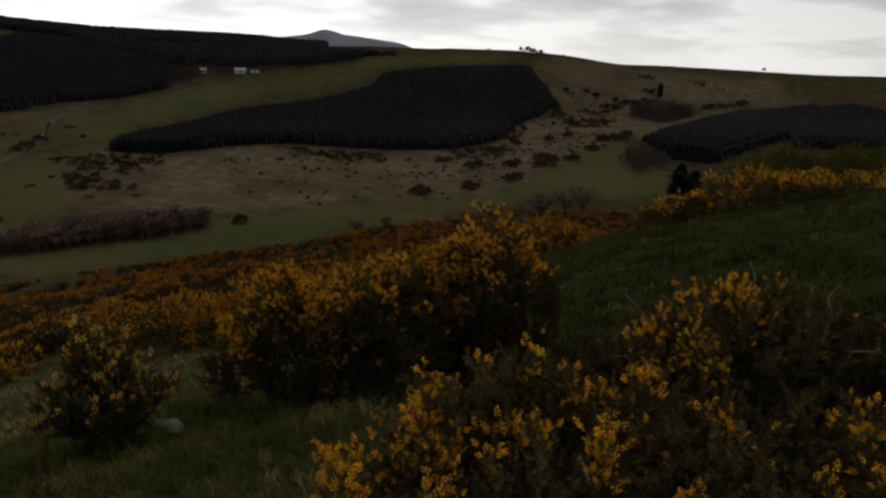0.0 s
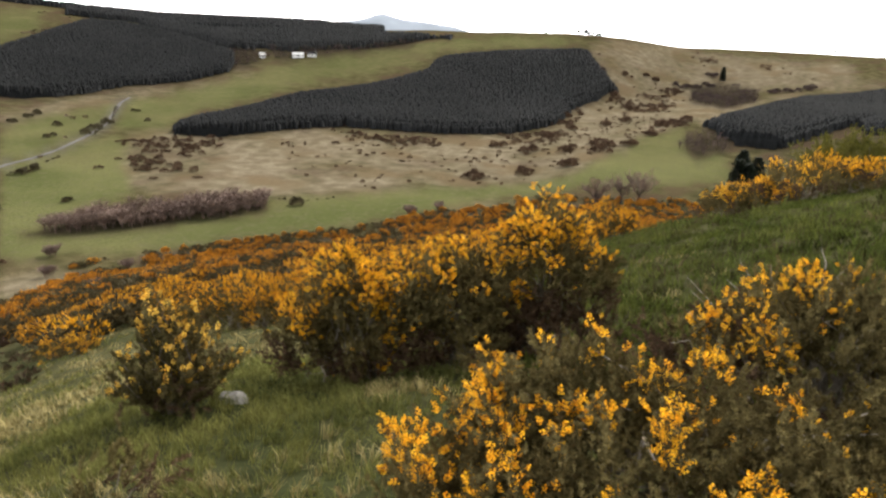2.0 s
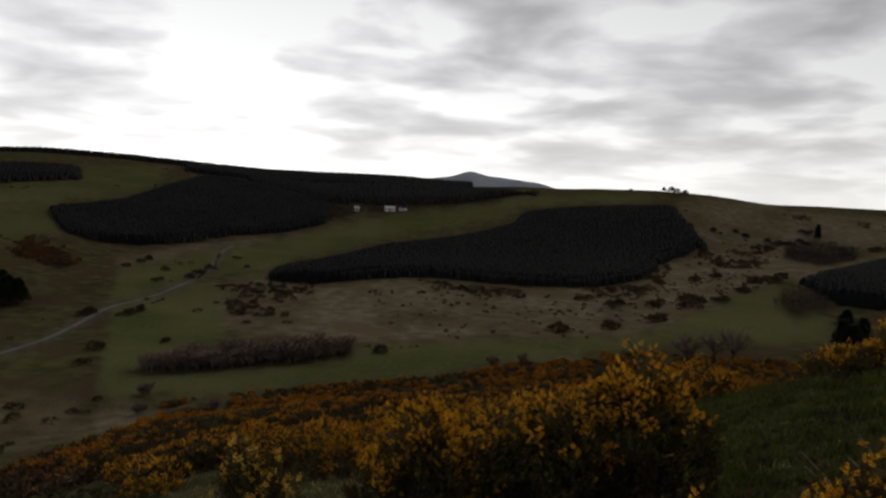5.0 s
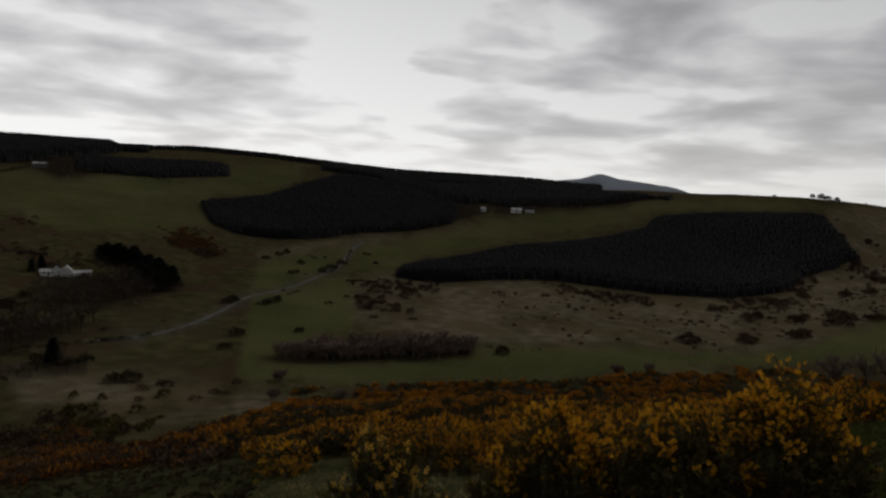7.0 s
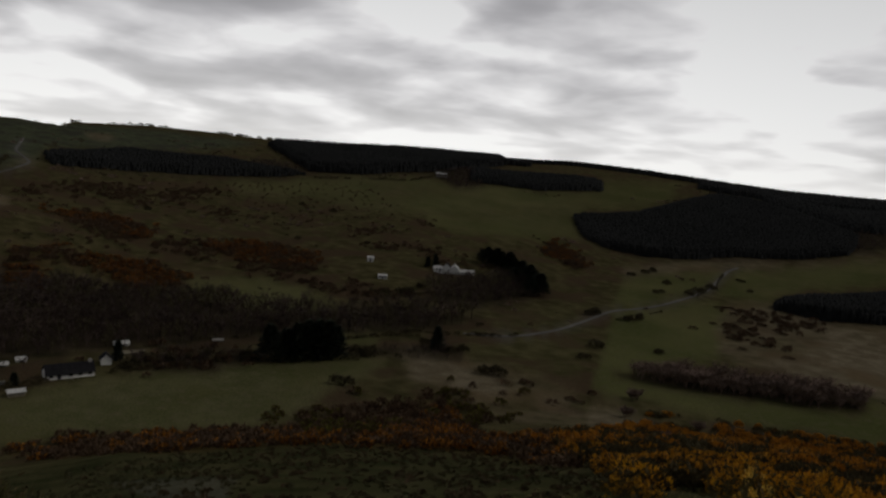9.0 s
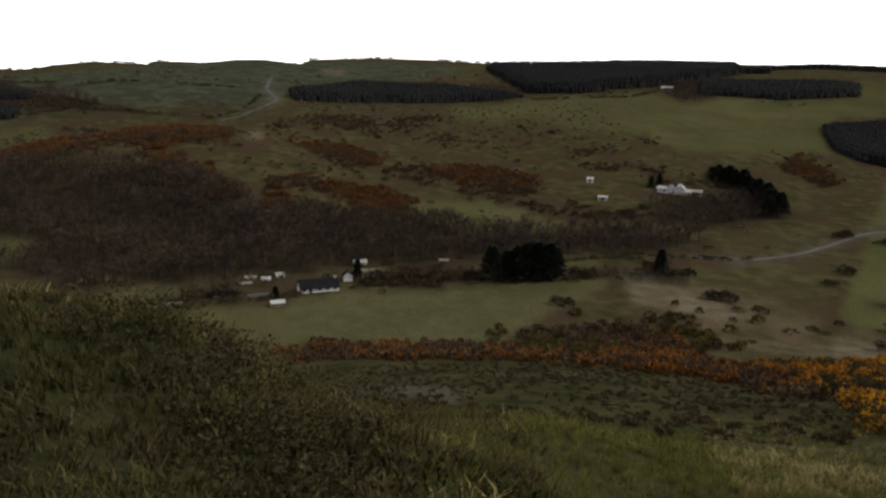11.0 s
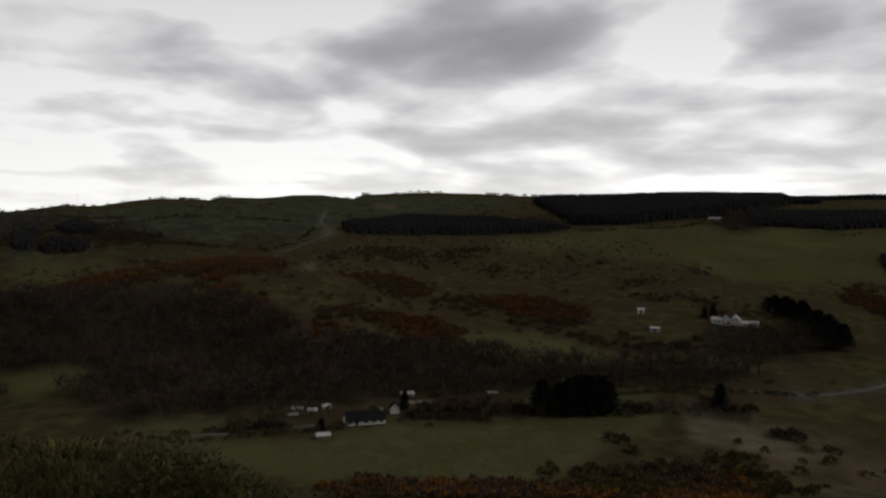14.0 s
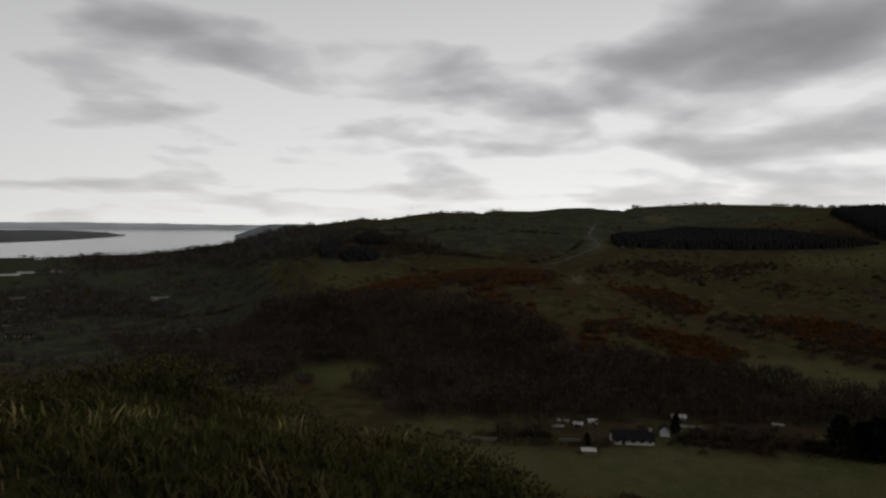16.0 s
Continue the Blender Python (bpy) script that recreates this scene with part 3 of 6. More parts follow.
LOWTREES = [
    (38.3, 255.9), (47.8, 259.4), (54, 258.7),
]
PINES = [
    (97.5, 286), (100.7, 283.8), (106.6, 292), (108.1, 313.6),
]
VALE = [
    (-248.9, 352.4), (-252.6, 368.7), (-252.8, 378.7), (-213.7, 330), (-204.4, 341.5), (-209.9, 371.1), (-160.4, 211.9), (-151.9, 193.7),
    (-146, 228.6), (-214.7, 417.8), (-196, 391.2), (-227.9, 355.8), (-68, 237.8), (-204.7, 353.8), (-199.3, 251.7), (-199, 256.6),
    (-183.3, 259.9), (-183.1, 267.5), (-195.2, 9.2), (-194.7, 13.7), (-195.8, 65.8), (-197.8, 71), (-195.5, 75.6), (-193.6, 80.5),
    (-193.8, 88.1), (-160.8, 99.2), (-184.8, 120.5),
    (-184.7, 126.5), (-151.9, 145), (-148.5, 148.7), (-184.9, 149), (-177.2, 151.5), (-176, 155.9), (-194.6, 55.7), (-200.1, 60),
    (-193.9, 16.6), (-478.9, 255.6), (-445.6, 262.9), (-454, 136.8), (-343.2, 227), (-256, 173.6), (-254.7, 178.3), (-252.9, 185.6),
    (-251.6, 190.4), (-257.1, 200.3), (-373.2, -39.8), (-523.2, 37.4), (-615.4, -128.8), (-559.3, -100), (-584.4, -58.7),
]
THORNS = [(-68, 110), (-18, 41), (-27, 231), (-18, 240), (-106, 154), (-88, 158), (39, 261), (-116, 171)]
BLOCK = [
    (-188, 92.6), (-187.3, 97.4), (-185.9, 100.4), (-185.6, 103.7), (-184.7, 106.9), (-183.8, 109.9), (-183.8, 112.3),
]
LONE = [
    (-179.3, 148.9), (-289.2, 234.5), (-288.3, 228.7), (-201.6, 54.1), (-189.5, 27.6),
]
ROW = [
    (-290.4, 269.7), (-284.7, 271.8), (-278.4, 272.4), (-273.3, 273.9), (-265.4, 272.5), (-255.2, 268.5), (-244.1, 263.1), (-234.4, 257.8),
    (-255, 259.8), (-235, 251.1),
]
HOUSES = [(-187.8, 33.1), (-195.1, 49), (-195.6, 47.1), (-276.6, 236.7), (-305.1, 204), (-274.8, 191.3), (-182.4, 27), (-194.7, 14)]
LANE = [(-207.4, 27.6), (-210.6, 32.3), (-211.2, 23.7), (-205.1, 21.4), (-218.5, 59.4), (-208.4, 59.6), (-214.3, 87.4)]
WALL_A = [(-190.6, -5.6), (-190.6, 3.7)]
WALL_B = [(-192.1, 20.4), (-191.7, 26.2)]
CREST_FARM = (-559.3, 452.8)
FARHOUSE = [
    (-167.9, 606.8), (-157.6, 613.2), (-197.5, 603.1),
]
# and for the town: length, depth, height of the walls, whether limewashed
TOWN = [
    (-1663, -1084, 23.8, 10, 4.8, 1), (-1148, -803, 33.5, 9, 2.0, 1), (-1211, -810, 34.9, 9, 2.1, 1), (-1232, -782, 32.6, 9, 2.8, 0),
    (-668, -333, 4.8, 4, 2.5, 1), (-692, -326, 17.1, 6, 2.2, 0), (-386, -268, 6.8, 4, 1.2, 1), (-382, -255, 6.6, 4, 1.3, 1),
    (-394, -165, 3.1, 3, 1.2, 1), (-378, -152, 2.3, 3, 1.2, 0), (-788, -541, 16.8, 7, 1.8, 0), (-516, -364, 6.0, 5, 1.8, 0),
    (-364, -153, 2.8, 3, 1.2, 0), (-707, -440, 6.0, 4, 2.0, 0), (-660, -436, 7.6, 4, 1.9, 0), (-625, -397, 5.3, 4, 1.8, 0),
    (-699, -474, 9.4, 4, 2.0, 0), (-547, -355, 4.7, 3, 1.6, 1), (-678, -475, 9.2, 4, 2.0, 0), (-1018, -621, 13.3, 6, 2.3, 0),
    (-393, -211, 5.0, 4, 1.2, 0),
]
MASTS = [
    (-923.9, -150.3), (-904.9, -94.7), (-911, -48.7),
]


# ---- materials ----
def material(name, rough_=0.9, spec=0.2):
    mat = bpy.data.materials.new(name)
    mat.use_nodes = True
    nt = mat.node_tree
    bsdf = nt.nodes["Principled BSDF"]
    bsdf.inputs["Roughness"].default_value = rough_
    bsdf.inputs["Specular IOR Level"].default_value = spec
    return mat, nt, bsdf


def noise_fac(nt, scale, detail=4, lo=0.35, hi=0.65, coord=None):
    """A factor from 0 to 1 out of noise of that scale (per metre)."""
    n = nt.nodes.new("ShaderNodeTexNoise")
    n.inputs["Scale"].default_value, n.inputs["Detail"].default_value = scale, detail
    if coord is None:
        coord = nt.nodes.new("ShaderNodeTexCoord").outputs["Object"]
    nt.links.new(coord, n.inputs["Vector"])
    m = nt.nodes.new("ShaderNodeMapRange")
    m.inputs["From Min"].default_value, m.inputs["From Max"].default_value = lo, hi
    nt.links.new(n.outputs[0], m.inputs["Value"])
    return m.outputs[0]


def mix_rgb(nt, fac, a, b):
    m = nt.nodes.new("ShaderNodeMix")
    m.data_type = "RGBA"
    for value, socket in ((fac, m.inputs["Factor"]), (a, m.inputs["A"]), (b, m.inputs["B"])):
        if isinstance(value, (tuple, list)):
            socket.default_value = (*value, 1)
        elif isinstance(value, (int, float)):
            socket.default_value = value
        else:
            nt.links.new(value, socket)
    return m.outputs["Result"]


def two_tone(name, a, b, scale, rough_=0.9, spec=0.15, fine=None, per_island=0.0, bump=0.0, thin=0.0):
    """A surface that wanders between two colours, with a finer grain over it."""
    mat, nt, bsdf = material(name, rough_, spec)
    colour = mix_rgb(nt, noise_fac(nt, scale), a, b)
    if fine:
        grain = mix_rgb(nt, noise_fac(nt, fine, 3), tuple(c * 0.6 for c in a), tuple(min(c * 1.35, 0.95) for c in b))
        colour = mix_rgb(nt, 0.4, colour, grain)
    if per_island:
        geo = nt.nodes.new("ShaderNodeNewGeometry")
        hsv = nt.nodes.new("ShaderNodeHueSaturation")
        m = nt.nodes.new("ShaderNodeMapRange")
        m.inputs["To Min"].default_value, m.inputs["To Max"].default_value = 1 - per_island, 1 + per_island
        nt.links.new(geo.outputs["Random Per Island"], m.inputs["Value"])
        nt.links.new(m.outputs[0], hsv.inputs["Value"])
        nt.links.new(colour, hsv.inputs["Color"])
        colour = hsv.outputs[0]
    nt.links.new(colour, bsdf.inputs["Base Color"])
    if bump:
        b_ = nt.nodes.new("ShaderNodeBump")
        b_.inputs["Strength"].default_value, b_.inputs["Distance"].default_value = bump, 0.02
        nt.links.new(noise_fac(nt, (fine or scale) * 2), b_.inputs["Height"])
        nt.links.new(b_.outputs[0], bsdf.inputs["Normal"])
    if thin:
        # petals and blades that light shines through
        through_ = nt.nodes.new("ShaderNodeBsdfTranslucent")
        nt.links.new(colour, through_.inputs[0])
        both = nt.nodes.new("ShaderNodeMixShader")
        both.inputs[0].default_value = thin
        nt.links.new(bsdf.outputs[0], both.inputs[1])
        nt.links.new(through_.outputs[0], both.inputs[2])
        nt.links.new(both.outputs[0], nt.nodes["Material Output"].inputs["Surface"])
    return mat


def land_material():
    mat, nt, bsdf = material("hill_ground", 1.0, 0.0)
    link = nt.links.new
    obj = nt.nodes.new("ShaderNodeTexCoord").outputs["Object"]

    def channels(name):
        a = nt.nodes.new("ShaderNodeAttribute")
        a.attribute_name = name
        s = nt.nodes.new("ShaderNodeSeparateColor")
        link(a.outputs["Color"], s.inputs[0])
        return s.outputs

    near_turf = nt.nodes.new("ShaderNodeAttribute")
    near_turf.attribute_name = "cover_a"
    pasture, tan, gorse = channels("cover_a")
    wood, track, high = channels("cover_b")
    broad, middle, fine = noise_fac(nt, 0.02, 5, coord=obj), noise_fac(nt, 0.16, 5, coord=obj), noise_fac(nt, 2.2, 5, coord=obj)
    patch = noise_fac(nt, 0.05, 6, 0.48, 0.6, coord=obj)
    rough_grass = mix_rgb(nt, middle, (0.051, 0.048, 0.021), (0.102, 0.087, 0.043))
    rough_grass = mix_rgb(nt, patch, rough_grass, (0.074, 0.053, 0.032))
    slope = mix_rgb(nt, middle, (0.030, 0.034, 0.014), (0.068, 0.064, 0.030))
    rough_grass = mix_rgb(nt, near_turf.outputs["Alpha"], rough_grass, slope)
    green = mix_rgb(nt, broad, (0.082, 0.092, 0.033), (0.130, 0.130, 0.054))
    green = mix_rgb(nt, noise_fac(nt, 0.4, 5, 0.5, 0.75, coord=obj), green, (0.116, 0.110, 0.058))
    straw = mix_rgb(nt, middle, (0.128, 0.105, 0.067), (0.212, 0.178, 0.122))
    # pasture cooled and greyed in colour, in place of haze
    upland = mix_rgb(nt, middle, (0.052, 0.062, 0.036), (0.100, 0.108, 0.068))
    upland = mix_rgb(nt, patch, upland, (0.058, 0.060, 0.044))
    straw = mix_rgb(nt, noise_fac(nt, 0.035, 6, 0.5, 0.62, coord=obj), straw, (0.142, 0.108, 0.064))
    furze = mix_rgb(nt, middle, (0.04, 0.036, 0.017), (0.095, 0.05, 0.014))
    litter = mix_rgb(nt, middle, (0.03, 0.025, 0.017), (0.055, 0.043, 0.03))
    grit = mix_rgb(nt, fine, (0.11, 0.105, 0.095), (0.19, 0.185, 0.175))
    colour = mix_rgb(nt, pasture, rough_grass, green)
    colour = mix_rgb(nt, high, colour, upland)
    colour = mix_rgb(nt, tan, colour, straw)
    colour = mix_rgb(nt, gorse, colour, furze)
    colour = mix_rgb(nt, wood, colour, litter)
    colour = mix_rgb(nt, track, colour, grit)
    grain = mix_rgb(nt, fine, (0.45, 0.45, 0.45), (1.15, 1.15, 1.15))
    m = nt.nodes.new("ShaderNodeMix")
    m.data_type, m.blend_type = "RGBA", "MULTIPLY"
    m.inputs["Factor"].default_value = 0.6
    link(colour, m.inputs["A"])
    link(grain, m.inputs["B"])
    link(m.outputs["Result"], bsdf.inputs["Base Color"])
    b_ = nt.nodes.new("ShaderNodeBump")
    b_.inputs["Strength"].default_value, b_.inputs["Distance"].default_value = 0.6, 0.06
    link(noise_fac(nt, 5, 4, 0.2, 0.8, coord=obj), b_.inputs["Height"])
    link(b_.outputs[0], bsdf.inputs["Normal"])
    return mat


# ---- the land ----
def inside(x, y, outline):
    """Which of the places lie inside a closed outline in plan."""
    hit = np.zeros(np.shape(x), bool)
    pts = list(outline)
    for (x1, y1), (x2, y2) in zip(pts, pts[1:] + pts[:1]):
        if y1 == y2:
            continue
        hit ^= ((y1 > y) != (y2 > y)) & (x < (x2 - x1) * (y - y1) / (y2 - y1) + x1)
    return hit


def near_line(x, y, line, width):
    best = np.full(np.shape(x), 1e9)
    for (x1, y1), (x2, y2) in zip(line, line[1:]):
        dx, dy = x2 - x1, y2 - y1
        u = np.clip(((x - x1) * dx + (y - y1) * dy) / (dx * dx + dy * dy), 0, 1)
        best = np.minimum(best, np.hypot(x - x1 - u * dx, y - y1 - u * dy))
    return np.clip(1.5 - best / width, 0, 1)


def mesh_of(name, verts, faces, mats=(), index=None, smooth=False):
    """A mesh out of arrays: verts n x 3, faces n x 3 or n x 4."""
    me = bpy.data.meshes.new(name)
    verts, faces = np.asarray(verts, np.float32), np.asarray(faces, np.int32)
    n, k = faces.shape
    me.vertices.add(len(verts))
    me.vertices.foreach_set("co", verts.ravel())
    me.loops.add(n * k)
    me.loops.foreach_set("vertex_index", faces.ravel())
    me.polygons.add(n)
    me.polygons.foreach_set("loop_start", np.arange(n, dtype=np.int32) * k)
    for mat in mats:
        me.materials.append(mat)
    if index is not None:
        me.polygons.foreach_set("material_index", np.asarray(index, np.int32))
    me.polygons.foreach_set("use_smooth", np.full(n, smooth))
    me.update(calc_edges=True)
    return me


def land():
    na, nr = GX.shape
    verts = np.stack([GX, GY, GZ], -1).reshape(-1, 3)
    i, j = np.meshgrid(np.arange(na), np.arange(nr - 1), indexing="ij")
    i2 = (i + 1) % na
    faces = np.stack([i * nr + j, i2 * nr + j, i2 * nr + j + 1, i * nr + j + 1], -1).reshape(-1, 4)[:, ::-1]
    me = mesh_of("ground", verts, faces, [land_material()], smooth=True)
    x, y = verts[:, 0].astype(float), verts[:, 1].astype(float)
    # ragged borders
    wob = np.clip(np.hypot(x, y) / 250, 0.2, 2)
    wx, wy = x + rough(x, y, 12, 21) * 3 * wob, y + rough(x, y, 12, 22) * 3 * wob
    a, b = np.zeros((len(x), 4), np.float32), np.zeros((len(x), 4), np.float32)
    for table, k, out in ((PASTURE, 0, a), (TAN, 1, a), (GORSE, 2, a), (BAREWOOD, 0, b), (PLANTATION, 0, b), (HAZED_FIELDS, 2, b)):
        for outline in table:
            out[:, k] = np.maximum(out[:, k], inside(wx, wy, outline))
    worn = np.clip(0.75 + 0.6 * rough(x, y, 45, 23), 0.5, 1)
    a[:, 0] *= np.where(np.hypot(x, y) > 330, worn, 1)
    a[:, 2] *= 0.6
    # drier pasture on the valley floor, thin grass above the road
    for outline in PASTURE[4:6]:
        a[:, 1] = np.maximum(a[:, 1], 0.28 * inside(wx, wy, outline))
    for outline in PASTURE[6:8]:
        a[:, 1] = np.maximum(a[:, 1], 0.12 * inside(wx, wy, outline))
    for outline in PASTURE[10:12]:
        a[:, 0] *= 1 - 0.85 * inside(wx, wy, outline)
    for outline in TAN[8:10]:
        a[:, 1] *= 1 - 0.6 * inside(wx, wy, outline)
    a[:, 3] = np.clip((135 - np.hypot(x, y)) / 30, 0, 1)
    a[:, 1] *= np.clip(0.8 + 0.9 * rough(x, y, 16, 24), 0.2, 1)
    for outline in EARTH:
        a[:, 1] = np.maximum(a[:, 1], inside(x, y, outline))
        a[:, 2] *= 1 - inside(x, y, outline)
    for outline in STONY:
        b[:, 1] = np.maximum(b[:, 1], 0.25 * inside(wx, wy, outline))
    for line in TRACK:
        b[:, 1] = np.maximum(b[:, 1], near_line(x, y, line, 1.1))
    for data in (a, b):
        grid = data.reshape(na, nr, 4)
        for _ in range(2):
            grid[1:-1, 1:-1] = (grid[1:-1, 1:-1] * 2 + grid[:-2, 1:-1] + grid[2:, 1:-1] + grid[1:-1, :-2] + grid[1:-1, 2:]) / 6
    for name, data in (("cover_a", a), ("cover_b", b)):
        me.attributes.new(name, "FLOAT_COLOR", "POINT").data.foreach_set("color", data.ravel())
    tagged(new("ground", me), "rolling hill land with pasture, rough grass and tracks", "ground", kind="structure")


def road():
    """The farm road up the side valley, a thin bed of grit with a crown."""
    mat = two_tone("road_grit", (0.06, 0.056, 0.05), (0.135, 0.13, 0.12), 0.08, fine=4, rough_=0.95, bump=0.3)
    for line in TRACK:
        pts = []
        for (x1, y1), (x2, y2) in zip(line, line[1:]):
            n = max(int(math.hypot(x2 - x1, y2 - y1) / 2.5), 1)
            pts += [(x1 + (x2 - x1) * k / n, y1 + (y2 - y1) * k / n) for k in range(n)]
        p = np.array(pts)
        for _ in range(6):
            p[1:-1] = (p[:-2] + 2 * p[1:-1] + p[2:]) / 4
        d = np.gradient(p, axis=0)
        side = np.stack([-d[:, 1], d[:, 0]], 1) / np.hypot(d[:, 0], d[:, 1])[:, None]
        rows = []
        for off, lift in ((-1.2, -0.3), (-0.9, 0.16), (0, 0.22), (0.9, 0.16), (1.2, -0.3)):
            q = p + side * off
            rows.append(np.column_stack([q, grounds(q[:, 0], q[:, 1]) + lift]))
        n = len(p)
        i, j = np.meshgrid(np.arange(n - 1), np.arange(4), indexing="ij")
        f = np.stack([j * n + i, j * n + i + 1, (j + 1) * n + i + 1, (j + 1) * n + i], -1).reshape(-1, 4)
        tagged(new("road", mesh_of("road", np.concatenate(rows), f[:, ::-1], [mat])), "narrow grey farm road up the side valley" if line is TRACK_1 else "pale stony track climbing to the upland fields", "road", kind="structure")


land()
road()


def tide(r):
    """The level of the firth, its far reach lifted as if the miles beyond were drawn in."""
    return np.interp(r, [1500, 2200, 4870], [-113, -107, -61])


def sea():
    mat, nt, bsdf = material("firth_water", 0.18, 0.5)
    bsdf.inputs["Base Color"].default_value = (0.05, 0.065, 0.075, 1)
    b_ = nt.nodes.new("ShaderNodeBump")
    b_.inputs["Strength"].default_value = 0.25
    nt.links.new(noise_fac(nt, 0.05, 5, 0.2, 0.8), b_.inputs["Height"])
    nt.links.new(b_.outputs[0], bsdf.inputs["Normal"])
    r = np.array([1500, 2200, 3000, 3600, 4200, 4870.0])
    az = np.radians(np.arange(-165, -97, 2.0))
    x, y = np.sin(az)[:, None] * r, np.cos(az)[:, None] * r
    verts = np.stack([x, y, np.broadcast_to(tide(r), x.shape)], -1).reshape(-1, 3)
    i, j = np.meshgrid(np.arange(len(az) - 1), np.arange(len(r) - 1), indexing="ij")
    n = len(r)
    faces = np.stack([i * n + j, (i + 1) * n + j, (i + 1) * n + j + 1, i * n + j + 1], -1).reshape(-1, 4)[:, ::-1]
    tagged(new("water", mesh_of("water", verts, faces, [mat])), "pale grey tidal firth beyond the town", "water", kind="structure")


sea()


def distance():
    """Far hills and the low coast across the firth, miles of haze painted on."""
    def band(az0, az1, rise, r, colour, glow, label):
        mat, nt, bsdf = material("haze_glow_land", 1.0, 0.0)
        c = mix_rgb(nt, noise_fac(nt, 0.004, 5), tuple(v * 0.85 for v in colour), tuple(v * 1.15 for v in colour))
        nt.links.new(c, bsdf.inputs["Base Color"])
        # no lamp: tint and emission imitate the veil of air
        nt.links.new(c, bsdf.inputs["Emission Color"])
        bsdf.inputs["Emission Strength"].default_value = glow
        az = np.arange(az0, az1 + 0.01, 0.12)
        top = r * np.tan(np.radians(rise(az))) + EYE
        a = np.radians(az)
        rows = []
        for k, (dr, u) in enumerate(((-500, 0.0), (-250, 0.45), (-100, 0.8), (0, 1.0), (120, 0.8), (240, 0.3))):
            z = -125 + (top + 125) * u
            rows.append(np.stack([np.sin(a) * (r + dr), np.cos(a) * (r + dr), z], 1))
        v = np.concatenate(rows)
        n = len(az)
        i, j = np.meshgrid(np.arange(n - 1), np.arange(5), indexing="ij")
        f = np.stack([j * n + i, j * n + i + 1, (j + 1) * n + i + 1, (j + 1) * n + i], -1).reshape(-1, 4)
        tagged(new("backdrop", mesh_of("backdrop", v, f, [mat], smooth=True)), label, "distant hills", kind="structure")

    bell = lambda az, c, w: np.exp(-(((az - c) / w) ** 2))
    wave = lambda az, s: rough(az, az * 0 + 3.3, s, 12)
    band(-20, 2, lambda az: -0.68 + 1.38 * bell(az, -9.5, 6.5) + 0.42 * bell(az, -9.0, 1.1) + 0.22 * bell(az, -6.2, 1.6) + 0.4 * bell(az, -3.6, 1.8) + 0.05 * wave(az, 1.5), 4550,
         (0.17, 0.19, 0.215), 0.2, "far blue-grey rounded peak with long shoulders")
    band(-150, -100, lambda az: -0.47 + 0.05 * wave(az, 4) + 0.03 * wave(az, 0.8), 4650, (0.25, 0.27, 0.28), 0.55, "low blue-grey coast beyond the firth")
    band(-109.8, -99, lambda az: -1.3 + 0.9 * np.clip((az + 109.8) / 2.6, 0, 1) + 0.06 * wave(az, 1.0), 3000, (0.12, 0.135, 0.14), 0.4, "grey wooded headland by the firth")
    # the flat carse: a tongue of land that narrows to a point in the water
    # field colour greyed to imitate distant haze
    mat = two_tone("hazed_carse_fields", (0.07, 0.08, 0.08), (0.13, 0.14, 0.135), 0.006, fine=0.03)
    az = np.arange(-150, -117.6, 0.4)
    inner = np.interp(az, [-150, -125, -122, -118.4, -117.8], [2700, 2830, 2980, 3330, 3520]) + 40 * wave(az, 1.5)
    outer = np.interp(az, [-150, -125, -122, -118.8, -117.8], [4400, 4250, 4300, 3950, 3540]) + 40 * wave(az, 0.9)
    u = np.linspace(0, 1, 9)
    rr = inner[:, None] * (1 - u) + outer[:, None] * u
    z = tide(rr) + 6 * np.sin(np.pi * u) ** 0.5 - 1.5
    a = np.radians(az)[:, None]
    v = np.stack([rr * np.sin(a), rr * np.cos(a), z], -1).reshape(-1, 3)
    i, j = np.meshgrid(np.arange(len(az) - 1), np.arange(8), indexing="ij")
    f = np.stack([i * 9 + j, (i + 1) * 9 + j, (i + 1) * 9 + j + 1, i * 9 + j + 1], -1).reshape(-1, 4)[:, ::-1]
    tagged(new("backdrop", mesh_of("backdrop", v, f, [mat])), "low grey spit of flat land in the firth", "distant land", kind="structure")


distance()


# ---- many of a kind ----
def scattered(base, faces, place, size, turn, squash=None, lean=0.0, seed=1):
    """Copies of a base shape (verts, tris), each with its own place, size and turn, as arrays."""
    rng = np.random.default_rng(seed)
    base, faces = np.asarray(base, float), np.asarray(faces, int)
    n, k = len(place), len(base)
    c, s = np.cos(turn)[:, None], np.sin(turn)[:, None]
    sz = size[:, None] if size.ndim == 1 else None
    sx = sz if sz is not None else size[:, 0:1]
    sh = sz if sz is not None else size[:, 1:2]
    x, y, z = base[None, :, 0] * sx, base[None, :, 1] * sx, base[None, :, 2] * sh
    vx, vy = x * c - y * s, x * s + y * c
    if lean:
        lx, ly = rng.normal(0, lean, (n, 1)), rng.normal(0, lean, (n, 1))
        vx, vy = vx + lx * z, vy + ly * z
    out = np.stack([vx + place[:, 0:1], vy + place[:, 1:2], z + place[:, 2:3]], -1).reshape(-1, 3)
    f = (faces[None] + (np.arange(n) * k)[:, None, None]).reshape(-1, faces.shape[1])
    return out, f


def joined(parts):
    verts, faces, index, at = [], [], [], 0
    for m, (v, f) in enumerate(parts):
        verts.append(v)
        faces.append(f + at)
        index.append(np.full(len(f), m))
        at += len(v)
    return np.concatenate(verts), np.concatenate(faces), np.concatenate(index)


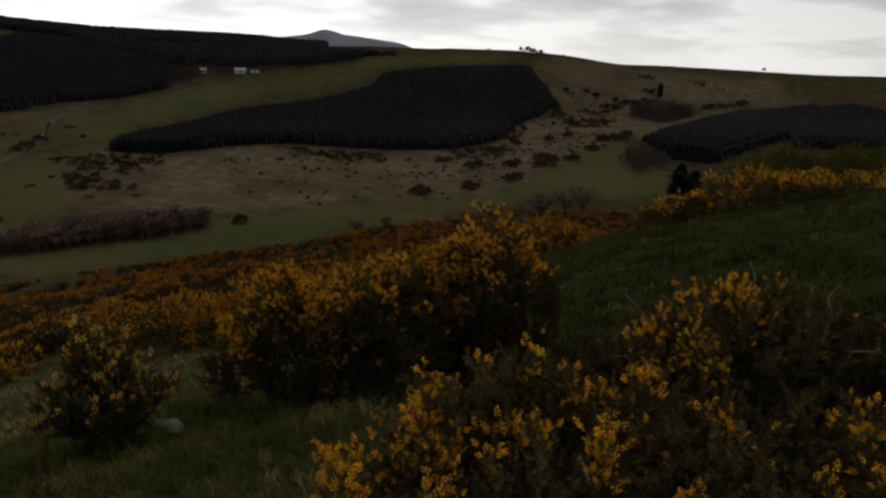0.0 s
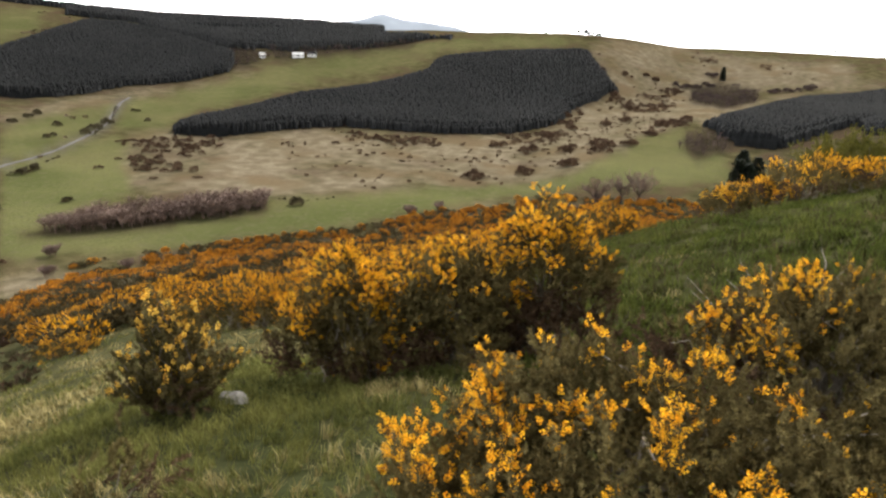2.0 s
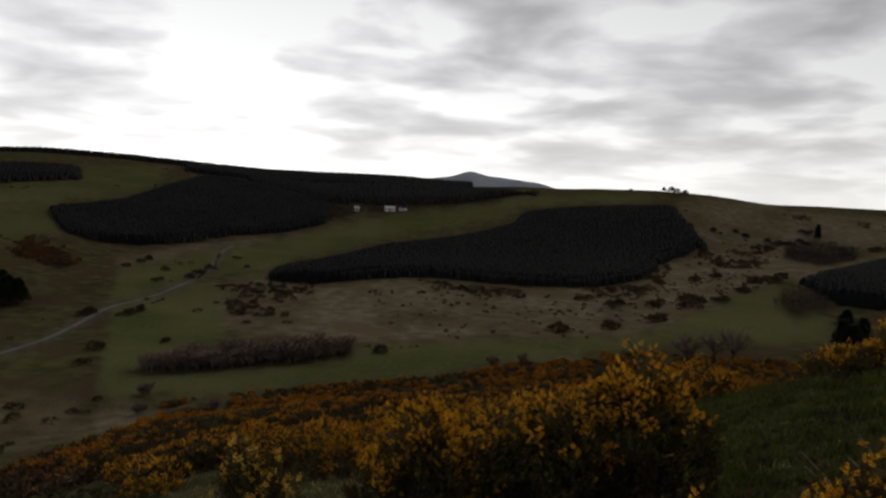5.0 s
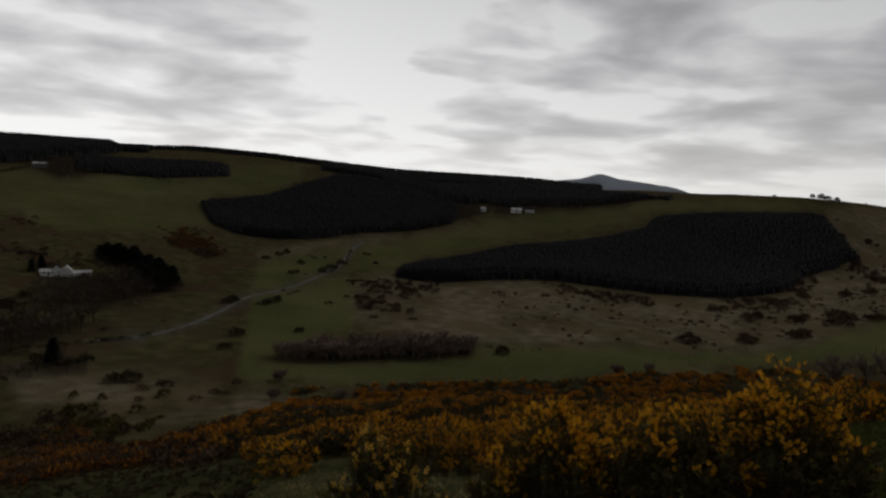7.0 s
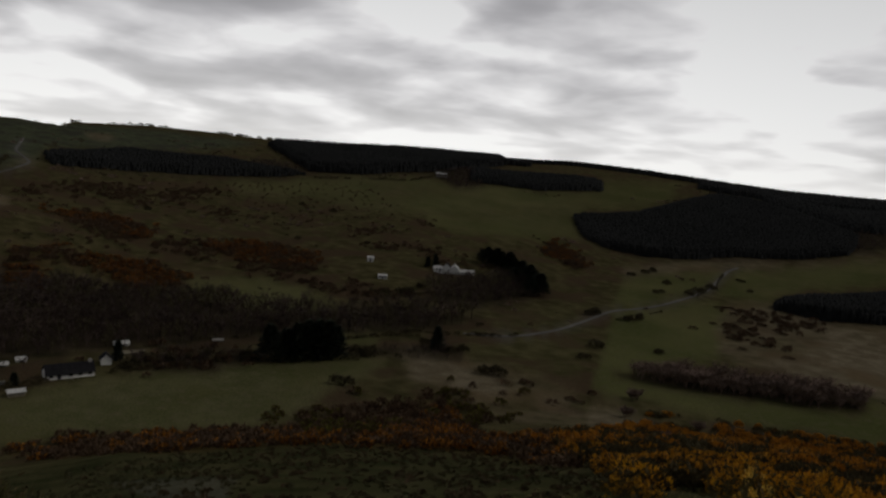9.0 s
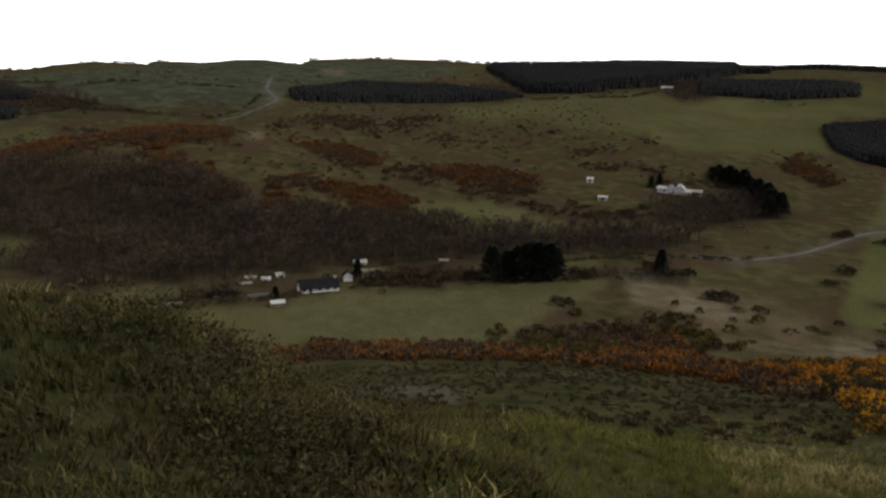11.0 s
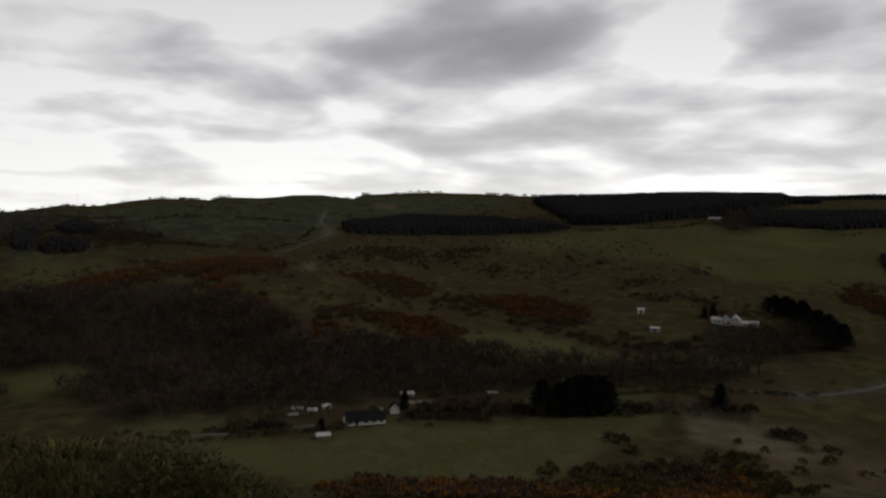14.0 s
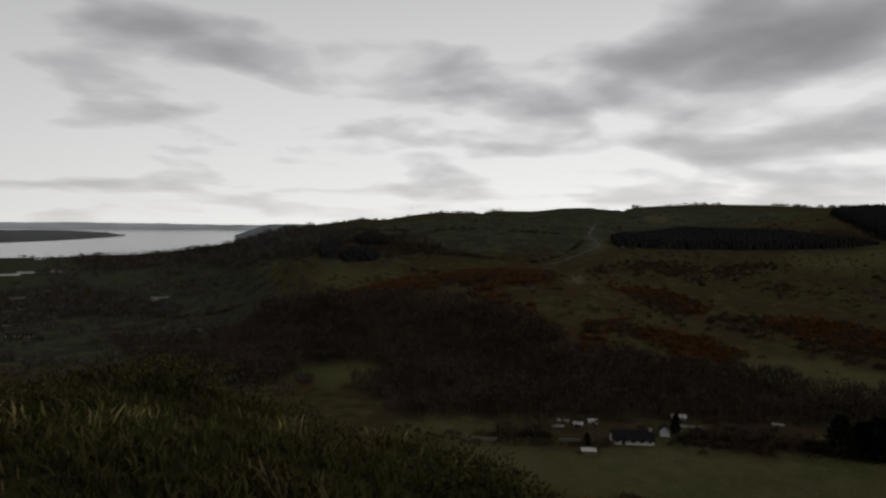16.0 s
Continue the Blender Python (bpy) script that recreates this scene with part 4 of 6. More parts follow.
def fill(outlines, spacing, rng, jitter=0.45, keep=1.0):
    """Places inside the outlines in plan, on a shaken grid, with the ground's height."""
    spots = []
    for outline in outlines:
        p = np.array(outline, float)
        (x0, y0), (x1, y1) = p.min(0), p.max(0)
        gx, gy = np.meshgrid(np.arange(x0, x1, spacing), np.arange(y0, y1, spacing))
        gx = gx.ravel() + rng.uniform(-jitter, jitter, gx.size) * spacing
        gy = gy.ravel() + rng.uniform(-jitter, jitter, gy.size) * spacing
        ok = inside(gx + rough(gx, gy, 12, 31) * 3, gy + rough(gx, gy, 12, 32) * 3, outline) & (rng.random(gx.size) < keep)
        spots.append(np.stack([gx[ok], gy[ok]], 1))
    xy = np.concatenate(spots)
    return np.column_stack([xy, grounds(xy[:, 0], xy[:, 1])])


def conifer_shape(rng, tiers=5, sides=7):
    """A spruce one unit high: ragged skirts of branches round a thin stem."""
    v, f = [], []
    for t in range(tiers):
        z0 = 0.06 + 0.8 * t / tiers
        z1 = min(z0 + 0.42, 1.0) if t < tiers - 1 else 1.0
        r = 0.23 * (1 - t / tiers) ** 0.85 + 0.02
        at = len(v)
        for s in range(sides * 2):
            a = math.pi * s / sides + rng.uniform(-0.15, 0.15) + t
            rr = r * (rng.uniform(0.9, 1.15) if s % 2 == 0 else rng.uniform(0.45, 0.65))
            v.append((rr * math.cos(a), rr * math.sin(a), z0 + (0.0 if s % 2 == 0 else 0.07) + rng.uniform(-0.02, 0.02)))
        v.append((0, 0, z1))
        for s in range(sides * 2):
            f.append((at + s, at + (s + 1) % (sides * 2), at + sides * 2))
    return np.array(v), np.array(f)


def canopy_shape(rng, sides=5):
    """A close-grown spruce one unit high: a blunt cone whose skirt hides among its neighbours."""
    v, f = [], []
    for z, r in ((0.06, 0.2), (0.72, 0.115)):
        for s in range(sides):
            a = 2 * math.pi * (s + z * 0.7) / sides
            rr = r * rng.uniform(0.8, 1.2)
            v.append((rr * math.cos(a), rr * math.sin(a), z + rng.uniform(-0.04, 0.04)))
    v.append((0, 0, 1.0))
    for s in range(sides):
        p, q = s, (s + 1) % sides
        f += [(p, q, q + sides), (p, q + sides, p + sides), (sides + p, sides + q, 2 * sides)]
    return np.array(v), np.array(f)


def plantations():
    rng = np.random.default_rng(5)
    # dark slate needles, a bluish distant haze worked into the base colour
    mats = [two_tone("hazed_spruce_needles", (0.0120, 0.0132, 0.0134), (0.0192, 0.0203, 0.0206), 0.02, fine=0.3, per_island=0.05)]
    bark = two_tone("spruce_bark", (0.03, 0.024, 0.02), (0.06, 0.05, 0.042), 2, fine=9)
    first = None
    for k, outline in enumerate(PLANTATION):
        far = np.hypot(*np.mean(np.array(outline), 0))
        p = fill([outline], 2.0 if far < 620 else 2.7, rng)
        if k in (0, 1, 2):
            # the front row as trees of their own
            order = np.argsort(np.hypot(p[:, 0], p[:, 1]))
            for x, y, z in p[order[:60]]:
                m = Matrix.LocRotScale((x, y, z - 0.2), Euler((0, 0, rng.uniform(0, 6.28))), Vector((1, 1, 1)) * rng.uniform(3.6, 4.8))
                if first is None:
                    first = tagged(new("spruce_tree"), "dark green spruce at the plantation's edge", "tree", group="plantation edge trees")
                    crown = new("crown", mesh_of("spruce_crown", *conifer_shape(rng, 6, 7), mats))
                    crown.parent = first
                    a = np.arange(6) * math.pi / 3
                    v = np.concatenate([np.column_stack([np.cos(a) * 0.02, np.sin(a) * 0.02, a * 0]), [(0, 0, 0.9)]])
                    trunk = new("trunk", mesh_of("spruce_trunk", v, np.array([(i, (i + 1) % 6, 6) for i in range(6)]), [bark]))
                    trunk.parent = first
                    first.matrix_basis = m
                else:
                    copy_thing(first, m).matrix_basis = m
            p = p[order[60:]]
        # an even canopy that swells a little from place to place
        high = (6.9 + 0.5 * rough(p[:, 0], p[:, 1], 45, 34) + rng.normal(0, 0.2, len(p))) * (1.6 if k == 4 else 1)
        # younger, lower trees round the border
        ring = [inside(p[:, 0] + 7 * math.cos(a), p[:, 1] + 7 * math.sin(a), outline) for a in np.arange(8) * math.pi / 4]
        high *= 0.5 + 0.5 * np.clip(np.mean(np.array(ring, float), 0) * 1.6 - 0.5, 0, 1)
        wide = rng.uniform(6.2, 8.2, len(p)) * (1 if far < 620 else 1.35)
        out = [scattered(*canopy_shape(rng), p[j::3], np.column_stack([wide, high])[j::3], rng.uniform(0, 6.3, len(p[j::3]))) for j in range(3)]
        v, f, _ = joined(out)
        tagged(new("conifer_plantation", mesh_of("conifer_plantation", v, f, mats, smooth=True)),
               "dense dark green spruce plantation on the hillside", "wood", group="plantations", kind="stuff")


plantations()


# ---- plants ----
def unit(v):
    return v / np.maximum(np.linalg.norm(v, axis=-1, keepdims=True), 1e-9)


def oriented(base, faces, place, way, size, rng):
    """Copies of a base shape whose z axis lies along each way."""
    n, k = len(place), len(base)
    way = unit(way)
    side = unit(np.cross(way, unit(rng.normal(size=(n, 3)))))
    other = np.cross(way, side)
    b = np.asarray(base, float)[None] * np.asarray(size).reshape(n, 1, 1)
    v = b[..., 0:1] * side[:, None] + b[..., 1:2] * other[:, None] + b[..., 2:3] * way[:, None] + place[:, None]
    return v.reshape(-1, 3), (np.asarray(faces)[None] + (np.arange(n) * k)[:, None, None]).reshape(-1, 3)


def sprig_shape(rng, rings=8, each=3, reach=0.3, wide=0.05):
    """A spiny shoot one unit long: thin thorns all round a thin stem."""
    v, f = [], []

    def thorn(a, b, w):
        d = unit(np.array(b) - np.array(a))
        s = unit(np.cross(d, rng.normal(size=3))) * w
        at = len(v)
        v.extend([tuple(a - s), tuple(a + s), tuple(b)])
        f.append((at, at + 1, at + 2))

    thorn(np.array((0, 0, 0.0)), np.array((0, 0, 1.0)), 0.03)
    for k in range(rings):
        z = 0.12 + 0.82 * k / rings
        for j in range(each):
            a = 2.4 * (k * each + j) + rng.uniform(-0.4, 0.4)
            r = reach * (1 - 0.55 * z) * rng.uniform(0.7, 1.2)
            thorn(np.array((0, 0, z)), np.array((r * math.cos(a), r * math.sin(a), z + r * rng.uniform(0.5, 1.1))), wide * rng.uniform(0.7, 1.2))
    return np.array(v), np.array(f)


def blossom_shape(rng, count=9, petal=0.2):
    """A head of pea flowers round the end of a shoot one unit long."""
    v, f = [], []
    for k in range(count):
        z = 0.45 + 0.6 * k / count
        a = 2.4 * k + rng.uniform(-0.3, 0.3)
        out = np.array((math.cos(a), math.sin(a), 0.55))
        c = np.array((0, 0, z)) + out * 0.09
        s = np.array((-math.sin(a), math.cos(a), 0.0)) * petal * 0.5
        u = unit(out * 0.45 + np.array((0, 0, 0.7))) * petal
        at = len(v)
        v.extend([c, c + s + u * 0.55, c + u * 1.1, c - s + u * 0.55, c + out * petal * 0.7])
        f.extend([(at, at + 1, at + 2), (at, at + 2, at + 3), (at, at + 4, at + 1), (at, at + 3, at + 4)])
    return np.array(v), np.array(f)


def lump(p, seed, size=1.0):
    """Wandering noise in space."""
    return rough(p[:, 0] + p[:, 2] * 0.7, p[:, 1] - p[:, 2] * 0.9, size, seed, 3)


def shell(lobes, n, rng, deep=0.35, seed=1):
    """Places and outward ways over a bush that is made of rounded lobes (x, y, z, rx, ry, rz)."""
    lobes = np.array(lobes, float)
    weight = lobes[:, 3] * lobes[:, 5]
    pick = rng.choice(len(lobes), n, p=weight / weight.sum())
    d = unit(rng.normal(size=(n, 3)))
    d[:, 2] = np.where(d[:, 2] < -0.35, -d[:, 2], d[:, 2])
    r = np.where(rng.random(n) < deep, rng.uniform(0.45, 0.9, n), rng.uniform(0.88, 1.06, n))
    c, s = lobes[pick, :3], lobes[pick, 3:]
    p = c + d * s * r[:, None]
    p = c + (p - c) * (1 + 0.2 * lump(p * 1.0, seed, 0.5))[:, None]
    inner = np.zeros(n, bool)
    for k, lo in enumerate(lobes):
        q = (p - lo[:3]) / lo[3:]
        inner |= ((q**2).sum(1) < 0.45) & (pick != k)
    return p[~inner], unit(d / s)[~inner], r[~inner]


def stems(base, ends, rng, thick=0.02, bends=4, sides=4):
    """Crooked tapering branches from the base to the given ends."""
    v, f = [], []
    for e in ends:
        a = np.array(base) + rng.normal(0, 0.06, 3) * (1, 1, 0.2)
        mid = rng.normal(0, 0.12, (bends + 1, 3)) * np.linalg.norm(e - a) * 0.5
        for k in range(bends + 1):
            u = k / bends
            p = a * (1 - u) + e * u + mid[k] * math.sin(math.pi * u) + np.array((0, 0, 0.12)) * math.sin(math.pi * u)
            w = thick * (1 - 0.8 * u)
            at = len(v)
            for j in range(sides):
                t = 2 * math.pi * j / sides
                v.append(p + np.array((math.cos(t), math.sin(t), 0.25 * math.cos(t))) * w)
            if k:
                for j in range(sides):
                    j2 = (j + 1) % sides
                    f.extend([(at - sides + j, at - sides + j2, at + j2), (at - sides + j, at + j2, at + j)])
    return np.array(v), np.array(f)


GORSE_GREEN = two_tone("gorse_spines", (0.060, 0.049, 0.017), (0.158, 0.126, 0.050), 1.6, spec=0.05, fine=14, per_island=0.35)
YOUNG_GREEN = two_tone("young_gorse_shoots", (0.062, 0.054, 0.02), (0.165, 0.135, 0.055), 1.6, spec=0.05, fine=14, per_island=0.35)
PALE_BLOOM = two_tone("pale_gorse_bloom", (0.68, 0.35, 0.035), (0.91, 0.59, 0.11), 3, fine=25, rough_=0.7, per_island=0.15, thin=0.45)
GORSE_BROWN = two_tone("gorse_dead_spines", (0.048, 0.030, 0.018), (0.115, 0.073, 0.042), 2.0, spec=0.05, fine=14, per_island=0.35)
GORSE_WOOD = two_tone("gorse_wood", (0.10, 0.085, 0.065), (0.24, 0.21, 0.17), 6, fine=40, rough_=0.85)
GORSE_BLOOM = two_tone("gorse_bloom", (0.68, 0.28, 0.010), (0.96, 0.545, 0.034), 3, fine=25, rough_=0.7, per_island=0.28, thin=0.45)
GORSE_WARM = two_tone("warm_gorse_bloom", (0.50, 0.208, 0.009), (0.82, 0.415, 0.023), 0.8, fine=8, per_island=0.25, thin=0.45)
GORSE_MID = two_tone("deep_gorse_bloom", (0.42, 0.178, 0.012), (0.68, 0.34, 0.022), 0.4, fine=4, per_island=0.3)
GORSE_FADED = two_tone("old_gorse_bloom", (0.135, 0.052, 0.012), (0.26, 0.105, 0.018), 0.1, fine=1.2, per_island=0.4)
GORSE_DARK = two_tone("slope_gorse_spines", (0.040, 0.033, 0.014), (0.095, 0.074, 0.032), 0.3, fine=3, per_island=0.35)
GORSE_RUST = two_tone("faded_gorse_bloom", (0.30, 0.118, 0.012), (0.56, 0.25, 0.02), 0.15, fine=2, per_island=0.35)
GORSE_BAND = two_tone("field_edge_gorse_bloom", (0.21, 0.082, 0.012), (0.42, 0.175, 0.018), 0.12, fine=2, per_island=0.35)
BROOM_GREEN = two_tone("broom_shoots", (0.066, 0.068, 0.010), (0.140, 0.128, 0.022), 1.2, fine=9, per_island=0.3)


def part(name, v, f, mat, parent, label=""):
    ob = new(name, mesh_of(name, v, f, [mat]))
    ob.parent = parent
    if label:
        tagged(ob, label)
    return ob


def gorse(place, lobes, label, n=1500, shoot=0.2, bloom=0.5, low_bloom=0.3, dead=0.35, seed=1, twigs=30, bare=0, flower=1.0, green=None, wood=0.022,
          category="shrub", name="gorse_bush", top=None, petals=None, tilt=0.0, clumpy=1.1, patch=0.45):
    """A gorse bush: crooked stems, green spiny shoots, dead brown ones low down, heads of yellow flowers."""
    rng = np.random.default_rng(seed)
    thing = new(name)
    thing.location = place
    tagged(thing, label, category, group="gorse bushes")
    if top is not None:
        k = (top - place[2] - shoot * 0.7) / max(lo[2] + lo[5] for lo in lobes)
        lobes = [(a, b, c * k, rx, ry, rz * k) for a, b, c, rx, ry, rz in lobes]
    # leading shoots grow from the shell in sprays; each spray flowers as a whole or not at all
    base, lead, r = shell(lobes, max(n // 10, 8), rng, deep=0.3, seed=seed)
    ok = base[:, 2] > 0.0
    base, lead, r = base[ok], lead[ok], r[ok]
    high = max(lo[2] + lo[5] for lo in lobes)
    lead = unit(lead * 0.75 + np.array((0, 0, 0.6)) + rng.normal(0, 0.3, lead.shape))
    m = len(base)
    reach = shoot * rng.uniform(0.8, 2.6, m) * np.where(r > 0.85, 1.0, 0.8)
    low = base[:, 2] / high
    brown = low + 0.25 * lump(base, seed + 3, 0.6) < dead
    want = lump(base, seed + 7, patch) * clumpy + (low - 0.45) * (1 - low_bloom) + rng.normal(0, 0.2, m) + (r - 0.9) * 1.3 - 2.0 * brown - tilt * base[:, 0]
    sel = want > np.quantile(want, 1 - bloom) if bloom > 0 else np.zeros(m, bool)
    own = np.repeat(np.arange(m), 11)
    u = np.tile(np.linspace(-0.35, 0.95, 11), m) + rng.normal(0, 0.06, len(own))
    p = base[own] + lead[own] * (reach[own] * u)[:, None] + rng.normal(0, 0.34, (len(own), 3)) * shoot * (1.1 - 0.7 * np.clip(u, 0, 1))[:, None]
    way = unit(lead[own] + rng.normal(0, 0.42, (len(own), 3)))
    keep = p[:, 2] > 0.02
    p, way, own, u = p[keep], way[keep], own[keep], u[keep]
    size = shoot * rng.uniform(0.65, 1.2, len(p))
    kinds = [sprig_shape(rng) for _ in range(3)]
    which = rng.integers(0, 3, len(p))
    for nm, pick, mat, lb in (("foliage", ~brown[own], green or GORSE_GREEN, ""), ("dead_foliage", brown[own], GORSE_BROWN, "dead brown spiny shoots")):
        out = [oriented(*kinds[k], p[pick & (which == k)], way[pick & (which == k)], size[pick & (which == k)], rng) for k in range(3)]
        out = [o for o in out if len(o[0])]
        if out:
            v, f, _ = joined(out)
            part(nm, v, f, mat, thing, lb)
    if bloom > 0:
        q = np.repeat(np.where(sel[own] & (u > 0.3) & (rng.random(len(own)) < 0.95))[0], 3)
        c = p[q] + rng.normal(0, shoot * 0.22, (len(q), 3)) + way[q] * shoot * 0.25
        w = unit(way[q] + rng.normal(0, 0.4, (len(q), 3)))
        few = np.where(~sel[own] & ~brown[own] & (u > 0.6) & (rng.random(len(own)) < 0.06))[0]
        c, w = np.concatenate([c, p[few] + way[few] * shoot * 0.3]), np.concatenate([w, way[few]])
        v, f = oriented(*blossom_shape(rng), c, w, shoot * flower * rng.uniform(0.45, 0.8, len(c)), rng)
        part("blossom", v, f, petals or GORSE_BLOOM, thing, "golden yellow gorse flowers")
    ends = p[rng.choice(len(p), min(twigs, len(p)), replace=False)] * 0.93
    spread = np.array([[lo[0], lo[1], 0.0] for lo in lobes])
    v, f, _ = joined([stems(spread[k % len(spread)] * 0.5, [e], rng, wood) for k, e in enumerate(ends)])
    part("stem", v, f, GORSE_WOOD, thing, "grey crooked woody stems")
    if bare:
        pick = p[rng.choice(len(p), bare)]
        for e in pick:
            part("dead_branch", *stems(e * (0.6, 0.6, 0.55), [e * 1.16 + rng.normal(0, 0.14, 3)], rng, 0.014), GORSE_WOOD, thing, "bare grey dead branch")
    return thing


def at(x, y, sink=0.05):
    return (x, y, ground(x, y) - sink)


def near_bushes():
    # broad low bush just below the camera
    gorse(at(1.0, 2.85), [(0, 0, 0.45, 1.0, 0.75, 0.72), (-0.85, 0.1, 0.34, 0.55, 0.5, 0.5), (-1.1, -0.25, 0.2, 0.4, 0.4, 0.4), (1.05, 0.1, 0.36, 0.8, 0.7, 0.55),
                           (-0.5, -0.7, 0.2, 0.7, 0.5, 0.5), (0.5, -0.8, 0.2, 0.9, 0.5, 0.5), (-0.55, 0.55, 0.5, 0.5, 0.4, 0.66)],
          "low spreading gorse with scattered yellow flowers on the slope", n=12500, shoot=0.11, bloom=0.092, low_bloom=0.5, clumpy=0.65, patch=0.22, dead=0.12,
          seed=11, twigs=60, tilt=0.13, flower=0.95, top=-0.12)
    gorse(at(2.35, 4.75), [(0, 0, 0.55, 0.85, 0.7, 0.8), (-0.65, 0.0, 0.55, 0.5, 0.5, 0.6), (0.8, 0.0, 0.5, 0.7, 0.6, 0.72), (0.2, 0.3, 0.8, 0.5, 0.4, 0.5)],
          "straggling gorse bush with grey dead branches and yellow flowers", n=5200, shoot=0.13, bloom=0.062, tilt=0.55, clumpy=0.7, patch=0.3, low_bloom=-0.9, dead=0.58,
          seed=12, twigs=70, bare=44, top=-0.15, flower=0.88)
    gorse(at(0.55, 8.0), [(0, 0, 0.95, 0.45, 0.45, 0.95), (0.55, -0.1, 1.15, 0.34, 0.4, 0.5), (-0.5, -0.1, 1.0, 0.34, 0.4, 0.5), (0.05, 0, 1.75, 0.26, 0.26, 0.4),
                          (0.5, -0.4, 0.6, 0.3, 0.34, 0.32), (-0.3, -0.3, 0.5, 0.4, 0.35, 0.45), (-0.75, -0.1, 0.6, 0.26, 0.3, 0.4)],
          "tall rounded gorse bush thick with yellow flowers, brown below", n=4800, shoot=0.13, bloom=0.13, clumpy=1.5, patch=0.45, low_bloom=-0.9, dead=0.5, seed=13,
          twigs=70, flower=1.05, top=-0.36)
    gorse(at(-1.55, 7.45), [(0, 0, 0.65, 0.45, 0.45, 0.75), (-0.5, -0.1, 0.5, 0.32, 0.34, 0.5), (0.6, 0, 0.7, 0.4, 0.4, 0.6), (-0.1, 0, 1.2, 0.25, 0.25, 0.34), (0.35, -0.35, 0.35, 0.3, 0.3, 0.35)],
          "gorse bush covered in yellow flowers above dead brown undergrowth", n=4200, shoot=0.13, bloom=0.18, clumpy=1.0, patch=0.32, low_bloom=-0.3, dead=0.38, seed=14,
          twigs=60, flower=1.1, top=-0.95)
    gorse(at(-0.45, 7.7), [(0, 0, 0.7, 0.6, 0.5, 0.85), (0.15, -0.3, 0.4, 0.5, 0.4, 0.5)],
          "dull green gorse bush with few flowers between its neighbours", n=2200, shoot=0.15, bloom=0.08, dead=0.4, seed=15, twigs=40, top=-0.95)
    # young upright bush by the stone
    young_gorse()
    for k, (x, y, w, h) in enumerate(((7.2, 21.4, 0.8, 0.75), (8.0, 21.0, 1.0, 1.35), (9.0, 20.6, 1.3, 1.75), (10.0, 19.6, 1.3, 1.35), (11.2, 18.9, 1.5, 1.3))):
        gorse(at(x, y), [(0, 0, h * 0.4, w, w * 0.8, h * 0.55), (w * 0.7, 0.2, h * 0.45, w * 0.6, w * 0.6, h * 0.5), (-w * 0.5, -0.2, h * 0.35, w * 0.6, w * 0.6, h * 0.45),
                         (0.2 * w, 0, h * 0.7, w * 0.45, w * 0.4, h * 0.35)],
              "gorse bush in full yellow flower on the brow, dark below", n=1500, shoot=0.17, bloom=0.3, low_bloom=-0.6, clumpy=0.8, patch=0.5, dead=0.36, seed=170 + k, twigs=20, flower=1.0, top=(-2.88, -2.45, -1.68, -1.69, -1.54)[k])
    for k, (x, y, w, h) in enumerate(((14.0, 28.0, 1.9, 1.8), (17.0, 26.6, 2.4, 2.2), (20.0, 25.0, 2.4, 2.4))):
        gorse(at(x, y), [(0, 0, h * 0.45, w, w * 0.8, h * 0.6), (w * 0.6, 0.3, h * 0.4, w * 0.7, w * 0.6, h * 0.55), (-w * 0.5, 0, h * 0.5, w * 0.6, w * 0.6, h * 0.5)],
              "olive green broom bush without flowers behind the brow", n=2000, shoot=0.3, bloom=0.0, dead=0.05, seed=20 + k, twigs=20, green=BROOM_GREEN,
              name="broom_bush", top=(-2.1, -1.8, -1.6)[k])
    # sprays at the edge of the turf
    for k, (x, y) in enumerate(((-2.05, 3.05), (-20.5, 29.0), (-18.0, 27.0))):
        gorse(at(x, y), [(0, 0, 0.14, 0.3, 0.25, 0.22)] if k == 0 else [(0, 0, 0.3, 0.6, 0.6, 0.4), (0.5, 0.2, 0.25, 0.4, 0.4, 0.35)],
              "small gorse seedling in the grass" if k == 0 else "low gorse bush with yellow flowers at the turf's edge",
              n=80 if k == 0 else 500, shoot=0.13 if k == 0 else 0.18, bloom=0.0 if k == 0 else 0.4, seed=30 + k, twigs=3 if k == 0 else 10, wood=0.006 if k == 0 else 0.022)


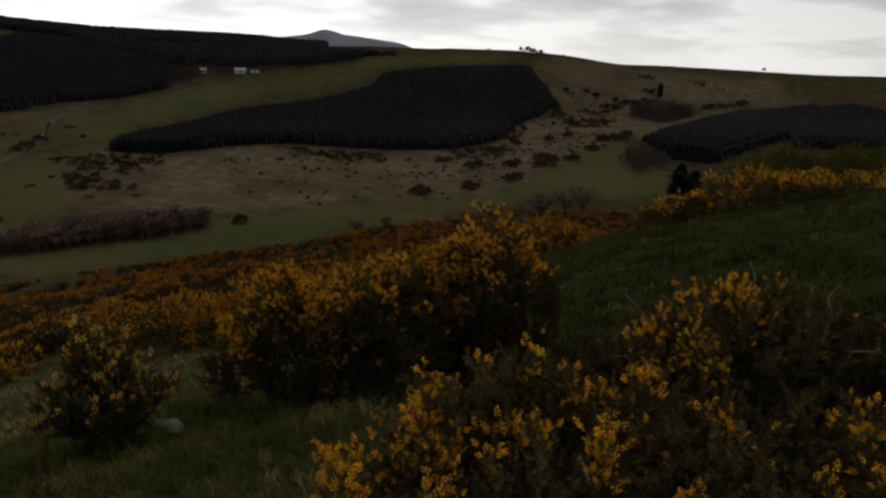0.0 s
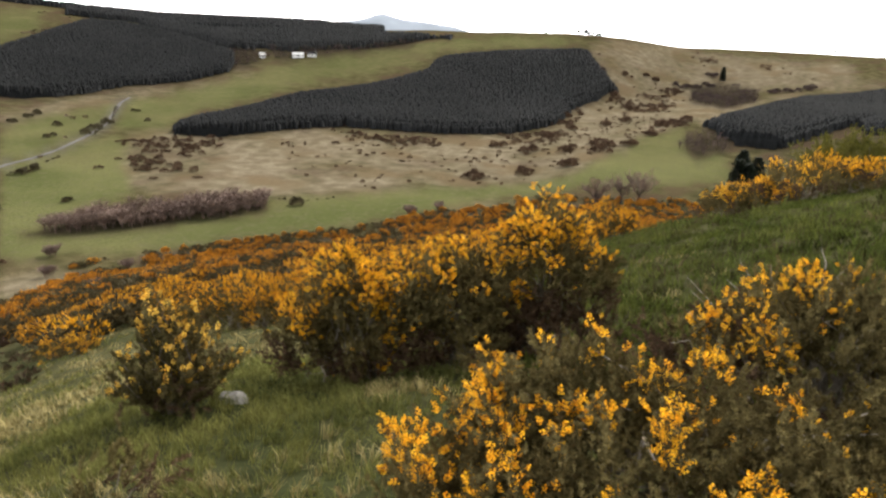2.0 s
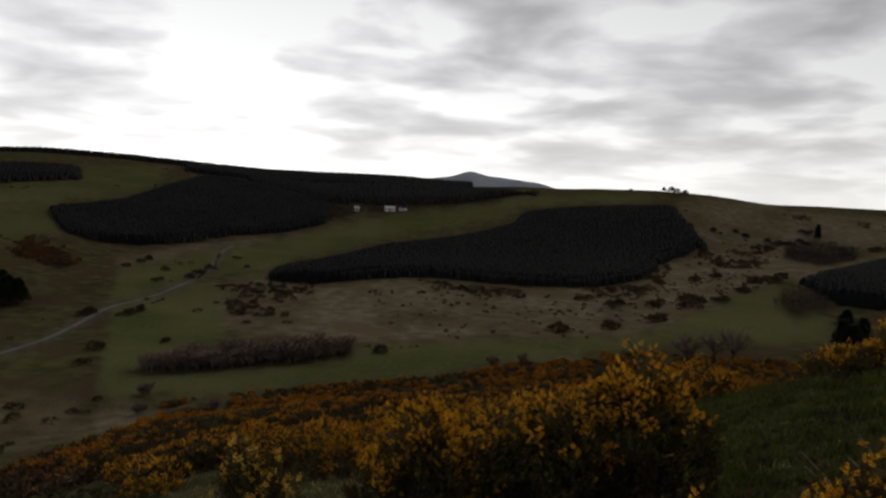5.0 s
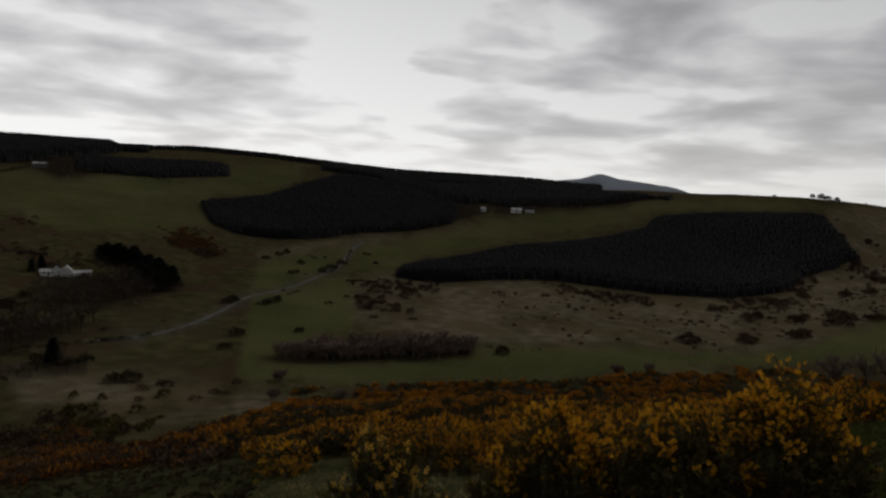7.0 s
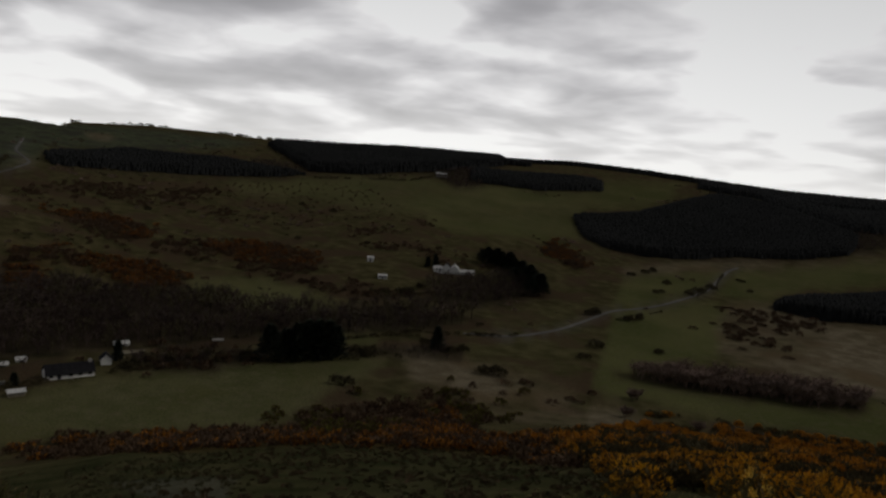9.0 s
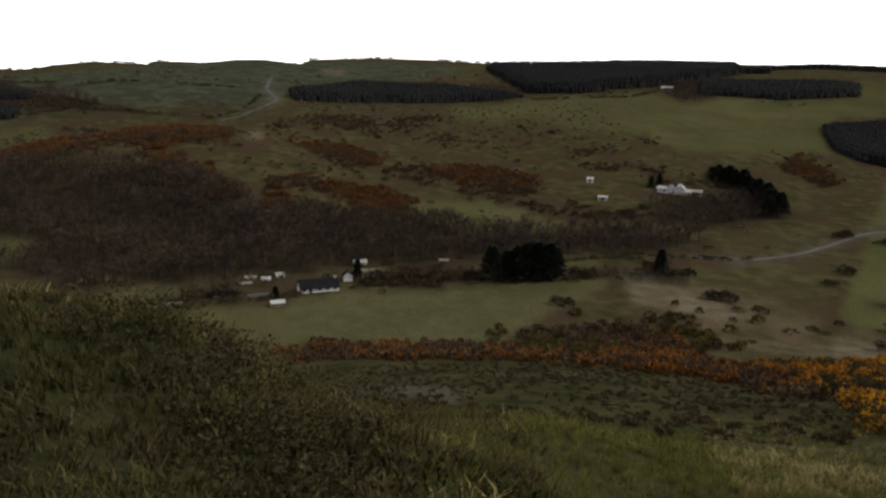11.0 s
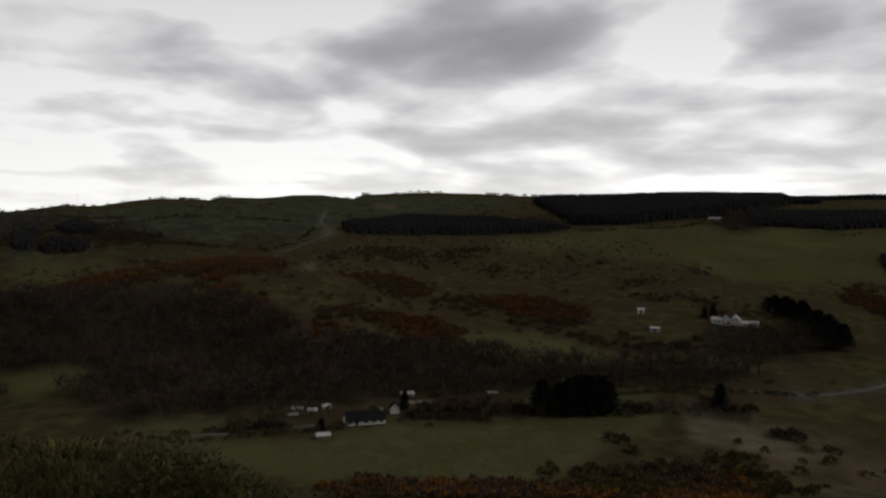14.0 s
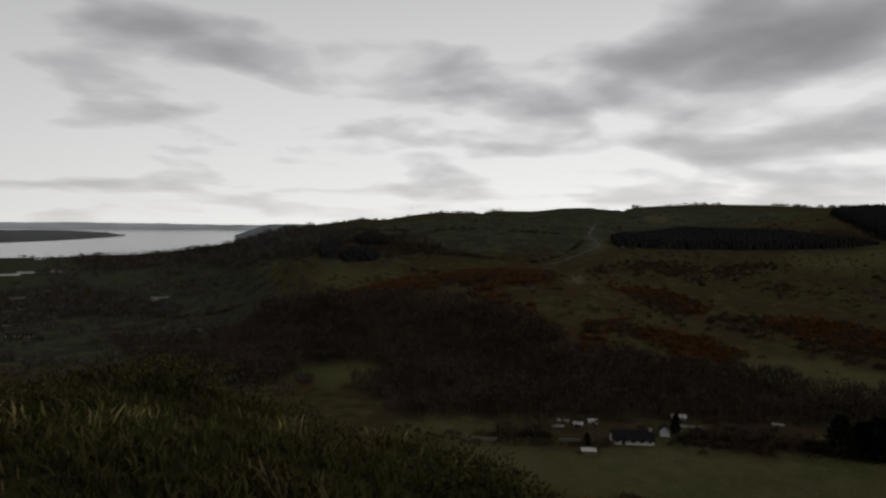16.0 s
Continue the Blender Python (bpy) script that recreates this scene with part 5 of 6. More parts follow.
def young_gorse():
    rng = np.random.default_rng(16)
    thing = new("gorse_bush")
    thing.location = at(-2.95, 5.75)
    tagged(thing, "spindly upright young gorse with sparse flowers beside a stone", "shrub", group="gorse bushes")
    n = 44
    a, u = rng.uniform(0, 6.28, n), rng.uniform(0, 1, n)
    lean = 0.1 + 0.55 * u
    ends = np.stack([np.cos(a) * lean * 0.95, np.sin(a) * lean * 0.95, 1.08 - 0.68 * u**1.2 + rng.normal(0, 0.07, n)], 1)
    v, f, _ = joined([stems((0, 0, 0), [e], rng, 0.014) for e in ends])
    part("stem", v, f, GORSE_WOOD, thing, "grey crooked woody stems")
    q = np.concatenate([np.linspace(e * 0.3, e, 26) for e in ends]) + rng.normal(0, 0.035, (n * 26, 3))
    w = unit(np.repeat(unit(ends), 26, 0) + np.array((0, 0, 0.5)) + rng.normal(0, 0.45, (n * 26, 3)))
    v, f = oriented(*sprig_shape(rng), q, w, rng.uniform(0.09, 0.17, len(q)), rng)
    part("foliage", v, f, YOUNG_GREEN, thing)
    low = rng.uniform(-1, 1, (110, 3)) * (0.38, 0.38, 0.2) + (0, 0, 0.32)
    v, f = oriented(*sprig_shape(rng), low, rng.normal(0, 0.6, (110, 3)) + (0, 0, 0.5), rng.uniform(0.12, 0.2, 110), rng)
    part("dead_foliage", v, f, GORSE_BROWN, thing, "dead brown spiny shoots")
    sel = np.where(rng.random(len(q)) < 0.46 * np.tile(np.linspace(0, 1, 26), n) ** 2 * np.repeat(rng.random(n) < 0.75, 26))[0]
    v, f = oriented(*blossom_shape(rng), q[sel] + w[sel] * 0.05, w[sel], rng.uniform(0.07, 0.13, len(sel)), rng)
    part("blossom", v, f, PALE_BLOOM, thing, "pale yellow gorse flowers")


near_bushes()


def clump_shape(rng, leaves, heads, leaf=0.16, head=0.12):
    """A bush one unit in radius: leaf blades and flower heads as two sets of triangles."""
    lobes = [(0, 0, 0.4, 0.75, 0.75, 0.7), (0.45, 0.2, 0.3, 0.55, 0.5, 0.5), (-0.4, -0.3, 0.35, 0.55, 0.6, 0.55)]

    def blades(n, size, deep, raise_):
        p, d, r = shell(lobes, n, rng, deep=deep, seed=int(rng.integers(1, 90)))
        p[:, 2] = np.abs(p[:, 2]) + raise_
        s = unit(np.cross(d, rng.normal(size=d.shape))) * size * rng.uniform(0.5, 1.2, (len(p), 1))
        u = unit(d + np.array((0, 0, 0.8)) + rng.normal(0, 0.5, d.shape)) * size * rng.uniform(1.0, 2.2, (len(p), 1))
        v = np.stack([p - s * 0.5, p + s * 0.5, p + u], 1).reshape(-1, 3)
        return v, np.arange(len(v)).reshape(-1, 3), p

    lv, lf, _ = blades(leaves, leaf, 0.4, 0.0)
    hv, hf, hp = blades(heads, head, 0.0, 0.06)
    keep = np.repeat(hp[:, 2] + rng.normal(0, 0.15, len(hp)) > 0.3, 3)
    hv = hv[keep]
    return (lv, lf), (hv, np.arange(len(hv)).reshape(-1, 3))


def swathe():
    """The gorse that clothes the slope down to the valley."""
    rng = np.random.default_rng(41)
    p = fill(SWATHE, 1.7, rng, keep=0.85)
    r = np.hypot(p[:, 0], p[:, 1])
    az = np.degrees(np.arctan2(p[:, 0], p[:, 1]))
    keep = (rough(p[:, 0], p[:, 1], 16, 44) > -0.4) & (r > 16)
    keep &= rng.random(len(p)) < np.clip(1.3 - r / 330, 0.5, 1)
    for outline in TAN[4:8]:
        keep &= ~inside(p[:, 0], p[:, 1], outline)
    p, r = p[keep], r[keep]
    bloomy = rough(p[:, 0], p[:, 1], 9, 45) + rng.normal(0, 0.3, len(p)) > -0.02
    # the nearest stand as bushes of their own
    kinds = []
    for k in range(3):
        kinds.append(gorse((0, 0, -300 - 5 * k), [(0, 0, 0.5, 0.75, 0.75, 0.7), (0.55, 0.2, 0.4, 0.55, 0.5, 0.5), (-0.5, -0.25, 0.4, 0.55, 0.55, 0.55)],
                           "rounded gorse bush in yellow flower on the falling slope", n=350, shoot=0.27, bloom=0.42, low_bloom=0.2, dead=0.25, petals=GORSE_WARM, clumpy=0.8, patch=0.3,
                           seed=50 + k, twigs=12, flower=1.0))
    close = np.argsort(r)[:90]
    used = [False] * 3
    for i, j in enumerate(close):
        s = rng.uniform(0.75, 1.25)
        m = Matrix.LocRotScale((p[j, 0], p[j, 1], p[j, 2] - 0.1), Euler((0, 0, rng.uniform(0, 6.28))), (s, s, s * rng.uniform(0.85, 1.15)))
        k = i % 3
        if not used[k]:
            kinds[k].matrix_basis = m
            used[k] = True
        else:
            c = copy_thing(kinds[k], m)
            c.matrix_basis = m
    rest = np.setdiff1d(np.arange(len(p)), close)
    for name, sel, leaves, heads, leaf in (("gorse_slope", rest[r[rest] < 45], 420, 240, 0.15), ("gorse_slope_mid", rest[(r[rest] >= 45) & (r[rest] < 95)], 300, 200, 0.17), ("gorse_slope_far", rest[r[rest] >= 95], 60, 150, 0.32)):
        out, mats = [], []
        for k in range(3):
            (lv, lf), (hv, hf) = clump_shape(rng, leaves, heads, leaf, leaf * 0.85)
            mine = sel[np.arange(len(sel)) % 3 == k]
            size = np.column_stack([rng.uniform(0.9, 1.6, len(mine)), rng.uniform(0.9, 1.5, len(mine))])
            turn = rng.uniform(0, 6.28, len(mine))
            out.append(scattered(lv, lf, p[mine] - (0, 0, 0.15), size, turn))
            mats.append(GORSE_GREEN)
            b = bloomy[mine]
            out.append(scattered(hv, hf, p[mine][b] - (0, 0, 0.15), size[b], turn[b]))
            mats.append(GORSE_BLOOM)
        v, f, idx = joined(out)
        tagged(new("gorse_thicket", mesh_of(name, v, f, [GORSE_DARK, {'gorse_slope': GORSE_WARM, 'gorse_slope_mid': GORSE_MID}.get(name, GORSE_RUST)], index=idx % 2)),
               "dense orange-yellow gorse thicket on the slope", "shrubs", kind="stuff")


swathe()


def far_scrub():
    """Gorse patches across the valley, dark scrub on the tan slopes, heather tufts."""
    rng = np.random.default_rng(61)
    heath = two_tone("heath_scrub", (0.056, 0.035, 0.021), (0.118, 0.074, 0.044), 0.2, fine=1.5, per_island=0.35)
    moss = two_tone("heath_tussocks", (0.042, 0.046, 0.018), (0.10, 0.088, 0.044), 0.4, fine=3, per_island=0.35)
    for label, table, spacing, low, high, mats, cut, keep in (
            ("patchy orange gorse across the valley", GORSE[:6], 2.6, 1.1, 2.5, [heath, GORSE_FADED], -0.55, 0.95),
            ("orange gorse band along the foot of the slope", GORSE[6:], 2.1, 0.9, 1.7, [heath, GORSE_BAND], -0.5, 0.8),
            ("small brown bracken and gorse specks on the slope", SPECKS, 6.5, 0.45, 1.5, [heath, heath], -0.2, 0.7),
            ("dark brown heather and bracken scrub in patches", SCRUB, 2.8, 0.9, 2.2, [heath, heath], 0.05, 0.8),
            ("dense dark brown bracken and dead gorse below the field", BANK, 2.4, 0.9, 2.0, [heath, BROOM_GREEN], -0.4, 0.85),
            ("low dark green heather clumps on the open slope", HEATH, 1.3, 0.2, 0.55, [moss, heath], -0.4, 0.9)):
        p = fill(table, spacing, rng, keep=keep)
        p = p[rough(p[:, 0], p[:, 1], 22, 62) + rng.normal(0, 0.16, len(p)) > cut]
        if table not in (HEATH, GORSE[6:]):
            # stragglers beyond the edges, more of them with dead heads than in flower
            p[:, :2] += rng.normal(0, 1, (len(p), 2)) * np.where(rng.random(len(p)) < 0.25, 7.0, 1.5)[:, None]
            p[:, 2] = grounds(p[:, 0], p[:, 1])
        bright = rough(p[:, 0], p[:, 1], 15, 63) + rng.normal(0, 0.25, len(p)) > 0.0
        out = []
        for k in range(3):
            (lv, lf), (hv, hf) = clump_shape(rng, 70, 70, 0.34, 0.3)
            mine = p[k::3]
            size = np.column_stack([rng.uniform(low, high, len(mine)), rng.uniform(low * 0.7, high * 0.8, len(mine))])
            turn = rng.uniform(0, 6.28, len(mine))
            b = bright[k::3]
            out += [scattered(lv, lf, mine - (0, 0, 0.2), size, turn), scattered(hv, hf, mine[b] - (0, 0, 0.2), size[b], turn[b])]
        v, f, idx = joined(out)
        tagged(new("scrub", mesh_of("scrub", v, f, mats, index=idx % 2)), label, "shrubs", kind="stuff")


far_scrub()


def turf():
    """Grass tufts over the near slope: green blades and dry straw."""
    rng = np.random.default_rng(71)
    green = two_tone("grass_blades", (0.058, 0.068, 0.018), (0.166, 0.160, 0.046), 0.9, spec=0.04, fine=8, per_island=0.35, thin=0.3)
    straw = two_tone("dry_grass_blades", (0.20, 0.165, 0.06), (0.36, 0.30, 0.14), 0.9, spec=0.04, fine=8, per_island=0.3)

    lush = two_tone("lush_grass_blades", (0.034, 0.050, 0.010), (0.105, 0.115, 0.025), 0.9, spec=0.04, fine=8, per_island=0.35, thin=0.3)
    # darker copy of the grass colour, standing in for shade on the left brow
    shade_toned = two_tone("shade_toned_grass_blades", (0.026, 0.028, 0.008), (0.074, 0.066, 0.025), 0.9, spec=0.04, fine=8, per_island=0.4)

    def tuft(blades, spread, wide):
        v, f = [], []
        for k in range(blades):
            a, o = rng.uniform(0, 6.28), rng.uniform(0, 6.28)
            b = np.array((math.cos(o), math.sin(o), 0)) * rng.uniform(0, spread)
            d = np.array((math.cos(a), math.sin(a), 0))
            s = np.array((-d[1], d[0], 0)) * wide
            h = rng.uniform(0.6, 1.1)
            q = b + d * 0.16 * h + np.array((0, 0, 0.6 * h))
            e = b + d * rng.uniform(0.3, 0.65) * h + np.array((0, 0, h * rng.uniform(0.75, 1)))
            i = len(v)
            v += [b - s, b + s, q - s * 0.7, q + s * 0.7, e]
            f += [(i, i + 1, i + 3), (i, i + 3, i + 2), (i + 2, i + 3, i + 4)]
        return np.array(v), np.array(f)

    for name, n, r0, r1, blades, spread, wide, tall in (("near", 13000, 1.2, 9.5, 11, 0.4, 0.025, 0.135), ("mid", 16000, 8.5, 45, 7, 0.7, 0.055, 0.19)):
        az = np.radians(rng.uniform(-140, 44, n))
        r = r0 * (r1 / r0) ** rng.random(n) if name == "mid" else np.sqrt(rng.uniform(r0**2, r1**2, n))
        x, y = r * np.sin(az), r * np.cos(az)
        p = np.column_stack([x, y, grounds(x, y) - 0.015])
        dry = rough(x, y, 1.0, 72) * 0.9 + rough(x, y, 3.0, 73) * 1.2 + rng.normal(0, 0.12, n) > -0.07 + 1.3 * (np.degrees(az) < -47) + 0.9 * (np.degrees(az) > 3)
        tall_ = tall * (0.75 + 0.55 * np.clip(rough(x, y, 1.3, 74) + 0.4, 0, 1.4)) * rng.uniform(0.75, 1.25, n) * (1 - 0.12 * (np.degrees(az) < -72))
        size = np.column_stack([tall_ * rng.uniform(0.8, 1.3, n), tall_])
        bank = (np.degrees(az) + rough(x, y, 3, 77) * 6 > 3) & ~dry & (r > 5)
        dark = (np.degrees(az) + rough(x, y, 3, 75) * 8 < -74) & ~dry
        out = []
        for k in range(4):
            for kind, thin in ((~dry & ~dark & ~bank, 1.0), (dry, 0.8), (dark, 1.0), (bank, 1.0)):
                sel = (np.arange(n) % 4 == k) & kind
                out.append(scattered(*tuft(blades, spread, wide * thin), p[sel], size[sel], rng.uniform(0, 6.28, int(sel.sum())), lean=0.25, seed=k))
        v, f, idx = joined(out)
        tagged(new("grass", mesh_of("grass_" + name, v, f, [green, straw, shade_toned, lush], index=idx % 4)), "tussocky green and straw-coloured hill grass", "grass", kind="stuff")
    # a closer sward: the brow with shade in its colours, and the green bank
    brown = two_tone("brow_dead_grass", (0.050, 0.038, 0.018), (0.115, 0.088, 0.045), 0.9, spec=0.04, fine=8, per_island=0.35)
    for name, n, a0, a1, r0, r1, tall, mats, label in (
            ("brow", 12500, -140, -64, 1.6, 13, 0.125, [shade_toned, brown, green, straw], "dense grass in shade-darkened tones with brown and straw tufts on the brow"),
            ("bank", 8500, -2, 45, 6.0, 27, 0.17, [lush, shade_toned, lush, brown], "thick green tussock grass on the bank")):
        az, r = np.radians(rng.uniform(a0, a1, n)), np.sqrt(rng.uniform(r0**2, r1**2, n))
        x, y = r * np.sin(az), r * np.cos(az)
        p = np.column_stack([x, y, grounds(x, y) - 0.02])
        tone = rough(x, y, 1.1, 78) + 0.5 * rough(x, y, 0.4, 79) + rng.normal(0, 0.15, n)
        pick = np.digitize(tone, [-0.05, 0.22, 0.62])
        h = tall * (0.7 + 0.9 * np.clip(rough(x, y, 0.8, 80) + 0.3, 0, 1.3)) * rng.uniform(0.7, 1.3, n)
        out = []
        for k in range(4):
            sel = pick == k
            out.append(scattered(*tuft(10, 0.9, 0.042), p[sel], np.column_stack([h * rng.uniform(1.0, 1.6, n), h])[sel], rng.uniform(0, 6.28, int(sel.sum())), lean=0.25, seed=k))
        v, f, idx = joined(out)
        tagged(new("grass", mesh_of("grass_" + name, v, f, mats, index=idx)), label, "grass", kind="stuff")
    # low heather and moss cushions on the brow, partly in the shade-darkened grass colour
    n = 1500
    az, r = np.radians(rng.uniform(-138, -72, n)), np.sqrt(rng.uniform(2.6**2, 13**2, n))
    x, y = r * np.sin(az), r * np.cos(az)
    ok = rough(x, y, 1.6, 76) + rng.normal(0, 0.12, n) > 0.05
    p = np.column_stack([x, y, grounds(x, y) - 0.05])[ok]
    out = []
    for k in range(3):
        (lv, lf), _ = clump_shape(rng, 360, 6, 0.06, 0.06)
        s = rng.uniform(0.16, 0.42, len(p[k::3]))
        out.append(scattered(lv, lf, p[k::3], np.column_stack([s * 1.25, s * 0.7]), rng.uniform(0, 6.3, len(s))))
    v, f, idx = joined(out)
    cushion = two_tone("heather_cushion", (0.035, 0.032, 0.014), (0.075, 0.062, 0.03), 1.2, fine=10, per_island=0.35)
    tagged(new("heather", mesh_of("heather", v, f, [shade_toned, cushion, GORSE_DARK], index=idx)), "low dark heather cushions among the brow grass", "heather", kind="stuff")


turf()


def stone(place, size, label, seed):
    rng = np.random.default_rng(seed)
    bm = bmesh.new()
    bmesh.ops.create_icosphere(bm, subdivisions=3, radius=1)
    for v in bm.verts:
        k = 1 + 0.22 * noise.noise(v.co * 1.3 + Vector((seed, 0, 0))) + 0.07 * noise.noise(v.co * 4)
        v.co = Vector((v.co.x * size[0], v.co.y * size[1], v.co.z * size[2])) * k
    me = bpy.data.meshes.new("stone")
    bm.to_mesh(me)
    bm.free()
    me.materials.append(STONE)
    ob = new("stone", me)
    ob.location = place
    ob.rotation_euler = (0.1, 0.15, rng.uniform(0, 3))
    return tagged(ob, label, "stone")


STONE = two_tone("whinstone", (0.12, 0.115, 0.10), (0.26, 0.25, 0.225), 4, fine=30, rough_=0.9, bump=0.5)
stone(at(-2.42, 5.9, 0.0), (0.15, 0.11, 0.085), "pale grey rounded stone half sunk in the grass", 3)


# ---- trees and hedges ----
BARK = two_tone("grey_bark", (0.035, 0.027, 0.022), (0.085, 0.068, 0.055), 0.6, fine=6, per_island=0.2)
TWIG = two_tone("bare_twigs", (0.026, 0.019, 0.0165), (0.096, 0.067, 0.057), 0.035, fine=0.5, per_island=0.35)
TWIG_RED = two_tone("reddish_bare_twigs", (0.112, 0.078, 0.063), (0.225, 0.160, 0.130), 0.05, fine=0.6, per_island=0.35)
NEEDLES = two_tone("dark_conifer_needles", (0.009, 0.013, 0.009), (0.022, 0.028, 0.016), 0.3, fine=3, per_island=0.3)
BUSH = two_tone("winter_shrub", (0.046, 0.040, 0.021), (0.098, 0.080, 0.042), 0.2, fine=2, per_island=0.35)


def bare_shape(rng, twigs=75, limbs=6):
    """A leafless tree one unit high: stem, limbs and a haze of twigs, as triangles."""
    v, f = [], []

    def stick(a, b, w):
        d = b - a
        s = unit(np.cross(d, rng.normal(size=3))) * w
        t = unit(np.cross(d, s)) * w
        i = len(v)
        v.extend([a - s, a + s, a + t, b])
        f.extend([(i, i + 1, i + 3), (i + 1, i + 2, i + 3), (i + 2, i, i + 3)])

    stick(np.zeros(3), np.array((0.02, 0.01, 0.8)), 0.022)
    tips = []
    for k in range(limbs):
        a = 2.4 * k + rng.uniform(-0.4, 0.4)
        base = np.array((0.0, 0.0, rng.uniform(0.18, 0.45)))
        tip = np.array((math.cos(a), math.sin(a), 0)) * rng.uniform(0.16, 0.34) + (0, 0, rng.uniform(0.6, 0.92))
        stick(base, tip, 0.012)
        tips.append((base, tip))
    for k in range(twigs):
        base, tip = tips[k % limbs]
        a = base + (tip - base) * rng.uniform(0.35, 1.0)
        b = a + np.append(rng.normal(0, 0.10, 2), abs(rng.normal(0.09, 0.06)))
        s = unit(np.cross(b - a, rng.normal(size=3))) * rng.uniform(0.006, 0.016)
        i = len(v)
        v.extend([a - s, a + s, b])
        f.append((i, i + 1, i + 2))
    return np.array(v), np.array(f)


def leafless_woods():
    rng = np.random.default_rng(81)
    # far crowns lightened and greyed, haze put into their colour
    grey = two_tone("hazed_winter_crowns", (0.058, 0.054, 0.053), (0.120, 0.110, 0.108), 0.01, fine=0.2, per_island=0.3)
    for k, outline in enumerate(BAREWOOD):
        p = fill([outline], (3.4, 2.1, 3.0, 4.0, 3.6, 8.0)[k] if k < 6 else 3.6 if k == 9 else 3.8 if k > 11 else (11.0 if k == 10 else 22.0) if k > 9 else 6.5, rng, keep=0.9)
        low, high = ((5, 9), (2.6, 7.4), (4, 7), (5, 8), (5, 8), (7, 11))[k] if k < 6 else (4, 7) if k == 9 else (3, 5.5) if k > 11 else (6, 10)
        out = []
        for j in range(4):
            mine = p[j::4]
            h = rng.uniform(low, high, len(mine)) * (1 + (0.2 if k == 1 else 0.6) * rough(mine[:, 0], mine[:, 1], 18, 83))
            out.append(scattered(*bare_shape(rng, 190 if k == 1 else 45 if k in (5, 10, 11) else 75, 10 if k == 1 else 6), mine - (0, 0, 0.3), np.column_stack([h * rng.uniform(0.9, 1.3, len(h)) * (1.3 if k == 1 else 1.6 if k in (10, 11) else 1), h]), rng.uniform(0, 6.3, len(h))))
        v, f, idx = joined(out)
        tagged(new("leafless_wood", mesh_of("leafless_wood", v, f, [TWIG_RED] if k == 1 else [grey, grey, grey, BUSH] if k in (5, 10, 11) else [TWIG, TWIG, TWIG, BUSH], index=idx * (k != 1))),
               "purple-brown leafless copse in the valley field" if k == 1 else "dark leafless woodland on the valley side", "wood", kind="stuff")
    # mottled bushes and bracken over the open hillsides across the valley
    n = 5200
    az, r = np.radians(rng.uniform(-106, -30, n)), np.sqrt(rng.uniform(255**2, 830**2, n))
    x, y = r * np.sin(az), r * np.cos(az)
    ok = rough(x, y, 55, 85) * 0.8 + rough(x, y, 14, 86) * 0.5 + rng.normal(0, 0.12, n) > 0.24
    for outline in PLANTATION + BAREWOOD + PASTURE[4:9]:
        ok &= ~inside(x, y, outline)
    p = np.column_stack([x, y, grounds(x, y) - 0.3])[ok]
    s = rng.uniform(0.8, 2.3, len(p))
    t = rng.uniform(0, 6.3, len(p))
    out = []
    for j in range(3):
        (lv, lf), _ = clump_shape(rng, 46, 6, 0.36, 0.3)
        out.append(scattered(lv, lf, p[j::3], np.column_stack([s, s * 0.75])[j::3], t[j::3]))
    v, f, idx = joined(out)
    tagged(new("hillside_scrub", mesh_of("hillside_scrub", v, f, [BUSH, bpy.data.materials["heath_scrub"], TWIG_RED], index=idx)),
           "mottled brown bracken and bushes on the hillside", "shrubs", kind="stuff")
    # dark clumps of trees round the town and under the far hill
    n = 1500
    az, r = np.radians(rng.uniform(-134, -104, n)), 230 * (2300 / 230) ** rng.random(n)
    x, y = r * np.sin(az), r * np.cos(az)
    ok = rough(np.degrees(az) * 6, np.log(r) * 55, 22, 82) + rng.normal(0, 0.12, n) > -0.08
    p = np.column_stack([x, y, grounds(x, y) - 0.5])[ok]
    (lv, lf), (hv, hf) = clump_shape(rng, 60, 30, 0.3, 0.26)
    s = rng.uniform(2.0, 4.2, len(p)) * np.clip(np.hypot(p[:, 0], p[:, 1]) / 600, 0.8, 2.2)
    t = rng.uniform(0, 6.3, len(p))
    v, f, idx = joined([scattered(lv, lf, p, np.column_stack([s, s * 0.9]), t), scattered(hv, hf, p, np.column_stack([s, s]), t)])
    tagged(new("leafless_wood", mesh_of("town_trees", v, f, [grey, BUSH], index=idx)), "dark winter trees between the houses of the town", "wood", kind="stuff")


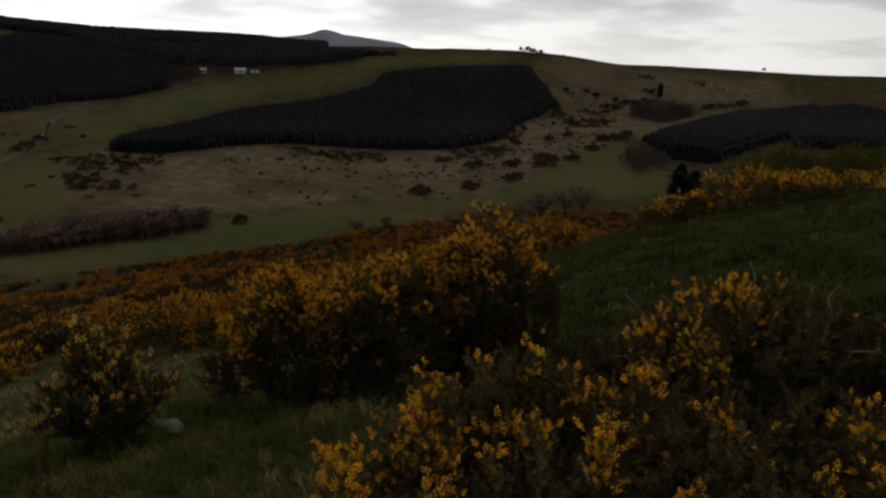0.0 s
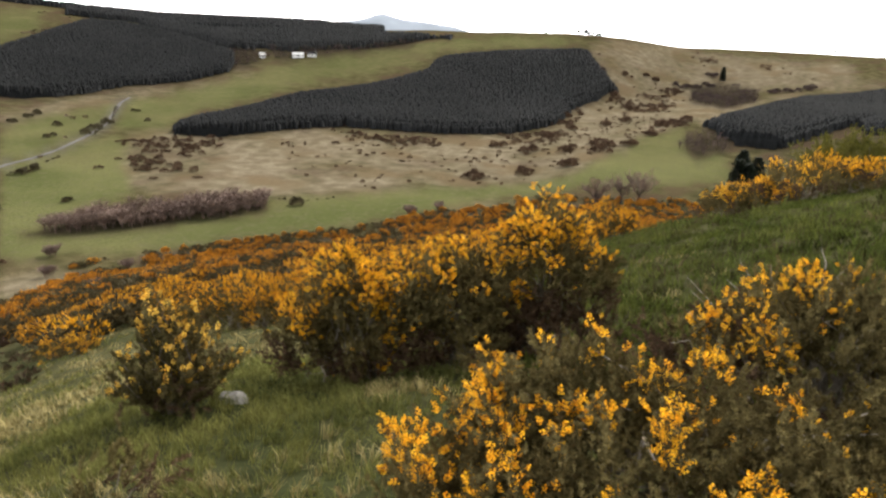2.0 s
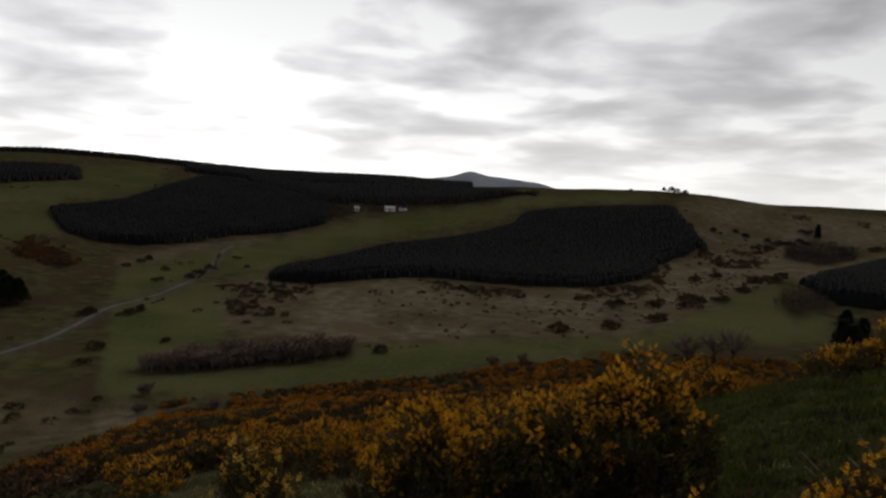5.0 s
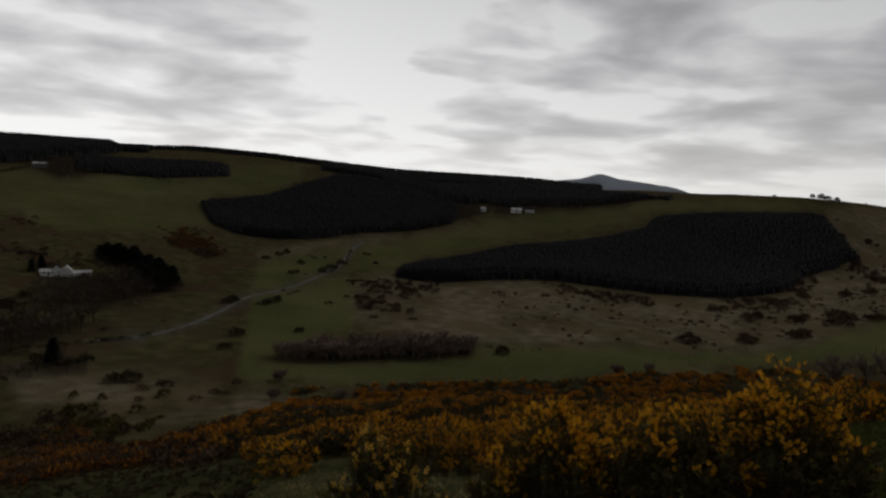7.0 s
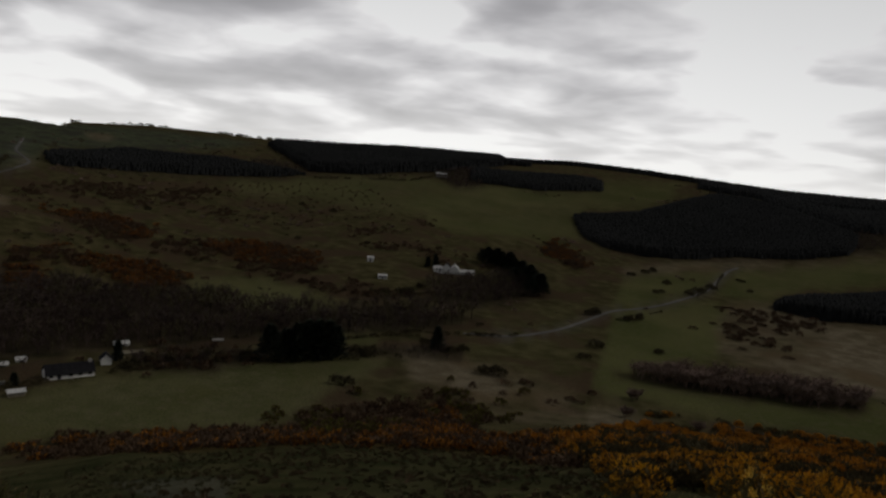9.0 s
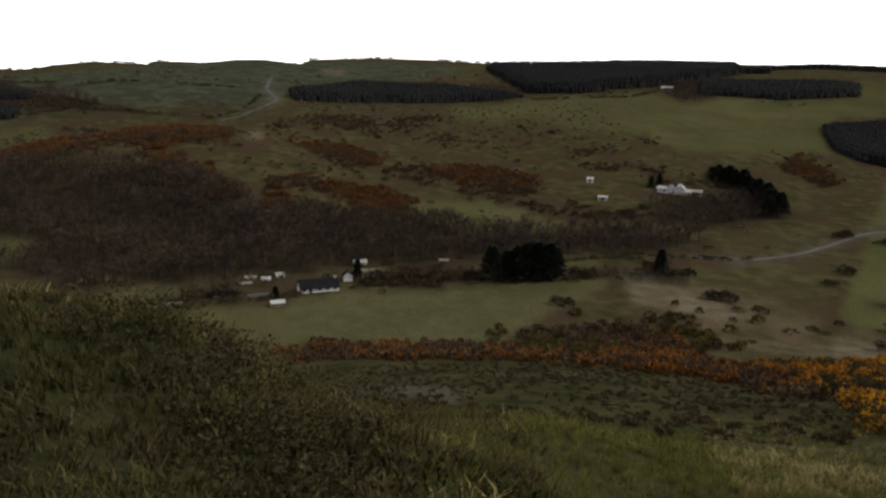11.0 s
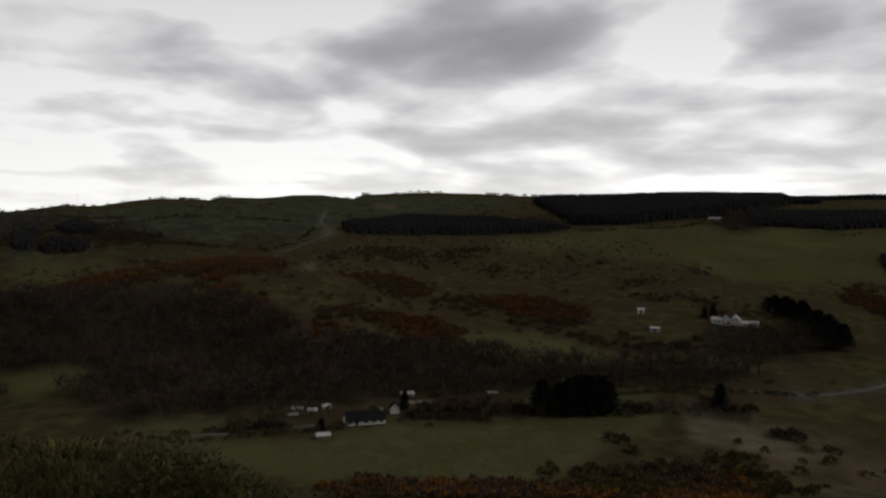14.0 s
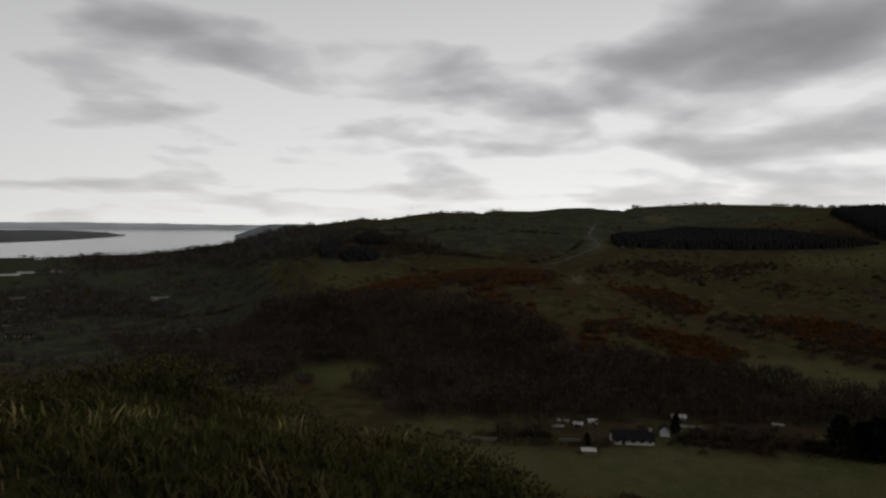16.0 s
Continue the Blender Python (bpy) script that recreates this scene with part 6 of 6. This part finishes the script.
def bare_tree(x, y, height, label, seed, name="bare_tree"):
    """A leafless tree with forking limbs and fine twigs."""
    rng = np.random.default_rng(seed)
    thing = tagged(new(name), label, "tree", group="leafless trees")
    thing.location = at(x, y, 0.2)
    trunk_top = np.array((rng.normal(0, 0.03), rng.normal(0, 0.03), 0.34)) * height
    v, f = stems((0, 0, 0), [trunk_top], rng, 0.042 * height, bends=4, sides=7)
    part("trunk", v, f, BARK, thing)
    limbs, twigs = [], []
    for k in range(9):
        a = 2.4 * k + rng.uniform(-0.4, 0.4)
        tip = np.array((math.cos(a) * rng.uniform(0.25, 0.62), math.sin(a) * rng.uniform(0.25, 0.62), rng.uniform(0.55, 0.95))) * height
        base = trunk_top * rng.uniform(0.65, 1.0)
        limbs.append(stems(base, [tip], rng, 0.019 * height, bends=4))
        for j in range(20):
            u = rng.uniform(0.35, 1)
            b = base * (1 - u) + tip * u
            e = b + np.append(rng.normal(0, 0.12, 2), abs(rng.normal(0.1, 0.07))) * height
            twigs.append(stems(b, [e], rng, 0.012 * height, bends=2, sides=3))
            for _ in range(3):
                c = b + (e - b) * rng.uniform(0.4, 1)
                twigs.append(stems(c, [c + np.append(rng.normal(0, 0.05, 2), abs(rng.normal(0.05, 0.03))) * height], rng, 0.009 * height, bends=1, sides=3))
    for v, f in limbs:
        part("limb", v, f, BARK, thing)
    v, f, _ = joined(twigs)
    part("crown", v, f, TWIG_RED, thing)
    return thing


def conifer_tree(x, y, height, width, label, seed, name="conifer_tree", group="conifers", crown_low=0.05):
    """An evergreen: a stem and a ragged crown of drooping sprays."""
    rng = np.random.default_rng(seed)
    thing = tagged(new(name), label, "tree", group=group)
    thing.location = at(x, y, 0.2)
    v, f = stems((0, 0, 0), [np.array((0, 0, height * 0.97))], rng, 0.02 * height, bends=3, sides=6)
    part("trunk", v, f, BARK, thing)
    n = 900
    u = rng.random(n) ** 0.8
    z = (crown_low + (1 - crown_low) * u) * height
    a = rng.uniform(0, 6.28, n)
    r = width * (1 - u) ** 0.62 * rng.uniform(0.35, 1.1, n) * (1 + 0.25 * np.sin(a * 3 + seed))
    p = np.stack([r * np.cos(a), r * np.sin(a), z], 1)
    out = np.stack([np.cos(a), np.sin(a), rng.uniform(-0.1, 0.5, n)], 1)
    s = np.stack([-np.sin(a), np.cos(a), np.zeros(n)], 1) * height * 0.035 * rng.uniform(0.6, 1.4, (n, 1))
    e = p + out * height * 0.09 * rng.uniform(0.6, 1.5, (n, 1))
    v = np.stack([p - s, p + s, e, p - (0, 0, 0.04 * height)], 1).reshape(-1, 3)
    i = np.arange(n) * 4
    f = np.concatenate([np.stack([i, i + 1, i + 2], 1), np.stack([i, i + 2, i + 3], 1)])
    part("crown", v, f, NEEDLES, thing)
    return thing


def shrubs():
    rng = np.random.default_rng(91)

    def patch(points, low, high, mat, label, name, copies=1, spread=2.0):
        for x, y in points:
            thing = tagged(new(name), label, "shrub", group=name)
            out = []
            for k in range(copies):
                (lv, lf), (hv, hf) = clump_shape(rng, 110, 60, 0.3, 0.26)
                s = rng.uniform(low, high)
                dx, dy = rng.normal(0, spread, 2) * (k > 0)
                q = np.array([[dx, dy, ground(x + dx, y + dy) - ground(x, y)]])
                out += [scattered(lv, lf, q, np.array([[s, s * 0.9]]), rng.uniform(0, 6.3, 1)), scattered(hv, hf, q, np.array([[s, s * 0.9]]), rng.uniform(0, 6.3, 1))]
            v, f, _ = joined(out)
            thing.location = at(x, y, 0.2)
            part("foliage", v, f, mat, thing)
            vs, fs, _ = joined([stems((0, 0, 0), [np.append(rng.normal(0, 0.5, 2), 1.1) * low], rng, 0.05, bends=2, sides=3) for _ in range(5)])
            part("stem", vs, fs, BARK, thing)

    heath = bpy.data.materials["heath_scrub"]
    patch(CLUMPS, 1.8, 3.2, heath, "dark brown gorse clump on the tan slope", "hill_clump", 4, 2.6)
    patch(GLEN, 2.2, 4.0, TWIG, "dark leafless scrub along the side glen", "glen_shrub", 4, 4.0)
    for x, y in THORNS:
        thing = tagged(new("thorn_bush"), "rounded grey leafless thorn bush among the gorse", "shrub", group="thorn_bush")
        thing.location = at(x, y, 0.3)
        q = np.column_stack([rng.normal(0, 0.6, (7, 2)), np.zeros(7)])
        h = rng.uniform(0.7, 1.15, 7) * min(max(math.hypot(x, y) * 0.017, 1.2), 3.8)
        v, f = scattered(*bare_shape(rng, 320, 14), q, np.column_stack([h * 1.5, h]), rng.uniform(0, 6.3, 7))
        part("crown", v, f, TWIG_RED, thing)
        v, f, _ = joined([stems(p, [p + (0.1, 0.05, 1.0)], rng, 0.05, bends=2, sides=4) for p in q])
        part("stem", v, f, BARK, thing)
    patch(VALE, 1.4, 2.6, BUSH, "dull olive-brown field shrub", "field_shrub", 2, 1.6)


def trees():
    leafless_woods()
    for k, (x, y) in enumerate(LOWTREES):
        bare_tree(x, y, (10.5, 10.5, 12.5)[k], "leafless hawthorn standing above the gorse", 100 + k)
    for k, (x, y) in enumerate(PINES):
        conifer_tree(x, y, (12, 11, 12, 10)[k], 3.6, "dark shaggy pine at the edge of the plantation", 110 + k, crown_low=0.25)
    for k, (x, y) in enumerate(BLOCK):
        conifer_tree(x, y, (11.2, 9.6, 11.4, 12.0, 12.2, 11.8, 10.2)[k], 3.9, "tall dark cypress in the shelter belt by the field", 120 + k)
    for k, (x, y) in enumerate(LONE):
        conifer_tree(x, y, (8.5, 7, 6, 6, 3.5)[k], (2.2, 1.8, 1.6, 1.5, 1.1)[k], "single dark conifer near the houses", 130 + k)
    between = [((p[0] + q[0]) / 2, (p[1] + q[1]) / 2) for p, q in zip(ROW[:8], ROW[1:8])]
    for k, (x, y) in enumerate(ROW + between):
        conifer_tree(x, y, 8 + (k % 4), 5.2, "dark pine in the row behind the white farmhouse", 140 + k, crown_low=0.15)
    for x, y in GLENPINE:
        conifer_tree(x, y, 13, 2.8, "single pine in the side glen", 150)
    for k, (x, y) in enumerate(SKYTREES):
        conifer_tree(x, y, (4, 6, 8, 7, 6.5, 3, 5)[k], (2.5, 2.5, 5, 5, 4, 2, 3)[k], "wind-bent pine on the skyline", 160 + k, crown_low=0.4)
    shrubs()


trees()


def skyline_masts():
    steel = two_tone("galvanised_steel", (0.22, 0.23, 0.24), (0.34, 0.35, 0.36), 1.5, rough_=0.5, spec=0.4)
    rng = np.random.default_rng(165)
    for x, y in MASTS:
        thing = tagged(new("mast"), "thin grey steel mast on the far hill crest", "mast", group="masts")
        thing.location = at(x, y, 0.3)
        part("pole", *stems((0, 0, 0), [np.array((0.0, 0.0, 17.0))], rng, 0.22, bends=1, sides=6), steel, thing)
        part("antenna", *stems((0, 0, 15.5), [np.array((0.9, 0.3, 17.5))], rng, 0.12, bends=1, sides=5), steel, thing)


skyline_masts()


def crest_woods():
    """Belts of conifers along the skyline."""
    rng = np.random.default_rng(171)
    mat = bpy.data.materials["hazed_spruce_needles"]
    az, far = np.arange(-55, -9.4, 0.5), along(FAR, np.arange(-55, -9.4, 0.5))
    pts = []
    for a, row in zip(az, far):
        inner = row[3] - (150 if a < -44 else 45 if a < -31 else 110)
        for r in np.arange(inner, row[3] + 25, 5.5):
            pts.append((r * math.sin(radians(a)), r * math.cos(radians(a))))
            for j in (0.13, 0.26, 0.38):
                b = radians(a + j)
                pts.append((r * math.sin(b), r * math.cos(b)))
    p = np.array(pts) + rng.normal(0, 1.6, (len(pts), 2))
    p = p[rough(p[:, 0], p[:, 1], 60, 172) > -0.5]
    p = np.column_stack([p, grounds(p[:, 0], p[:, 1])])
    # scattered trees on the open skyline to the left
    az = rng.uniform(-111, -55, 420)
    row = along(FAR, az)
    r = row[:, 3] + rng.normal(-38, 22, len(az))
    q = np.stack([r * np.sin(np.radians(az)), r * np.cos(np.radians(az))], 1)
    q = q[rough(az * 10, az * 0, 25, 173) + rng.normal(0, 0.1, len(az)) > 0.12]
    q = np.column_stack([q, grounds(q[:, 0], q[:, 1]) - 0.4])
    h = rng.uniform(1.2, 3.0, len(q))
    (lv, lf), _ = clump_shape(rng, 60, 10, 0.32, 0.26)
    v, f = scattered(lv, lf, q, np.column_stack([h * 1.3, h]), rng.uniform(0, 6.3, len(q)))
    tagged(new("skyline_scrub", mesh_of("skyline_scrub", v, f, [BUSH])), "dark scrub dotted along the hill crest", "shrubs", kind="stuff")
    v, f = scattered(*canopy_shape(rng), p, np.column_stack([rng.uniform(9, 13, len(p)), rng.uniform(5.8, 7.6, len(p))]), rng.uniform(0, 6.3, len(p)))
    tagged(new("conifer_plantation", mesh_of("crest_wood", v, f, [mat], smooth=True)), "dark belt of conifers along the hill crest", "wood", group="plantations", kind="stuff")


crest_woods()


def hedge(line, label, seed, size=1.2, step=1.8, mat=None):
    rng = np.random.default_rng(seed)
    pts = []
    for (x1, y1), (x2, y2) in zip(line, line[1:]):
        n = max(int(math.hypot(x2 - x1, y2 - y1) / step), 1)
        pts += [(x1 + (x2 - x1) * k / n, y1 + (y2 - y1) * k / n) for k in range(n)]
    p = np.array(pts) + rng.normal(0, 0.5, (len(pts), 2))
    p = p[rng.random(len(p)) < 0.8]
    p = np.column_stack([p, grounds(p[:, 0], p[:, 1]) - 0.2])
    (lv, lf), (hv, hf) = clump_shape(rng, 60, 40, 0.3, 0.26)
    s = rng.uniform(0.6, 1.3, len(p)) * size
    v, f, _ = joined([scattered(lv, lf, p, s, rng.uniform(0, 6.3, len(p))), scattered(hv, hf, p, s, rng.uniform(0, 6.3, len(p)))])
    tagged(new("hedge", mesh_of("hedge", v, f, [mat or BUSH])), label, "hedge", kind="stuff")


for k, line in enumerate(HEDGE):
    far = math.hypot(*line[0]) > 420
    hedge(line, "ragged roadside hedge" if k == 7 else "dark hedge between upland fields" if far else "low field hedge in winter brown", 180 + k,
          size=1.9 if far else 0.8 if 7 <= k <= 9 else 1.1, step=2.6 if far else 1.6)


# ---- buildings ----
RENDER_WHITE = two_tone("white_render", (0.76, 0.76, 0.74), (0.87, 0.87, 0.85), 0.8, fine=6, rough_=0.85, bump=0.2)
HARLING = two_tone("grey_harling", (0.24, 0.23, 0.22), (0.36, 0.35, 0.33), 0.8, fine=6, rough_=0.9, bump=0.2)
SLATE = two_tone("dark_slate", (0.014, 0.014, 0.016), (0.028, 0.027, 0.030), 0.7, fine=5, rough_=0.95, spec=0.05)
PALE_ROOF = two_tone("pale_sheet_roof", (0.50, 0.50, 0.50), (0.70, 0.70, 0.69), 0.5, fine=4, rough_=0.5, spec=0.4)
TIMBER = two_tone("weathered_timber", (0.16, 0.14, 0.10), (0.30, 0.27, 0.20), 1.5, fine=9, rough_=0.9)
FRAME_PAINT = two_tone("window_paint", (0.55, 0.55, 0.53), (0.7, 0.7, 0.68), 2, rough_=0.5)
DOOR_PAINT = two_tone("dark_door_paint", (0.03, 0.035, 0.04), (0.06, 0.06, 0.065), 2, rough_=0.5)
PANE = material("window_glass", 0.08, 0.6)[0]
PANE.node_tree.nodes["Principled BSDF"].inputs["Base Color"].default_value = (0.015, 0.018, 0.02, 1)


def block(name, lo, hi, mat, parent, bevel=0.0, label=""):
    bm = bmesh.new()
    bmesh.ops.create_cube(bm, size=1)
    for v in bm.verts:
        v.co = Vector([lo[k] + (v.co[k] + 0.5) * (hi[k] - lo[k]) for k in range(3)])
    if bevel:
        bmesh.ops.bevel(bm, geom=bm.edges[:], offset=bevel, segments=1, affect="EDGES")
    me = bpy.data.meshes.new(name)
    bm.to_mesh(me)
    bm.free()
    me.materials.append(mat)
    ob = new(name, me)
    ob.parent = parent
    if label:
        tagged(ob, label)
    return ob


def house(x, y, turn, length, depth, wall_h, roof_h, label, wall=None, roof=None, windows=4, chimneys=1, category="house", name="house", door_at=0.0, lift=0.0,
          group="houses"):
    """A gabled building: walls, a pitched roof with eaves, doors, windows with frames and panes, chimneys."""
    wall, roof = wall or RENDER_WHITE, roof or SLATE
    thing = tagged(new(name), label, category, group=group)
    thing.location = (x, y, ground(x, y) + lift)
    thing.rotation_euler = (0, 0, turn)
    a, b = length / 2, depth / 2
    bm = bmesh.new()
    foot = -1.2
    ring = [(-b, foot), (b, foot), (b, wall_h), (0, wall_h + roof_h), (-b, wall_h)]
    ends = [[bm.verts.new((s * a, yy, zz)) for yy, zz in ring] for s in (-1, 1)]
    bm.faces.new(ends[0][::-1])
    bm.faces.new(ends[1])
    for k in range(5):
        if k not in (2, 3):
            bm.faces.new((ends[0][k], ends[0][(k + 1) % 5], ends[1][(k + 1) % 5], ends[1][k]))
    me = bpy.data.meshes.new("wall")
    bmesh.ops.recalc_face_normals(bm, faces=bm.faces[:])
    bm.to_mesh(me)
    bm.free()
    me.materials.append(wall)
    w = new("wall", me)
    w.parent = thing
    # two roof slopes with thickness, in one roof
    bm = bmesh.new()
    o, t = 0.35, 0.14
    k = roof_h / b
    prof = [(-b - o, wall_h - o * k), (0, wall_h + roof_h), (b + o, wall_h - o * k), (b + o, wall_h - o * k + t), (0, wall_h + roof_h + t * 1.3), (-b - o, wall_h - o * k + t)]
    e = [[bm.verts.new((s * (a + 0.25), yy, zz + 0.01)) for yy, zz in prof] for s in (-1, 1)]
    for side, rev in ((e[0], True), (e[1], False)):
        for quad in ((0, 1, 4, 5), (1, 2, 3, 4)):
            bm.faces.new([side[i] for i in (quad[::-1] if rev else quad)])
    for i in range(6):
        bm.faces.new((e[0][i], e[0][(i + 1) % 6], e[1][(i + 1) % 6], e[1][i]))
    bmesh.ops.recalc_face_normals(bm, faces=bm.faces[:])
    me = bpy.data.meshes.new("roof")
    bm.to_mesh(me)
    bm.free()
    me.materials.append(roof)
    r = new("roof", me)
    r.parent = thing
    for c in range(chimneys):
        cx = (-a + 0.6, a - 0.6, 0.0)[c]
        ch = block("chimney", (cx - 0.4, -0.35, wall_h + roof_h - 0.5), (cx + 0.4, 0.35, wall_h + roof_h + 0.6), HARLING, r, 0.04)
        block("chimney_pot", (cx - 0.12, -0.12, wall_h + roof_h + 0.6), (cx + 0.12, 0.12, wall_h + roof_h + 0.9), TIMBER, thing, 0.03)
    for side in (-1, 1):
        yy = side * b
        for i in range(windows):
            wx = -a + length * (i + 0.5) / max(windows, 1)
            if abs(wx - door_at) < 0.9:
                continue
            win = block("window", (wx - 0.55, min(yy, yy + side * 0.06), wall_h * 0.34), (wx + 0.55, max(yy, yy + side * 0.06), wall_h * 0.86), FRAME_PAINT, thing, 0.02)
            block("pane", (wx - 0.45, min(yy + side * 0.062, yy + side * 0.075), wall_h * 0.34 + 0.1), (wx + 0.45, max(yy + side * 0.062, yy + side * 0.075), wall_h * 0.86 - 0.1), PANE, win)
        if windows:
            block("door", (door_at - 0.45, min(yy, yy + side * 0.05), 0.0), (door_at + 0.45, max(yy, yy + side * 0.05), min(2.05, wall_h - 0.2)), DOOR_PAINT, thing, 0.02)
    return thing


def face(x, y):
    """The turn that sets a long side towards the viewpoint's side of the valley."""
    return math.atan2(y, x) + math.pi / 2


def rubble_wall(line, label):
    """A low dry wall of separate coping stones on a rough core."""
    rng = np.random.default_rng(195)
    thing = tagged(new("field_wall"), label, "wall", group="field walls")
    (x1, y1), (x2, y2) = line
    long = math.hypot(x2 - x1, y2 - y1)
    thing.location = (x1, y1, ground(x1, y1))
    thing.rotation_euler = (0, 0, math.atan2(y2 - y1, x2 - x1))
    n = max(int(long / 0.8), 2)
    for k in range(n):
        u = (k + 0.5) / n
        z = ground(x1 + (x2 - x1) * u, y1 + (y2 - y1) * u) - ground(x1, y1)
        w = long / n * 0.48
        block("wall_section", (u * long - w, -0.25, z - 0.5), (u * long + w, 0.25, z + 0.55 + rng.uniform(-0.06, 0.06)), STONE, thing, 0.06)
        block("coping_stone", (u * long - w * 0.9, -0.3, z + 0.6), (u * long + w * 0.9, 0.3, z + 0.76 + rng.uniform(0, 0.08)), STONE, thing, 0.05)


def buildings():
    c = HOUSES
    # the long white cottage at the field's edge, with its neighbour
    along_field = math.atan2(c[1][1] - c[0][1], c[1][0] - c[0][0])
    square = face(*c[0])
    turn = square + 0.3 * ((along_field - square + math.pi / 2) % math.pi - math.pi / 2)
    house((c[0][0] + c[1][0]) / 2 - 1.2, (c[0][1] + c[1][1]) / 2 - 1, turn, 11.0, 4.6, 1.35, 1.9, "long white cottage with a dark slate roof", windows=5, chimneys=1, door_at=2.6)
    house(c[2][0] - 4.5, c[2][1] + 3.5, turn + 1.4, 2.8, 2.6, 1.8, 1.2, "small white gabled outbuilding beside the cottage", windows=1, chimneys=0, category="outbuilding", name="outbuilding", group="outbuildings")
    # the white farmhouse: gabled blocks and low wings stepping up the garden
    x, y = c[3]
    t = face(x, y)
    dx, dy = math.cos(t), math.sin(t)
    for along_, back, turned, size, lift, label, kind, roof in (
            (-0.6, 0.0, 1.57, (5.6, 4.2, 2.5, 1.7), 0.0, "white gabled farmhouse among bare trees", "farmhouse", PALE_ROOF),
            (-6.6, -0.6, 0.06, (8.0, 3.4, 1.5, 0.9), -0.1, "low white farm wing with a pale roof", "farm_building", PALE_ROOF),
            (3.4, 3.6, 1.5, (4.6, 3.4, 2.6, 1.6), 1.3, "white gabled block behind the farmhouse", "farm_building", SLATE),
            (6.6, 2.2, -0.12, (6.4, 3.2, 1.5, 0.9), 0.7, "white farm steading joined to the farmhouse", "farm_building", PALE_ROOF),
            (7.0, -2.4, 0.1, (7.0, 1.6, 0.9, 0.5), 0.0, "long low white garden building by the farmhouse", "farm_building", PALE_ROOF)):
        house(x + dx * along_ - dy * back, y + dy * along_ + dx * back, t + turned, *size, label, windows=2, chimneys=1 if kind == "farmhouse" else 0, roof=roof,
              category="house" if kind == "farmhouse" else "farm building", name=kind, group="farm buildings", lift=lift)
    house(*c[4], face(*c[4]), 3.2, 2.4, 1.9, 0.6, "small white hut in the paddock", windows=1, chimneys=0, roof=PALE_ROOF, category="shed", name="shed", group="sheds")
    house(*c[5], face(*c[5]), 4.2, 2.2, 1.4, 0.4, "low white shed by the garden wall", windows=2, chimneys=0, roof=PALE_ROOF, category="shed", name="shed", group="sheds")
    # sheds, vans and roofs along the lane behind the cottage
    for place, turned, size, label, wall, roof in (
            (LANE[0], 0.0, (2.4, 1.4, 0.7, 0.4), "pale glasshouse behind the cottage", HARLING, PALE_ROOF),
            (LANE[1], 0.1, (2.4, 1.5, 0.8, 0.4), "white shed in the cottage garden", RENDER_WHITE, PALE_ROOF),
            (LANE[2], -0.1, (3.0, 1.4, 0.5, 0.3), "low grey shed beside the lane", HARLING, HARLING),
            (LANE[3], 0.15, (3.2, 1.2, 0.35, 0.25), "low grey lean-to with a felt roof", HARLING, HARLING),
            (LANE[4], 0.2, (4.0, 2.0, 0.8, 0.5), "white roadside shed with a sheet roof", RENDER_WHITE, PALE_ROOF),
            (LANE[5], 0.1, (6.5, 1.8, 0.5, 0.4), "long buff timber byre by the lane", TIMBER, TIMBER),
            (LANE[6], 0.0, (3.0, 1.2, 0.4, 0.25), "low grey shed at the far end of the lane", HARLING, HARLING)):
        house(*place, face(*place) + turned, *size, label, windows=2, chimneys=0, wall=wall, roof=roof, category="shed", name="shed", group="sheds")
    for line, label in ((WALL_A, "low pale rubble wall at the field's edge"), (WALL_B, "low pale garden wall below the sheds")):
        rubble_wall(line, label)
    house(*CREST_FARM, face(*CREST_FARM), 11, 5, 2.6, 1.5, "pale grey farm building below the crest wood", windows=3, chimneys=1, wall=HARLING, roof=PALE_ROOF, category="farm building",
          name="farm_building", group="farm buildings")
    house(*c[6], turn, 3.4, 1.9, 1.1, 0.4, "pale timber shelter in the field corner", windows=0, chimneys=0, wall=TIMBER, roof=PALE_ROOF, category="shed", name="shed", group="sheds")
    house(*c[7], face(*c[7]), 4.6, 2.6, 1.0, 0.8, "grey shed with a slate roof by the trees", windows=1, chimneys=0, wall=HARLING, category="shed", name="shed", group="sheds")
    for k, (x, y) in enumerate(FARHOUSE):
        house(x, y, face(x, y) + 0.1 * k, (9, 7, 4)[k], 5, 2.2, 1.6, "distant white farm steading by the wood", windows=4, chimneys=1, roof=PALE_ROOF if k != 1 else SLATE,
              category="farm building", name="farm_building", group="farm buildings")
    rng = np.random.default_rng(191)
    for x, y, length, depth, high, white in TOWN:
        big = length > 14
        house(x, y, face(x, y) + rng.uniform(-0.3, 0.3), length, depth, high, high * (0.3 if big else 0.7),
              "long pale shed on the edge of the town" if big else "whitewashed house in the town" if white else "grey slated house in the town below the hill",
              windows=4 if big else 2, chimneys=0 if big or high < 1.5 else 1, wall=RENDER_WHITE if white else HARLING, roof=PALE_ROOF if white and big else HARLING if big else SLATE)


buildings()
